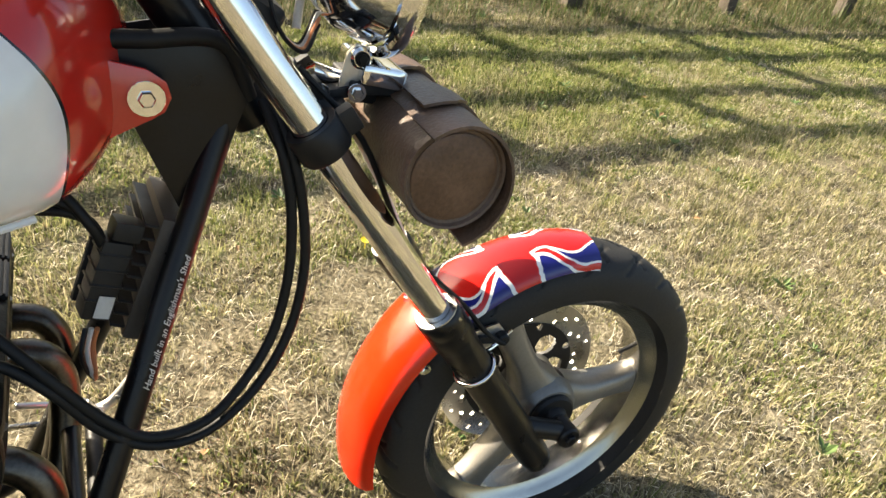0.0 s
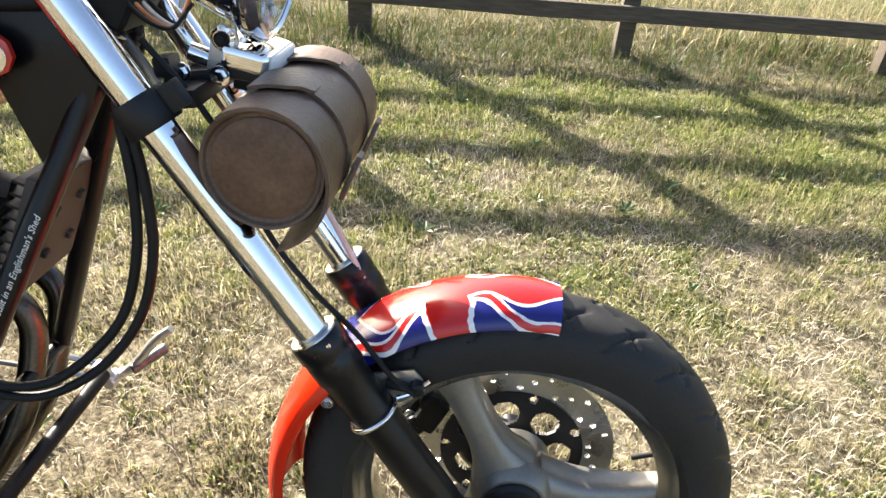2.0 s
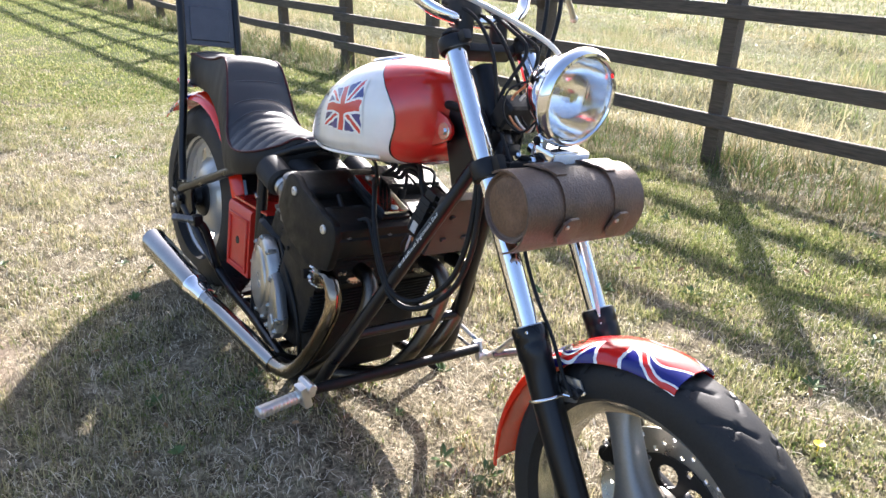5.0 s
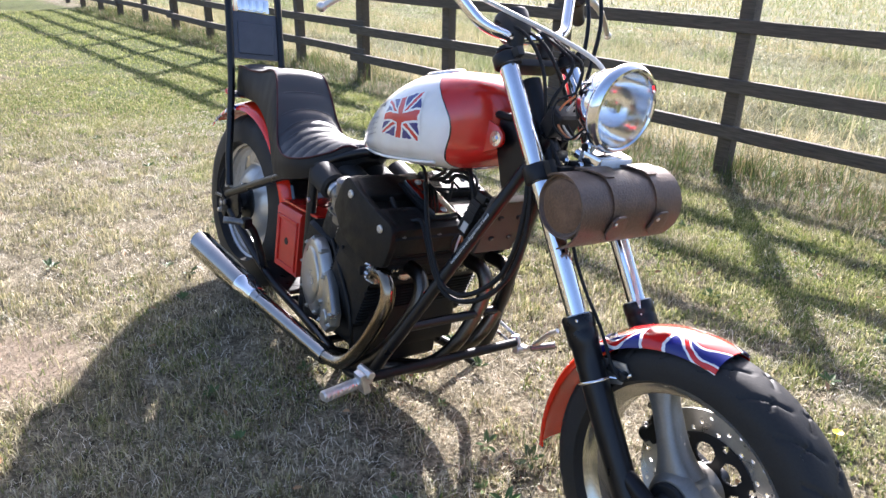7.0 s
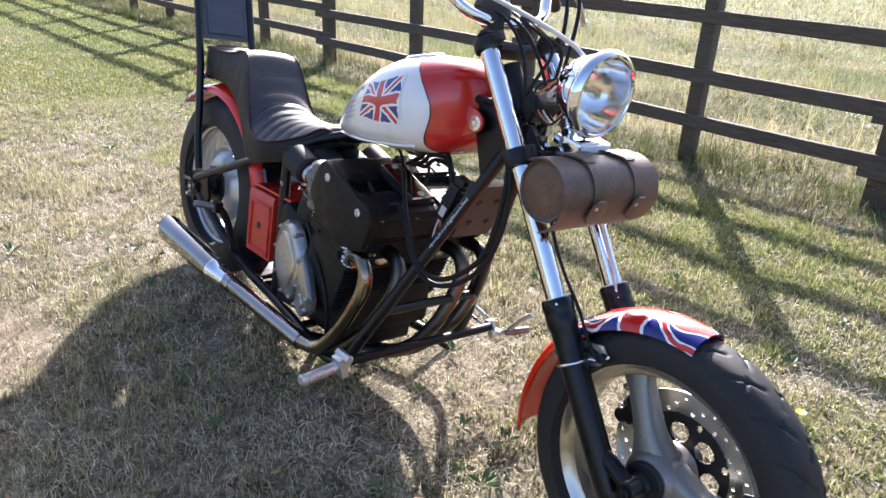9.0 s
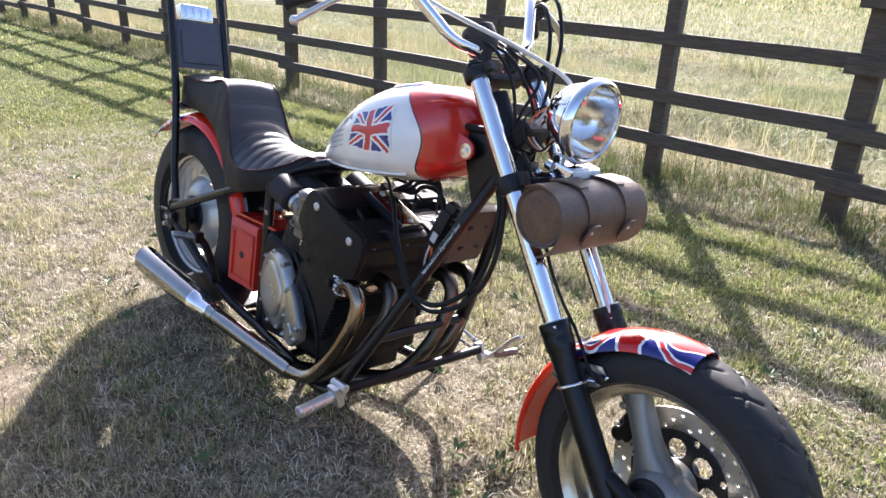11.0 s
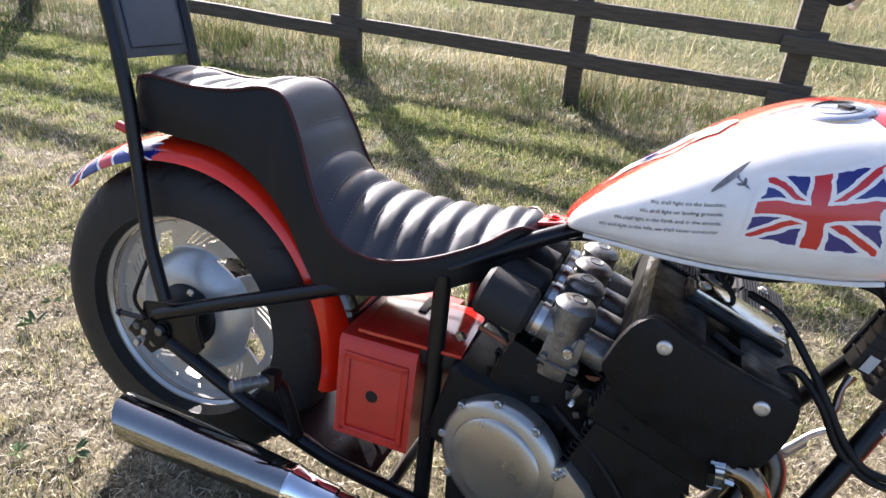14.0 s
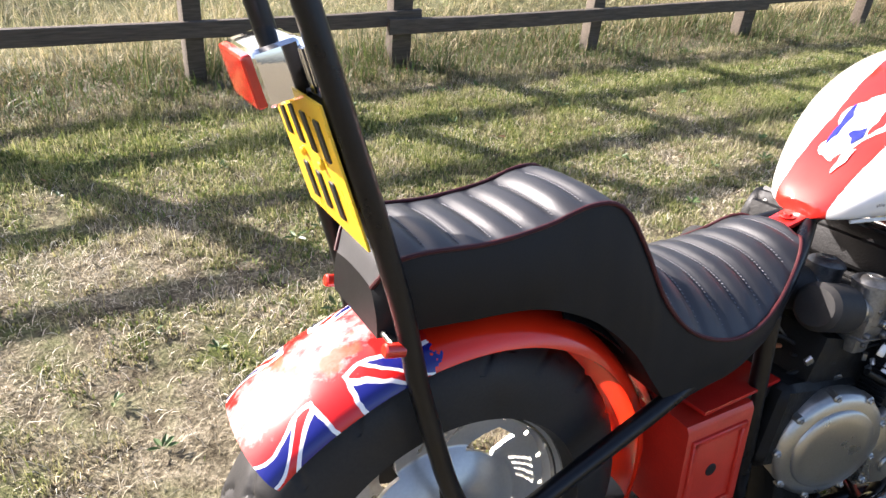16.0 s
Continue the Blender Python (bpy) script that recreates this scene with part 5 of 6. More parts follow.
def build_seat():
    xs, x = [], -1.215
    while x < -0.416:
        xs.append(x)
        x += 0.004
    xs.append(-0.416)
    cover = [seat_section(x) for x in xs]
    seat = part("seat", loft([q[:10] for q in cover], caps=False, closed=False), seat_vinyl, bike, "black vinyl king and queen seat with stitched ribs")
    skirt = loft([q[9:] + q[:1] for q in cover], caps=False, closed=False)
    for q in (cover[0], cover[-1]):
        skirt.faces.new([skirt.verts.new(v) for v in q])
    for v in skirt.verts:
        v.co.y += (0.004 * noise.noise(v.co * 11) + 0.002 * noise.noise(v.co * 31)) * (1 if v.co.y > 0 else -1) * min(1.0, max(0.0, (curve_at(SEAT_EDGE, v.co.x) - v.co.z) / 0.05))
    part("side_cover", skirt, side_vinyl, seat, "smooth black vinyl side cover")
    for s in (-1, 1):
        pts = [Vector((x, s * (curve_at(SEAT_HALF, x) + 0.002), curve_at(SEAT_EDGE, x) + 0.001)) for x in xs[::3] + [xs[-1]]]
        part("piping", sweep(bmesh.new(), pts, 0.0032, 8), piping_red, seat, "dark red piping")
    pan = guard_mesh(REAR_AXLE, [(14, 0.402), (32, 0.392), (50, 0.390), (64, 0.389)], lambda d: 0.075, 0.010, n=18, across=8)
    part("seat_pan", pan, black_gloss, seat, "glossy black metal seat pan")
    stitch = bmesh.new()
    for r in RIBS:
        top, half, edge = curve_at(SEAT_TOP, r), curve_at(SEAT_HALF, r), curve_at(SEAT_EDGE, r)
        m = int(half * 2 / 0.006)
        for i in range(m):
            t = -0.95 + 1.9 * i / m
            z = edge + (top - edge) * (1 - abs(t) ** 2.6) - 0.0078
            block((0.0012, 0.0038, 0.0012), pose(r, half * t, z + 0.001), 0, 1, stitch)
    part("stitching", stitch, thread, seat, "pale thread")["kind"] = "stuff"


build_seat()


# ---- frame ----
def both_sides(points):
    return [(points, -1), ([(x, -y, z) for x, y, z in points], 1)]


def build_frame():
    frame_root = part("frame", pipe([(0.225, 0, 0.85), (0.05, 0, 0.80), (-0.30, 0, 0.680), (-0.42, 0, 0.655)], 0.019), black_frame, bike, "black painted tubular hardtail frame")
    for pts, s in both_sides([(0.252, -0.024, 0.835), (0.214, -0.037, 0.750), (0.109, -0.110, 0.500), (-0.012, -0.192, 0.215), (-0.050, -0.196, 0.135), (-0.14, -0.190, 0.112), (-0.52, -0.130, 0.120), (-0.72, -0.122, 0.140), (-0.89, -0.122, 0.198), (-1.10, -0.122, 0.292)]):
        part("cradle_tube", pipe(pts, 0.0150, 0.05, 16), black_frame, frame_root)
    for pts, s in both_sides([(-1.13, -0.122, 0.345), (-0.98, -0.122, 0.408), (-0.773, -0.122, 0.493), (-0.556, -0.112, 0.584), (-0.44, -0.060, 0.645), (-0.36, -0.012, 0.675)]):
        part("seat_rail", pipe(pts, 0.0145, 0.04), black_frame, frame_root)
        part("seat_post", rod((-0.553, s * 0.110, 0.580), (-0.540, s * 0.118, 0.130), 0.0155), black_frame, frame_root)
        part("axle_plate", plate([(-1.165, 0.30), (-1.16, 0.365), (-1.11, 0.375), (-1.03, 0.385), (-1.035, 0.350), (-1.02, 0.300), (-1.04, 0.275), (-1.10, 0.280)], 0.010, Matrix.Translation((0, s * 0.122, 0)) @ Matrix.Rotation(radians(90), 4, "X")), black_frame, frame_root)
        part("neck_gusset", plate([(0.10, 0.850), (0.130, 0.790), (0.140, 0.765), (0.180, 0.665), (0.205, 0.700), (0.252, 0.810), (0.225, 0.87)], 0.005, Matrix.Translation((0, s * 0.046, 0)) @ Matrix.Rotation(radians(90), 4, "X"), 0.0008), black_frame, frame_root)
        part("axle_nut", bolt(bmesh.new(), (REAR_AXLE.x, s * 0.130, REAR_AXLE.z), (0, s, 0), 0.013, 0.010, 0.017), engine_black, frame_root)
        stub = rod((-1.155, s * 0.128, 0.330), (-1.222, s * 0.122, 0.322), 0.0055, 12)
        bolt(stub, (-1.222, s * 0.122, 0.322), (-1, 0, -0.1), 0.008, 0.008)
        part("axle_adjuster", stub, black_frame, frame_root)
    for x, z, w in ((-0.33, 0.118, 0.15), (-0.60, 0.135, 0.125), (0.03, 0.315, 0.160)):
        part("cross_tube", rod((x, -w, z), (x, w, z), 0.012), black_frame, frame_root)
    a, b = Vector((0.112, -0.1075, 0.507)), Vector((0.1745, -0.0645, 0.655))
    d = (b - a).normalized()
    out = Vector((0.42, -0.85, 0.0))
    out = (out - d * out.dot(d)).normalized()
    up = d.cross(out)
    def lay(x, y):
        t = y / 0.0172
        return a + d * x - (up * math.sin(t) - out * math.cos(t)) * 0.0172
    part("frame_lettering", lettering("Hand built in an Englishman's Shed", 0.0108, lambda x, y: lay(x + 0.35 * y, y)), white_paint, frame_root, "white script lettering")


def build_sissy_bar():
    pts = [(-1.105, -0.128, 0.385), (-1.146, -0.118, 0.493), (-1.179, -0.104, 0.643), (-1.195, -0.100, 0.746), (-1.224, -0.098, 0.866), (-1.285, -0.095, 1.09), (-1.320, -0.090, 1.22), (-1.340, -0.05, 1.29), (-1.342, 0, 1.30)]
    bar = part("sissy_bar", sweep(bmesh.new(), rounded_line(pts + [(x, -y, z) for x, y, z in pts[::-1]][1:], 0.03), 0.0132, 12), black_frame, bike, "tall black tubular sissy bar")
    lean = math.degrees(math.atan2(0.061, 0.224))
    part("back_plate", block((0.008, 0.172, 0.165), pose(-1.236, 0, 0.905, 0, -lean, 0), 0.003), slate_plate, bar, "flat slate grey back plate")
    part("pad", block((0.009, 0.138, 0.112), pose(-1.229, 0, 0.897, 0, -lean, 0), 0.006, 3), slate_plate, bar)
    grille = bmesh.new()
    block((0.008, 0.120, 0.046), pose(-1.268, 0, 1.010, 0, -lean, 0), 0.003, 2, grille)
    for y in (-0.042, -0.014, 0.014, 0.042):
        block((0.014, 0.016, 0.038), pose(-1.262, y, 1.010, 0, -lean, 0), 0.004, 2, grille)
    part("slotted_bracket", grille, chrome, bar, "ribbed bright light bracket")
    mm = pose(-1.252, -0.002, 0.905, 0, -lean, 0)
    plate_ob = part("number_plate", block((0.003, 0.186, 0.165), mm, 0.001), yellow_plate, bar, "yellow number plate with raised black marks")
    for row in (0.038, -0.038):
        for i in range(4 if row > 0 else 3):
            part("plate_mark", block((0.003, 0.015, 0.046), mm @ Matrix.Translation((-0.0025, (i - 1.5 + (0.5 if row < 0 else 0)) * 0.042, row)), 0.001, 1), plate_ink, plate_ob)
    for y in (-0.03, 0.03):
        part("plate_screw", rod(mm @ Vector((0, y, 0.002)), mm @ Vector((-0.007, y, 0.002)), 0.006, 12, 0.002), yellow_plate, plate_ob)
    part("cross_strap", block((0.034, 0.186, 0.006), pose(-1.196, -0.008, 0.700, 0, 30, 0), 0.002), steel, bar, "flat steel strap")
    for y in (-0.104, 0.088):
        part("red_cap", rod((-1.196, y, 0.700), (-1.222, y, 0.706), 0.009, 14, 0.002), red_lens, bar, "small red plastic cap")
    ml = pose(-1.294, -0.004, 1.008, 0, -14, 0)
    light = part("tail_light", block((0.050, 0.100, 0.058), ml, 0.010, 3), chrome, bar, "chrome tail light with a red lens")
    part("lens", block((0.012, 0.094, 0.053), ml @ Matrix.Translation((-0.028, 0, 0)), 0.005, 3), red_lens, light)
    part("light_bracket", block((0.012, 0.120, 0.040), ml @ Matrix.Translation((0.030, 0, 0)), 0.003), chrome, light)


build_frame()
build_sissy_bar()


# ---- engine ----
HEAD = Matrix.Translation((-0.125, 0, 0.573)) @ Matrix.Rotation(radians(20), 4, "Y")


def build_engine():
    case = bmesh.new()
    block((0.36, 0.31, 0.20), pose(-0.315, 0, 0.250, 0, -4, 0), 0.03, 4, case)
    block((0.22, 0.29, 0.17), pose(-0.420, 0, 0.335, 0, 12, 0), 0.03, 3, case)
    block((0.24, 0.22, 0.07), pose(-0.265, 0, 0.145, 0, 0, 0), 0.025, 3, case)
    eng = part("engine", case, engine_black, bike, "black four-cylinder engine with alloy side covers")
    cyl = bmesh.new()
    block((0.165, 0.374, 0.17), HEAD @ Matrix.Translation((0, 0, -0.245)), 0.012, 2, cyl)
    part("cylinder_block", cyl, engine_black, eng)
    first = part("cooling_fin", block((0.180, 0.372, 0.0034), HEAD @ Matrix.Translation((0, 0, -0.310)), 0.0012, 1), engine_black, eng)
    fwd = HEAD.to_3x3() @ Vector((0, 0, 1))
    part_copies("cooling_fin", first, [Matrix.Translation(fwd * (0.0105 * (i + 1))) for i in range(11)], eng)
    head = bmesh.new()
    block((0.205, 0.394, 0.125), HEAD @ Matrix.Translation((0, 0, -0.110)), 0.014, 3, head)
    block((0.060, 0.390, 0.075), HEAD @ Matrix.Translation((0.075, 0, -0.115)), 0.02, 3, head)
    part("cylinder_head", head, engine_black, eng)
    first = part("cooling_fin", block((0.212, 0.392, 0.0034), HEAD @ Matrix.Translation((0, 0, -0.150)), 0.0012, 1), engine_black, eng)
    part_copies("cooling_fin", first, [Matrix.Translation(fwd * (0.0115 * (i + 1))) for i in range(7)], eng)
    cover = bmesh.new()
    block((0.255, 0.405, 0.060), HEAD @ Matrix.Translation((0, 0, -0.022)), 0.016, 3, cover)
    for x in (-0.073, 0.073):
        block((0.098, 0.400, 0.055), HEAD @ Matrix.Translation((x, 0, 0.002)), 0.024, 4, cover)
    for s in (-1, 1):
        outline = [(0.130 * math.copysign(abs(math.cos(a)) ** 0.5, math.cos(a)), -0.040 + 0.074 * math.copysign(abs(math.sin(a)) ** 0.6, math.sin(a)) - 0.008 * math.cos(4 * a)) for a in steps(0.05, 2 * math.pi - 0.15, 40)]
        plate(outline, 0.022, HEAD @ Matrix.Translation((0, s * 0.199, 0)) @ Matrix.Rotation(radians(90), 4, "X"), 0.007, cover)
    part("valve_cover", cover, engine_black, eng)
    for x, z in ((-0.104, -0.078), (0.100, -0.100), (-0.045, -0.150), (0.100, -0.190)):
        p = HEAD @ Vector((x, -0.202, z))
        part("bolt", bolt(bmesh.new(), p, (0, -1, 0), 0.0052, 0.005), engine_black, eng)
    for x in (-0.074, 0.074):
        for s in (-1, 1):
            p = HEAD @ Vector((x, s * 0.2095, 0.0))
            part("cam_plug", lathe([(0, 0.003), (0.004, 0.003), (0.005, 0.005), (0.0085, 0.005), (0.0105, 0.0035), (0.011, 0), (0, 0)], 28, along(p, p + Vector((0, s, 0)))), alloy, eng, "pale round plug")
        for y in (0.06, 0.15):
            comb = [(-0.042, 0.028)]
            for i in range(14):
                q = -0.041 + i * 0.006
                comb += [(q, 0.036), (q + 0.003, 0.036), (q + 0.003, 0.033), (q + 0.006, 0.033)]
            rib = plate(comb + [(0.043, 0.028)], 0.080, HEAD @ Matrix.Translation((x, y, 0)) @ Matrix.Rotation(radians(90), 4, "X"), 0)
            part("ribbed_pad", rib, black_plastic, eng)
            part("bolt", bolt(bmesh.new(), HEAD @ Vector((x, y, 0.036)), HEAD.to_3x3() @ Vector((0, 0, 1)), 0.007, 0.006, 0.010), alloy, eng)
    box = part("breather_box", block((0.150, 0.070, 0.014), HEAD @ Matrix.Translation((0.016, -0.035, 0.043)), 0.004, 2), satin_steel, eng, "flat silver breather box")
    for x in (-0.045, 0.078):
        part("bolt", bolt(bmesh.new(), HEAD @ Vector((x, -0.035, 0.050)), HEAD.to_3x3() @ Vector((0, 0, 1)), 0.006, 0.005, 0.009), alloy, box)
    part("breather_base", block((0.165, 0.085, 0.012), HEAD @ Matrix.Translation((0.014, -0.035, 0.030)), 0.004, 2), engine_black, eng)
    turn = Matrix.Translation((-0.395, -0.150, 0.30)) @ Matrix.Rotation(radians(-14), 4, "Z")
    m = turn @ Matrix.Rotation(radians(90), 4, "X")
    clutch = part("clutch_cover", lathe([(0, 0.0415), (0.060, 0.041), (0.080, 0.039), (0.083, 0.0365), (0.084, 0.034), (0.100, 0.032), (0.108, 0.027), (0.111, 0.020), (0.113, 0.0), (0, 0)], 72, m), cover_alloy, eng, "round brushed alloy clutch cover")
    for k in range(9):
        a = 2 * math.pi * k / 9 + 0.3
        p, q = m @ Vector((0.108 * math.cos(a), 0.108 * math.sin(a), 0.005)), m @ Vector((0.108 * math.cos(a), 0.108 * math.sin(a), 0.031))
        part("bolt", bolt(rod(p, q, 0.0080, 12, 0.002), q, q - p, 0.0045, 0.004), cover_alloy, clutch)
    edge = [(0.076, 0.030), (0.115, 0.056), (0.152, 0.026), (0.200, -0.038), (0.197, -0.076), (0.150, -0.114), (0.088, -0.110), (0.098, -0.050)]
    side = plate(edge, 0.030, turn @ Matrix.Translation((0, -0.013, 0)) @ Matrix.Rotation(radians(90), 4, "X"), 0.008)
    boss = m @ Vector((0.148, -0.068, 0.026))
    rod(boss, boss + (m.to_3x3() @ Vector((0, 0, 0.008))), 0.022, 24, 0.003, side)
    ign = part("ignition_cover", side, cover_alloy, eng, "irregular alloy ignition cover")
    for x, y in ((0.112, 0.042), (0.190, -0.044), (0.184, -0.078), (0.100, -0.098)):
        p, q = m @ Vector((x, y, 0.02)), m @ Vector((x, y, 0.031))
        part("bolt", bolt(rod(p, q, 0.0075, 12, 0.002), q, q - p, 0.0045, 0.004), cover_alloy, ign)
    part("engine_edge", tube([(-0.33, -0.165, 0.43), (-0.25, -0.185, 0.375), (-0.19, -0.188, 0.30), (-0.165, -0.185, 0.22), (-0.18, -0.17, 0.15)], 0.006, 10), engine_black, eng)
    case_top = block((0.20, 0.27, 0.12), pose(-0.345, 0, 0.420, 0, 20, 0), 0.02, 2)
    part("intake_side", case_top, engine_black, eng)
    for i in range(4):
        c = Vector((-0.340, -0.132 + i * 0.088, 0.540))
        bm = bmesh.new()
        rod(c + Vector((0.075, 0, -0.02)), c + Vector((-0.055, 0, 0.018)), 0.027, 24, 0.003, bm)
        rod(c + Vector((0, 0, -0.02)), c + Vector((0.011, 0, 0.052)), 0.0315, 28, 0.005, bm)
        block((0.060, 0.056, 0.050), pose(c.x + 0.004, c.y, c.z - 0.022, 0, 10, 0), 0.008, 2, bm)
        block((0.046, 0.040, 0.034), pose(c.x - 0.004, c.y, c.z - 0.058, 0, 10, 0), 0.010, 2, bm)
        block((0.066, 0.062, 0.006), pose(c.x + 0.002, c.y, c.z - 0.044, 0, 10, 0), 0.002, 1, bm)
        block((0.014, 0.018, 0.040), pose(c.x + 0.030, c.y - 0.024, c.z - 0.006, 0, 12, 0), 0.005, 2, bm)
        carb = part("carburettor", bm, carb_metal, eng, "grimy grey carburettor")
        for dx, dz, r, out in ((0.016, -0.014, 0.0085, 0.012), (0.030, -0.040, 0.007, 0.010), (-0.020, -0.030, 0.0055, 0.010), (0.0, 0.012, 0.0048, 0.006), (-0.022, -0.048, 0.0045, 0.006)):
            p = c + Vector((dx, -0.027, dz))
            part("screw", lathe([(0, out - 0.002), (r * 0.45, out - 0.002), (r * 0.5, out), (r * 0.85, out), (r, out - 0.0015), (r, 0), (0, 0)], 14, along(p, p + Vector((0, -1, 0)))), steel if r > 0.008 else carb_metal, carb)
        top = c + Vector((0.011, 0, 0.052))
        part("cap", lathe([(0, 0.0115), (0.0095, 0.0115), (0.0105, 0.0125), (0.0125, 0.0125), (0.0135, 0.011), (0.021, 0.010), (0.028, 0.006), (0.0335, 0.0), (0.0335, -0.005), (0, -0.005)], 32, along(top, top + Vector((0.16, 0, 1)))), carb_metal, carb)
        f = c + Vector((-0.055, 0, 0.018))
        part("air_filter", rod(f, f + Vector((-0.085, 0, 0.026)), 0.041, 28, 0.008), rubber, eng, "black pod air filter")
        part("hose_clip", lathe([(0.0275, -0.006), (0.0295, -0.006), (0.0295, 0.006), (0.0275, 0.006)], 24, along(c + Vector((-0.04, 0, 0.0135)), f), closed=True), steel, carb)
    for x, z, tilt in ((-0.300, 0.466, 20), (-0.272, 0.452, -15), (-0.268, 0.420, 35), (-0.238, 0.470, 60)):
        part("linkage_clip", block((0.010, 0.012, 0.024), pose(x, -0.166, z, 12, tilt, 20), 0.003, 2), steel, eng, "small bright steel clip")
    for x in (-0.118, 0.118):
        for y in (-0.17, -0.06, 0.06, 0.17):
            q = HEAD @ Vector((x, y, 0.006))
            part("cover_bolt", bolt(bmesh.new(), q, HEAD.to_3x3() @ Vector((0, 0, 1)), 0.0055, 0.005, 0.008), carb_metal, eng)
    rnd = random.Random(17)
    for k in range(11):
        a = Vector((rnd.uniform(-0.50, -0.40), rnd.uniform(-0.135, -0.02), rnd.uniform(0.44, 0.52)))
        b = Vector((rnd.uniform(-0.36, -0.24), rnd.uniform(-0.165, -0.06), rnd.uniform(0.40, 0.50)))
        mid = (a + b) / 2 + Vector((0, rnd.uniform(-0.03, 0.01), rnd.uniform(-0.05, 0.03)))
        part("loose_wire", tube([a, a.lerp(mid, 0.5) + Vector((0, 0, rnd.uniform(-0.02, 0.02))), mid, b], rnd.uniform(0.0022, 0.0045), 8), hose_rubber if k % 4 else copper_wire if k == 4 else carb_metal, eng)
    for k in range(9):
        p = (rnd.uniform(-0.50, -0.24), rnd.uniform(-0.168, -0.12), rnd.uniform(0.41, 0.50))
        part("linkage_clip", block((rnd.uniform(0.006, 0.016), 0.008, rnd.uniform(0.008, 0.022)), pose(*p, rnd.uniform(-30, 30), rnd.uniform(-60, 60), rnd.uniform(-40, 40)), 0.003, 2), steel if k % 2 else carb_metal, eng)
    part("fuel_rail", rod((-0.318, -0.15, 0.515), (-0.318, 0.15, 0.515), 0.006, 10), carb_metal, eng)
    for k in range(3):
        part("vent_hose", tube([(-0.33 + 0.01 * k, -0.10 + 0.07 * k, 0.47), (-0.36, -0.125 + 0.06 * k, 0.44), (-0.40 - 0.01 * k, -0.13 + 0.05 * k, 0.45), (-0.46, -0.10 + 0.05 * k, 0.425), (-0.50, -0.06, 0.38)], 0.0045, 8), hose_rubber, eng)


def build_exhaust():
    ys = (-0.186, -0.098, 0.098, 0.186)
    outer = [(-0.078, -0.186, 0.430), (-0.042, -0.188, 0.424), (-0.020, -0.190, 0.388), (-0.034, -0.193, 0.320), (-0.098, -0.198, 0.205), (-0.172, -0.205, 0.132), (-0.28, -0.212, 0.118)]
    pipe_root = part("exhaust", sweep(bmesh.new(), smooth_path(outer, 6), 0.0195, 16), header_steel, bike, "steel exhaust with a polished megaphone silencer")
    others = ([(-0.060, -0.098, 0.436), (-0.018, -0.100, 0.428), (0.008, -0.108, 0.390), (-0.002, -0.124, 0.320), (-0.06, -0.154, 0.205), (-0.14, -0.180, 0.135), (-0.24, -0.200, 0.120)],
              [(-0.060, 0.098, 0.436), (0.01, 0.098, 0.426), (0.03, 0.094, 0.36), (0.0, 0.05, 0.22), (-0.08, 0.0, 0.12), (-0.2, -0.12, 0.105), (-0.27, -0.19, 0.115)],
              [(-0.060, 0.186, 0.436), (0.01, 0.184, 0.426), (0.03, 0.174, 0.36), (0.0, 0.12, 0.22), (-0.09, 0.05, 0.11), (-0.2, -0.08, 0.100), (-0.27, -0.18, 0.112)])
    # These three pipes take the darker base colour instead of the outer pipe's.
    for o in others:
        part("header_pipe", sweep(bmesh.new(), smooth_path(o, 6), 0.0195, 14), darkened_header_steel, pipe_root)
    a, b = Vector((-0.24, -0.208, 0.118)), Vector((-0.66, -0.214, 0.132))
    part("tail_pipe", rod(a, b, 0.0255, 24), silencer_steel, pipe_root)
    c = Vector((-1.145, -0.212, 0.158))
    h = (c - b).length
    horn = lathe([(0.026, -0.03), (0.028, -0.028), (0.028, 0.03), (0.033, 0.05), (0.040, 0.10), (0.043, 0.2), (0.045, h - 0.004), (0.0455, h), (0.043, h), (0.041, 0.3), (0, 0.3)], 40, along(b, c))
    d = (c - b).normalized()
    for v in horn.verts:
        if (v.co - b).dot(d) > h - 0.01:
            v.co -= d * (c.z + 0.046 - v.co.z) * 0.52
    part("silencer", horn, silencer_steel, pipe_root, "polished steel megaphone silencer with a slash-cut end")
    part("collar", lathe([(0.0285, 0.005), (0.0315, 0.008), (0.0335, 0.048), (0.0400, 0.092), (0.0415, 0.094), (0.0415, 0.100), (0.038, 0.100), (0.030, 0.05), (0.0285, 0.02)], 40, along(b, c), closed=True), chrome, pipe_root, "bright tapered collar")
    for y in ys:
        teeth = []
        for k in range(22):
            a0 = 2 * math.pi * k / 22
            teeth += [(0.0345 * math.cos(a0 + q), 0.0345 * math.sin(a0 + q)) if far else (0.0285 * math.cos(a0 + q), 0.0285 * math.sin(a0 + q)) for q, far in ((0.0, False), (0.05, True), (0.16, True), (0.21, False))]
        flange = plate(teeth, 0.020, Matrix.Translation((-0.084, y, 0.428)) @ Matrix.Rotation(radians(84), 4, "Y"), 0.0012)
        ring = part("exhaust_clamp", flange, steel, pipe_root, "finned steel exhaust clamp")
        for q in (-1, 1):
            part("stud", bolt(bmesh.new(), (-0.074, y + q * 0.038, 0.430), (1, 0, -0.1), 0.006, 0.012), steel, ring)
        part("clamp_ear", block((0.010, 0.094, 0.022), pose(-0.092, y, 0.430, 0, -6, 0), 0.004, 2), engine_black, ring)


build_engine()
build_exhaust()


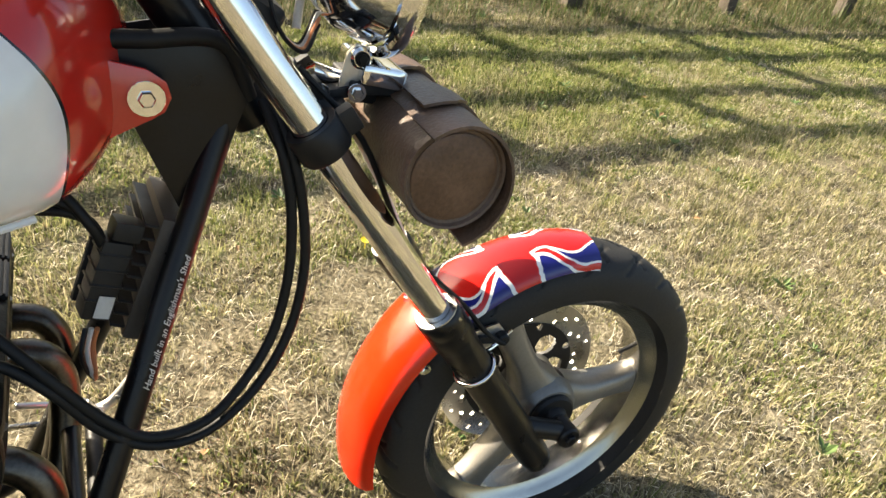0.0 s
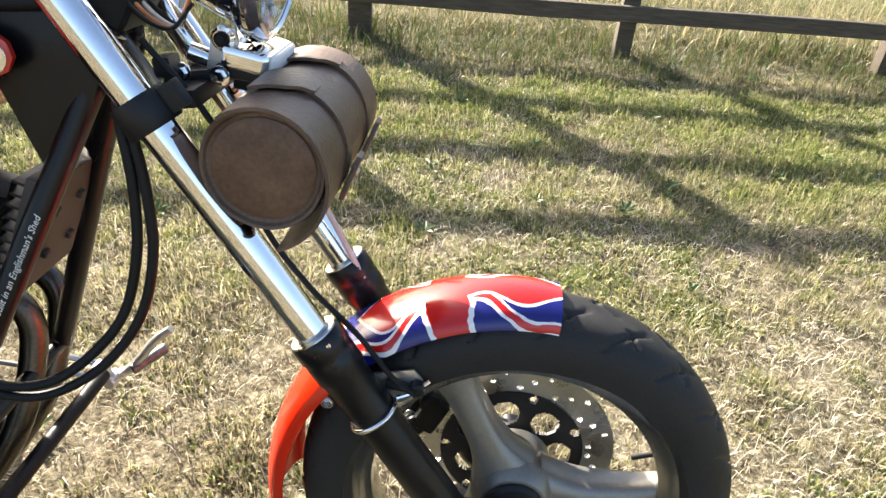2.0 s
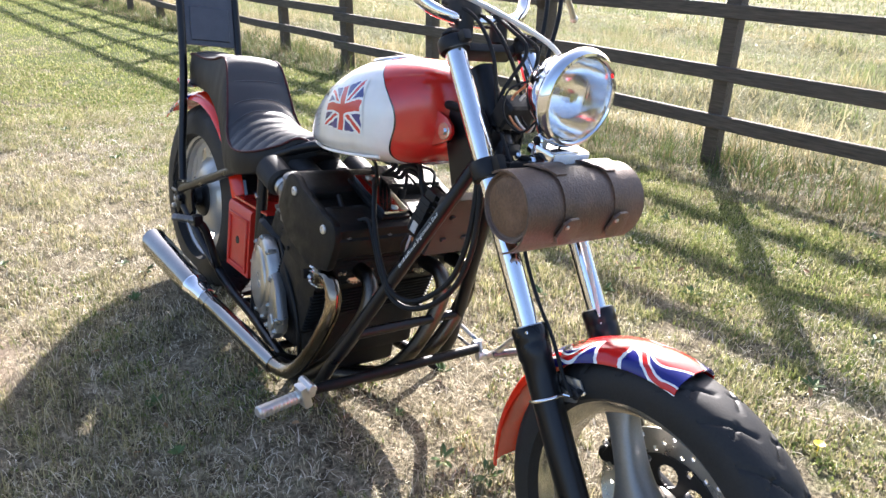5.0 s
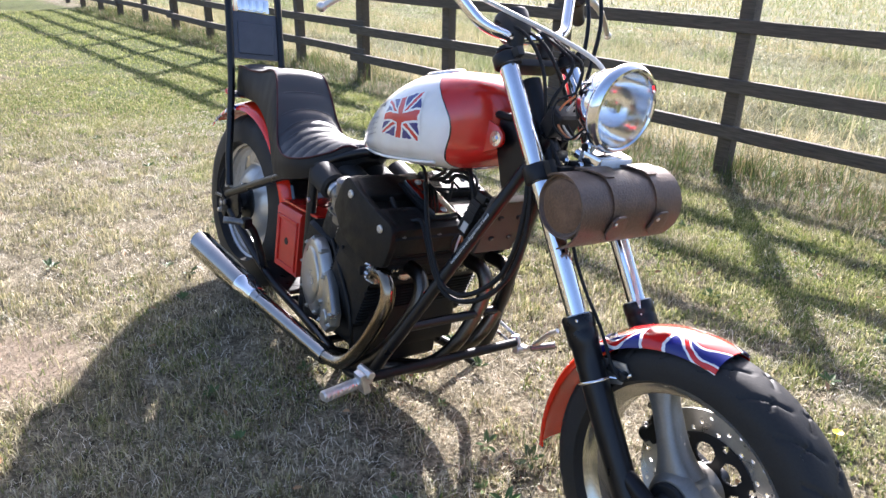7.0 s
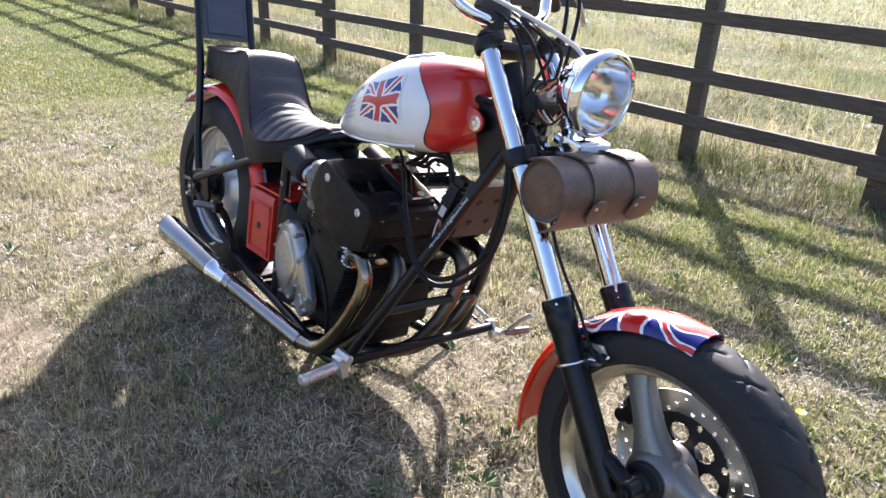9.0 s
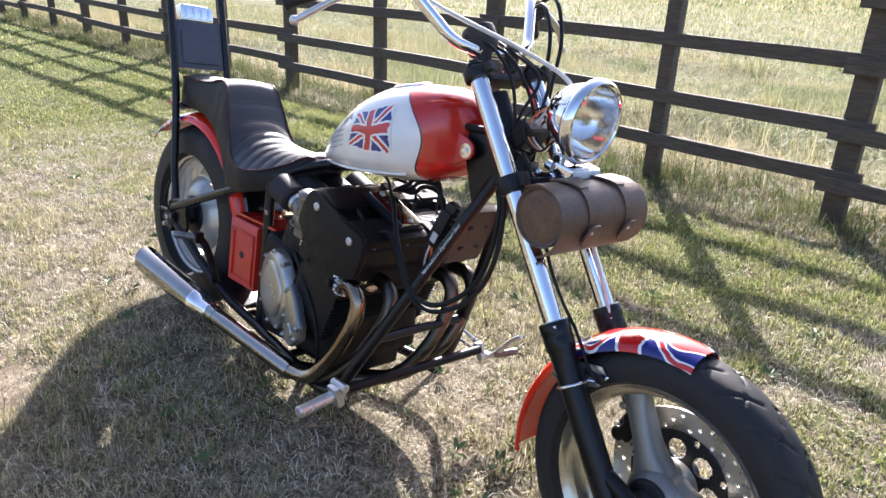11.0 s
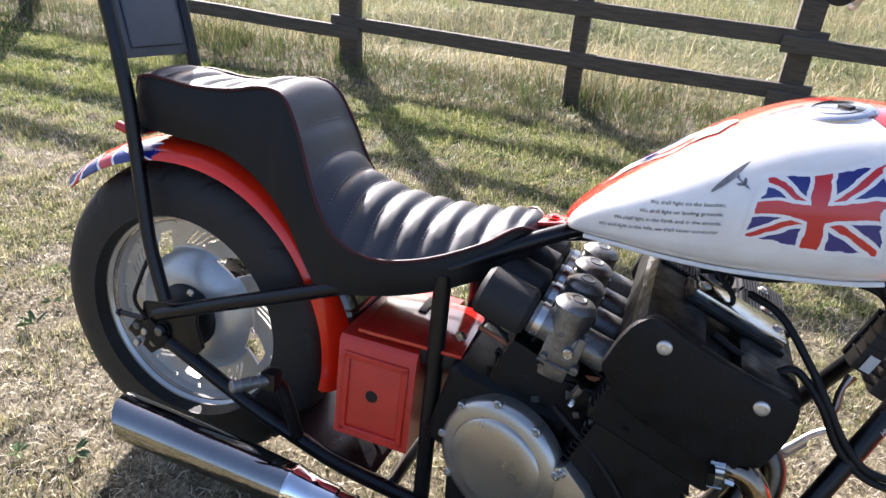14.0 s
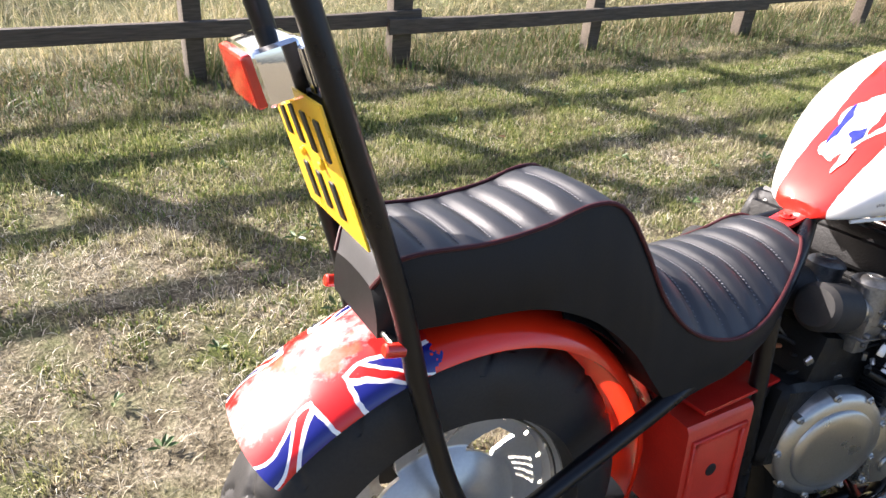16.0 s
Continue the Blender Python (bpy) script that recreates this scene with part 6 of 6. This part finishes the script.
def build_boxes():
    body = loft([[Vector((x, y, z)) for y, z in ((-0.132, 0.222), (-0.132, 0.416), (-0.126, 0.426), (-0.060, 0.430), (0.118, 0.430), (0.130, 0.42), (0.130, 0.222))] for x in (-0.722, -0.718, -0.580, -0.574)])
    box = part("battery_box", body, red_box, bike, "red painted battery box behind the engine")
    frame_ = bmesh.new()
    for x, z, w, h in ((-0.648, 0.392, 0.125, 0.012), (-0.648, 0.238, 0.125, 0.012), (-0.704, 0.315, 0.012, 0.165), (-0.592, 0.315, 0.012, 0.165)):
        block((w, 0.008, h), pose(x, -0.134, z), 0.002, 1, frame_)
    part("side_panel", frame_, red_box, box)
    part("hole_plug", rod((-0.652, -0.131, 0.318), (-0.652, -0.1335, 0.318), 0.012, 20), black_plastic, box)
    part("battery", block((0.070, 0.170, 0.030), pose(-0.545, -0.030, 0.420, 0, 0, 3), 0.004), black_plastic, box)
    part("lid", block((0.190, 0.196, 0.007), pose(-0.600, -0.026, 0.4385, -1, 1, 3), 0.002), red_paint, box, "glossy red lid")
    part("strap", block((0.016, 0.070, 0.006), pose(-0.620, 0.030, 0.4425, -1, 1, 3), 0.002), black_plastic, box)


def build_pegs():
    bar = part("peg_bar", rod((0.040, -0.280, 0.205), (0.056, 0.225, 0.212), 0.0125), engine_black, bike, "black forward foot peg crossbar")
    for s, x in ((-1, 0.062),):
        peg = rod((x, s * 0.315, 0.212), (x + 0.012, s * 0.412, 0.208), 0.0125, 20, 0.003)
        p = part("foot_peg", peg, alloy, bar, "ribbed alloy foot peg")
        ring = part("rib", rod((x + 0.001, s * 0.322, 0.2115), (x + 0.002, s * 0.328, 0.211), 0.0140, 16, 0.001), alloy, p)
        part_copies("rib", ring, [Matrix.Translation((0.0014 * k, s * 0.011 * k, -0.0008 * k)) for k in range(1, 8)], p)
        mount = bmesh.new()
        block((0.034, 0.020, 0.055), pose(x + 0.004, s * 0.300, 0.215, 20, 0, 0), 0.007, 2, mount)
        rod((x - 0.022, s * 0.292, 0.238), (x + 0.028, s * 0.292, 0.238), 0.011, 16, 0.002, mount)
        rod((x - 0.005, s * 0.272, 0.215), (x + 0.002, s * 0.320, 0.212), 0.014, 16, 0.003, mount)
        part("peg_mount", mount, alloy, bar)
    link = plate([(0.034, 0.224), (0.052, 0.228), (0.066, 0.206), (0.072, 0.186), (0.060, 0.178), (0.050, 0.190), (0.044, 0.206), (0.032, 0.212)], 0.010, Matrix.Translation((0, 0.238, 0)) @ Matrix.Rotation(radians(90), 4, "X"), 0.002)
    rod((0.061, 0.226, 0.189), (0.061, 0.262, 0.189), 0.0125, 18, 0.003, link)
    rod((0.043, 0.220, 0.218), (0.043, 0.250, 0.218), 0.010, 18, 0.003, link)
    lever = part("gear_lever", link, alloy, bar, "cast alloy gear lever")
    arm = smooth_path([(0.061, 0.256, 0.190), (0.086, 0.258, 0.202), (0.112, 0.260, 0.232), (0.138, 0.262, 0.266), (0.166, 0.262, 0.290)], 5)
    part("arm", sweep(bmesh.new(), arm, [0.0095 - 0.0028 * i / (len(arm) - 1) for i in range(len(arm))], 12), alloy, lever)
    part("toe_peg", rod((0.094, 0.250, 0.206), (0.140, 0.300, 0.226), 0.0100, 16, 0.003), carb_metal, lever)
    part("link_rod", rod((0.040, 0.244, 0.220), (-0.045, 0.215, 0.262), 0.0055, 10), steel, lever)
    part("gear_rod", rod((0.066, 0.228, 0.200), (-0.10, 0.19, 0.25), 0.0045, 10), steel, bar)


def build_rear_fittings():
    body = block((0.072, 0.040, 0.044), pose(-1.160, -0.108, 0.290, 0, 35, 0), 0.006, 2)
    block((0.058, 0.030, 0.044), pose(-1.128, -0.122, 0.306, 0, 35, 0), 0.008, 2, body)
    block((0.050, 0.034, 0.030), pose(-1.085, -0.112, 0.288, 0, 20, 0), 0.008, 2, body)
    cal = part("rear_caliper", body, engine_black, bike, "grimy black rear brake caliper")
    face = pose(-1.160, -0.108, 0.290, 0, 35, 0)
    for x, z in ((-0.024, 0.004), (0.0, -0.006), (0.024, 0.004)):
        part("bolt", bolt(bmesh.new(), face @ Vector((x, -0.0195, z)), (0, -1, 0), 0.006, 0.004, 0.008), carb_metal, cal)
    for x, z in ((-1.150, 0.306), (-1.170, 0.276)):
        part("bleed_bolt", bolt(bmesh.new(), (x, -0.128, z), (0, -1, 0), 0.0085, 0.012, 0.010), steel, cal)
    part("caliper_bracket", plate([(-1.06, 0.315), (-1.10, 0.365), (-1.19, 0.315), (-1.185, 0.262), (-1.13, 0.250)], 0.008, Matrix.Translation((0, -0.094, 0)) @ Matrix.Rotation(radians(90), 4, "X")), black_frame, cal)
    part("brake_hose", tube([(-1.150, -0.125, 0.325), (-1.172, -0.135, 0.37), (-1.160, -0.130, 0.42), (-1.150, -0.112, 0.48), (-1.165, -0.108, 0.56)], 0.004, 8), hose_rubber, cal)
    tip, root = Vector((-0.866, -0.250, 0.334)), Vector((-0.824, -0.188, 0.330))
    peg = part("rear_peg", rod(root, tip, 0.0115, 18, 0.003), carb_metal, bike, "short alloy rear foot peg")
    for k in range(3):
        p = root.lerp(tip, 0.30 + 0.22 * k)
        part("rib", rod(p, p + (tip - root).normalized() * 0.004, 0.0128, 16, 0.001), carb_metal, peg)
    mount = tube([(-0.800, -0.124, 0.168), (-0.806, -0.140, 0.225), (-0.815, -0.165, 0.300), root], 0.0125, 12)
    block((0.030, 0.028, 0.036), Matrix.Translation(root), 0.006, 2, mount)
    part("peg_mount", mount, black_frame, peg)
    sprocket = part("rear_sprocket", polar_plate(Matrix.Translation((REAR_AXLE.x, 0.105, REAR_AXLE.z)) @ ACROSS, steps(0.04, 0.102, 10), 120, holes_at([(0.07 * math.cos(k * math.pi / 3), 0.07 * math.sin(k * math.pi / 3), 0.014) for k in range(6)]), 0.0, 0.006), steel, bike, "steel rear chain sprocket")
    for a, b in (((-1.105, 0.105, 0.420), (-0.44, 0.105, 0.345)), ((-1.125, 0.105, 0.220), (-0.44, 0.105, 0.272))):
        link = rod(Vector(a), Vector(a).lerp(Vector(b), 0.016), 0.0075, 8, 0.001)
        first = part("chain_link", link, engine_black, sprocket)
        step = (Vector(b) - Vector(a)) / 44
        part_copies("chain_link", first, [Matrix.Translation(step * k) for k in range(1, 44)], sprocket)
    # Added black plate; stands in for the shadowed parts between the lower tubes.
    part("gap_fill_plate", block((0.20, 0.235, 0.006), pose(-0.735, 0, 0.160, 0, 12, 0), 0.002), black_frame, bike, "black plate added to fill the dark gap between the lower frame tubes")


def build_regulator():
    m = pose(0.140, 0.0, 0.605, 0, 21, 0)
    box = part("oil_cooler", block((0.026, 0.125, 0.150), m, 0.005), cooler_brown, bike, "brown painted oil cooler between the frame tubes")
    for i in range(9):
        part("fin", block((0.016, 0.118, 0.0035), m @ Matrix.Translation((-0.020, 0, -0.062 + i * 0.0155)), 0.001, 1), black_plastic, box)
    for y in (-0.030, 0.030):
        for z in (-0.03, 0.03):
            part("tab", block((0.010, 0.014, 0.010), m @ Matrix.Translation((0.015, y, z)), 0.002, 1), cooler_brown, box)
    mm = pose(0.092, -0.052, 0.615, 0, 21, 8)
    reg = part("regulator", block((0.030, 0.032, 0.092), mm, 0.005), black_plastic, bike, "black finned regulator with wire plugs")
    part("plug", block((0.030, 0.028, 0.022), mm @ Matrix.Translation((0.006, -0.002, 0.058)), 0.006), black_plastic, reg)
    for i in range(6):
        part("fin", block((0.036, 0.004, 0.084), mm @ Matrix.Translation((0.0, 0.020 + 0.004 * i, 0)), 0.001, 1) if i < 2 else block((0.034, 0.034, 0.003), mm @ Matrix.Translation((0, 0, -0.040 + 0.018 * (i - 1))), 0.001, 1), black_plastic, reg)
    part("sticker", block((0.016, 0.001, 0.026), mm @ Matrix.Translation((0.004, -0.0182, -0.028)), 0), cream_cable, reg, "small pale sticker")
    for k, c in enumerate((hose_rubber, cream_cable, copper_wire)):
        part("wire", tube([mm @ Vector((-0.005 + 0.006 * k, -0.01, -0.058)), mm @ Vector((-0.004 + 0.008 * k, -0.02 + 0.01 * k, -0.085)), mm @ Vector((0.01 + 0.004 * k, -0.012, -0.110)), mm @ Vector((0.024, -0.004, -0.125))], 0.0028, 8), c, reg)


build_boxes()
build_pegs()
build_rear_fittings()
build_regulator()


def build_hoses():
    for d in (0.0, 1.0):
        pts = [(0.262 + 0.010 * d, -0.050, 0.800), (0.274 + 0.010 * d, -0.080, 0.755), (0.283 + 0.013 * d, -0.087, 0.690), (0.280 + 0.018 * d, -0.090, 0.610), (0.260 + 0.018 * d, -0.096, 0.535 - 0.004 * d), (0.222 + 0.012 * d, -0.110, 0.484 - 0.014 * d), (0.175, -0.126, 0.453 - 0.016 * d), (0.118, -0.132, 0.452 - 0.012 * d), (0.076 - 0.006 * d, -0.131, 0.486 - 0.010 * d), (0.042 - 0.010 * d, -0.130, 0.534), (0.004 - 0.010 * d, -0.118, 0.585), (-0.045 - 0.01 * d, -0.09, 0.636), (-0.09, -0.06, 0.648)]
        if d:
            pts = pts[:-3] + [(-0.012, -0.122, 0.574), (-0.045, -0.136, 0.566), (-0.090, -0.142, 0.584), (-0.13, -0.13, 0.60)]
        part("oil_hose", tube(pts, 0.0060, 12), hose_rubber, bike, "black rubber oil hose")
    for k in range(3):
        o = 0.012 * k
        part("loom_cable", tube([(-0.16, 0.04 - o, 0.640), (-0.07, 0.0 - o, 0.655 + o), (0.0, -0.04 - o, 0.690 + o), (0.055, -0.052, 0.695 + o), (0.086, -0.055 - o * 0.3, 0.680), (0.098, -0.052, 0.640)], 0.0055, 10), hose_rubber, bike, "black cable loom")
    part("frame_cable", tube([(-0.20, -0.03, 0.70), (-0.02, -0.045, 0.72), (0.08, -0.05, 0.845), (0.16, -0.052, 0.862), (0.225, -0.050, 0.858), (0.25, -0.04, 0.80)], 0.009, 10), hose_rubber, bike, "ribbed black cable sleeve")
    part("throttle_cable", tube([(0.01, -0.215, 1.165), (0.07, -0.15, 1.12), (0.14, -0.085, 1.085), (0.225, -0.01, 1.045), (0.30, 0.05, 1.000), (0.33, 0.05, 0.95), (0.315, 0.02, 0.86)], 0.0050, 10), cream_cable, bike, "pale grey cable sleeve", True)
    part("clutch_cable", tube([(0.02, 0.24, 1.150), (0.085, 0.20, 1.15), (0.145, 0.165, 1.08), (0.175, 0.13, 0.97), (0.20, 0.075, 0.85)], 0.005, 10), hose_rubber, bike, "black control cable", True)
    part("brake_line", tube([(0.005, 0.255, 1.155), (0.095, 0.225, 1.17), (0.160, 0.190, 1.08), (0.185, 0.15, 0.97), (0.225, 0.08, 0.83)], 0.005, 10), hose_rubber, bike, "black brake line", True)
    part("brake_hose", tube([(0.375, 0.055, 0.770), (0.420, 0.062, 0.690), (0.465, 0.068, 0.610), (0.505, 0.072, 0.530), (0.560, 0.075, 0.43)], 0.0042, 10), cream_cable, bike, "pale braided brake hose", True)
    part("speedometer_cable", tube([(0.300, -0.055, 0.840), (0.372, -0.065, 0.760), (0.425, -0.070, 0.645), (0.475, -0.072, 0.575), (0.530, -0.075, 0.520), (0.575, -0.080, 0.465), (0.605, -0.085, 0.445)], 0.0036, 8), hose_rubber, bike, "thin black cable", True)
    for k, c in enumerate((hose_rubber, copper_wire, cream_cable, hose_rubber)):
        part("lamp_wire", tube([(0.30, 0.0 + 0.01 * k, 0.94), (0.275, -0.03 + 0.016 * k, 0.915 - 0.01 * k), (0.285, -0.04 + 0.014 * k, 0.87), (0.315, -0.02 + 0.01 * k, 0.845), (0.335, 0.0, 0.87 + 0.008 * k)], 0.0024, 8), c, bike, steer=True)
    for k, (y0, y1) in enumerate(((-0.05, -0.03), (-0.015, 0.035), (0.03, -0.02), (0.055, 0.05))):
        part("control_cable", tube([(0.10 - 0.01 * k, y0 * 1.5, 1.06), (0.165 + 0.012 * k, y0, 1.045 - 0.01 * k), (0.225 + 0.006 * k, y0 + 0.01, 0.985), (0.245, y1, 0.90), (0.255, y1 * 0.8, 0.82), (0.235, y1, 0.77)], 0.0042, 8), hose_rubber, bike, steer=True)
    part("connector_block", block((0.045, 0.075, 0.060), pose(0.262, 0.005, 0.872, 0, 30, 0), 0.014, 3), black_plastic, bike, "taped black wiring connector", True)
    for k in range(1, 4):
        y = -0.135 + 0.09 * k
        p = HEAD @ Vector((0.0, y, 0.02))
        part("plug_lead", tube([p, p + Vector((0.01, 0.004, 0.035)), p + Vector((-0.02, 0.02 - 0.2 * y * 0.3, 0.062)), (-0.16, 0.35 * y, 0.672), (-0.20, 0.3 * y, 0.685)], 0.0042, 8), hose_rubber, bike, "black plug lead")
        part("plug_boot", rod(p + Vector((0, 0, -0.004)), p + Vector((0.004, 0, 0.024)), 0.010, 14, 0.003), rubber, bike)
    mount = bmesh.new()
    block((0.080, 0.022, 0.013), pose(0.346, -0.018, 0.800, 0, -8, 0), 0.004, 2, mount)
    block((0.020, 0.030, 0.022), pose(0.318, -0.040, 0.812, 0, -8, 0), 0.006, 2, mount)
    block((0.030, 0.150, 0.020), pose(0.345, 0.0, 0.786, 0, -8, 0), 0.005, 2, mount)
    lampmount = part("lamp_mount", mount, black_plastic, bike, steer=True)
    for x, z in ((0.330, 0.812), (0.372, 0.812)):
        part("bolt", bolt(bmesh.new(), (x, -0.034, z - 0.008), (0, -1, 0), 0.007, 0.006, 0.011), chrome, lampmount, steer=True)
    part("lamp_bracket", plate([(0.352, 0.800), (0.384, 0.800), (0.390, 0.838), (0.388, 0.852), (0.372, 0.856), (0.362, 0.846)], 0.006, Matrix.Translation((0, -0.022, 0)) @ Matrix.Rotation(radians(90), 4, "X")), alloy, lampmount, steer=True)
    eye = part("pivot", rod((0.376, -0.024, 0.842), (0.376, -0.034, 0.842), 0.0125, 24, 0.003), chrome, lampmount, steer=True)
    part("bolt", bolt(bmesh.new(), (0.376, -0.034, 0.842), (0, -1, 0), 0.0065, 0.005, 0.0085), engine_black, eye, steer=True)
    cal = block((0.044, 0.036, 0.088), pose(0.610, 0.086, 0.300, 0, 26, 0), 0.012, 3)
    block((0.036, 0.030, 0.060), pose(0.622, 0.060, 0.300, 0, 26, 0), 0.010, 3, cal)
    for z in (-0.024, 0.024):
        p = Vector((0.610, 0.068, 0.300)) + Vector((math.sin(radians(26)) * z, 0, math.cos(radians(26)) * z))
        rod(p, p - Vector((0, 0.022, 0)), 0.0165, 20, 0.004, cal)
    caliper = part("brake_caliper", cal, engine_black, bike, "black front brake caliper", True)
    for dx, dz in ((-0.018, 0.040), (0.020, -0.036), (-0.020, -0.010)):
        part("bolt", bolt(bmesh.new(), (0.610 + dx, 0.062, 0.300 + dz), (0, -1, 0), 0.006, 0.006, 0.009), steel, caliper, steer=True)
    part("bleed_nipple", rod((0.592, 0.070, 0.352), (0.588, 0.062, 0.366), 0.004, 10), steel, caliper, steer=True)
    part("side_stand", tube([(-0.20, 0.17, 0.12), (-0.16, 0.25, 0.06), (-0.14, 0.30, 0.030)], 0.010), black_frame, bike, "black steel side stand")


build_hoses()


# ---- the leather tool roll on the fork ----
def build_tool_roll():
    roll = empty_thing("tool_bag", "brown leather tool roll strapped below the headlight", "bag", m=LEANS @ STEER)
    c = Vector((0.450, -0.018, 0.748))
    m = Matrix.Translation(c) @ ACROSS
    R, h = 0.0600, 0.136
    body = lathe([(0, -h + 0.007), (R - 0.012, -h + 0.006), (R - 0.005, -h + 0.004), (R - 0.003, -h), (R, -h - 0.001), (R + 0.002, -h + 0.005), (R + 0.0005, -h + 0.012), (R + 0.001, -0.04), (R - 0.001, 0.03), (R, h - 0.012), (R + 0.002, h - 0.005), (R, h + 0.001), (R - 0.003, h), (R - 0.005, h - 0.004), (0, h - 0.006)], 72, m)
    for v in body.verts:
        v.co += Vector((0, 0, 1)) * 0.0022 * noise.noise(v.co * 18) + Vector((1, 0, 0)) * 0.002 * noise.noise(v.co * 15 + Vector((3, 0, 0)))
    part("body", body, leather, roll)
    flap = []
    for i in range(33):
        a = radians(125 - 205 * i / 32)
        lift = 0.003 + 0.017 * max(0, (i - 15) / 17) ** 1.6
        flap.append([Vector((c.x + (R + d + lift) * math.cos(a), c.y + y, c.z + (R + d + lift) * math.sin(a))) for y, d in ((-h - 0.012, -0.002), (-h - 0.012, 0.0015), (h + 0.006, 0.0015), (h + 0.006, -0.002))])
    cover = loft(flap)
    for v in cover.verts:
        v.co += Vector((0.6, 0, 0.6)) * 0.003 * noise.noise(v.co * 16)
    part("flap", cover, leather, roll)
    for s in (-1, 1):
        disc = lathe([(0, 0.0), (R - 0.014, 0.0006), (R - 0.009, -0.001), (R - 0.009, -0.004), (0, -0.004)], 56, Matrix.Translation(c + Vector((0, s * (h - 0.003), 0))) @ Matrix.Rotation(radians(-90 * s), 4, "X"))
        for v in disc.verts:
            v.co.y += 0.0015 * noise.noise(v.co * 22)
        part("end_disc", disc, end_leather, roll, "scuffed red-brown leather end")
    for s in (-0.055, 0.070):
        strap = []
        for i in range(29):
            a = radians(110 - 205 * i / 28)
            wide = 0.0125 - 0.003 * (i / 28)
            up = 0.015 * max(0, (i - 13) / 15) ** 1.6
            strap.append([Vector((c.x + (R + d + up) * math.cos(a), c.y + s + y, c.z + (R + d + up) * math.sin(a))) for y, d in ((-wide, 0.004), (-wide, 0.0085), (wide, 0.0085), (wide, 0.004))])
        st = part("strap", loft(strap), leather, roll)
        yoke = []
        for i in range(9):
            a = radians(112 - 52 * i / 8)
            wide = 0.033 + 0.003 * math.sin(i / 8 * 6) if i < 6 else 0.033 - 0.020 * ((i - 5) / 3) ** 0.5
            yoke.append([Vector((c.x + (R + d) * math.cos(a), c.y + s + y, c.z + (R + d) * math.sin(a))) for y, d in ((-wide, 0.008), (-wide, 0.0115), (wide, 0.0115), (wide, 0.008))])
        part("yoke", loft(yoke), leather, st)
        a = radians(-22)
        mb = Matrix.Translation((c.x + (R + 0.0105) * math.cos(a), c.y + s, c.z + (R + 0.0105) * math.sin(a))) @ Matrix.Rotation(-a, 4, "Y")
        tab = plate([(-0.020, 0.018), (-0.010, 0.027), (0.010, 0.027), (0.020, 0.018), (0.024, -0.010), (0.012, -0.026), (-0.012, -0.026), (-0.024, -0.010)], 0.006, mb @ Matrix.Translation((0.006, 0, 0)) @ Matrix(((0, 0, 1, 0), (1, 0, 0, 0), (0, 1, 0, 0), (0, 0, 0, 1))), 0.002)
        part("buckle_cover", tab, leather, st)
        part("stud", rod(mb @ Vector((0.007, -0.012, 0.012)), mb @ Vector((0.012, -0.012, 0.012)), 0.0042, 12), steel, st)
    a = radians(-22)
    mb = Matrix.Translation((c.x + (R + 0.006) * math.cos(a), c.y + 0.006, c.z + (R + 0.006) * math.sin(a))) @ Matrix.Rotation(-a, 4, "Y")
    tag = part("maker_tag", block((0.002, 0.024, 0.016), mb, 0.0005), plate_ink, roll, "small dark badge with pale bars")
    for z in (-0.004, 0.0, 0.004):
        part("bar", block((0.001, 0.016, 0.0018), mb @ Matrix.Translation((0.0014, 0, z)), 0), cream_cable, tag)


build_tool_roll()
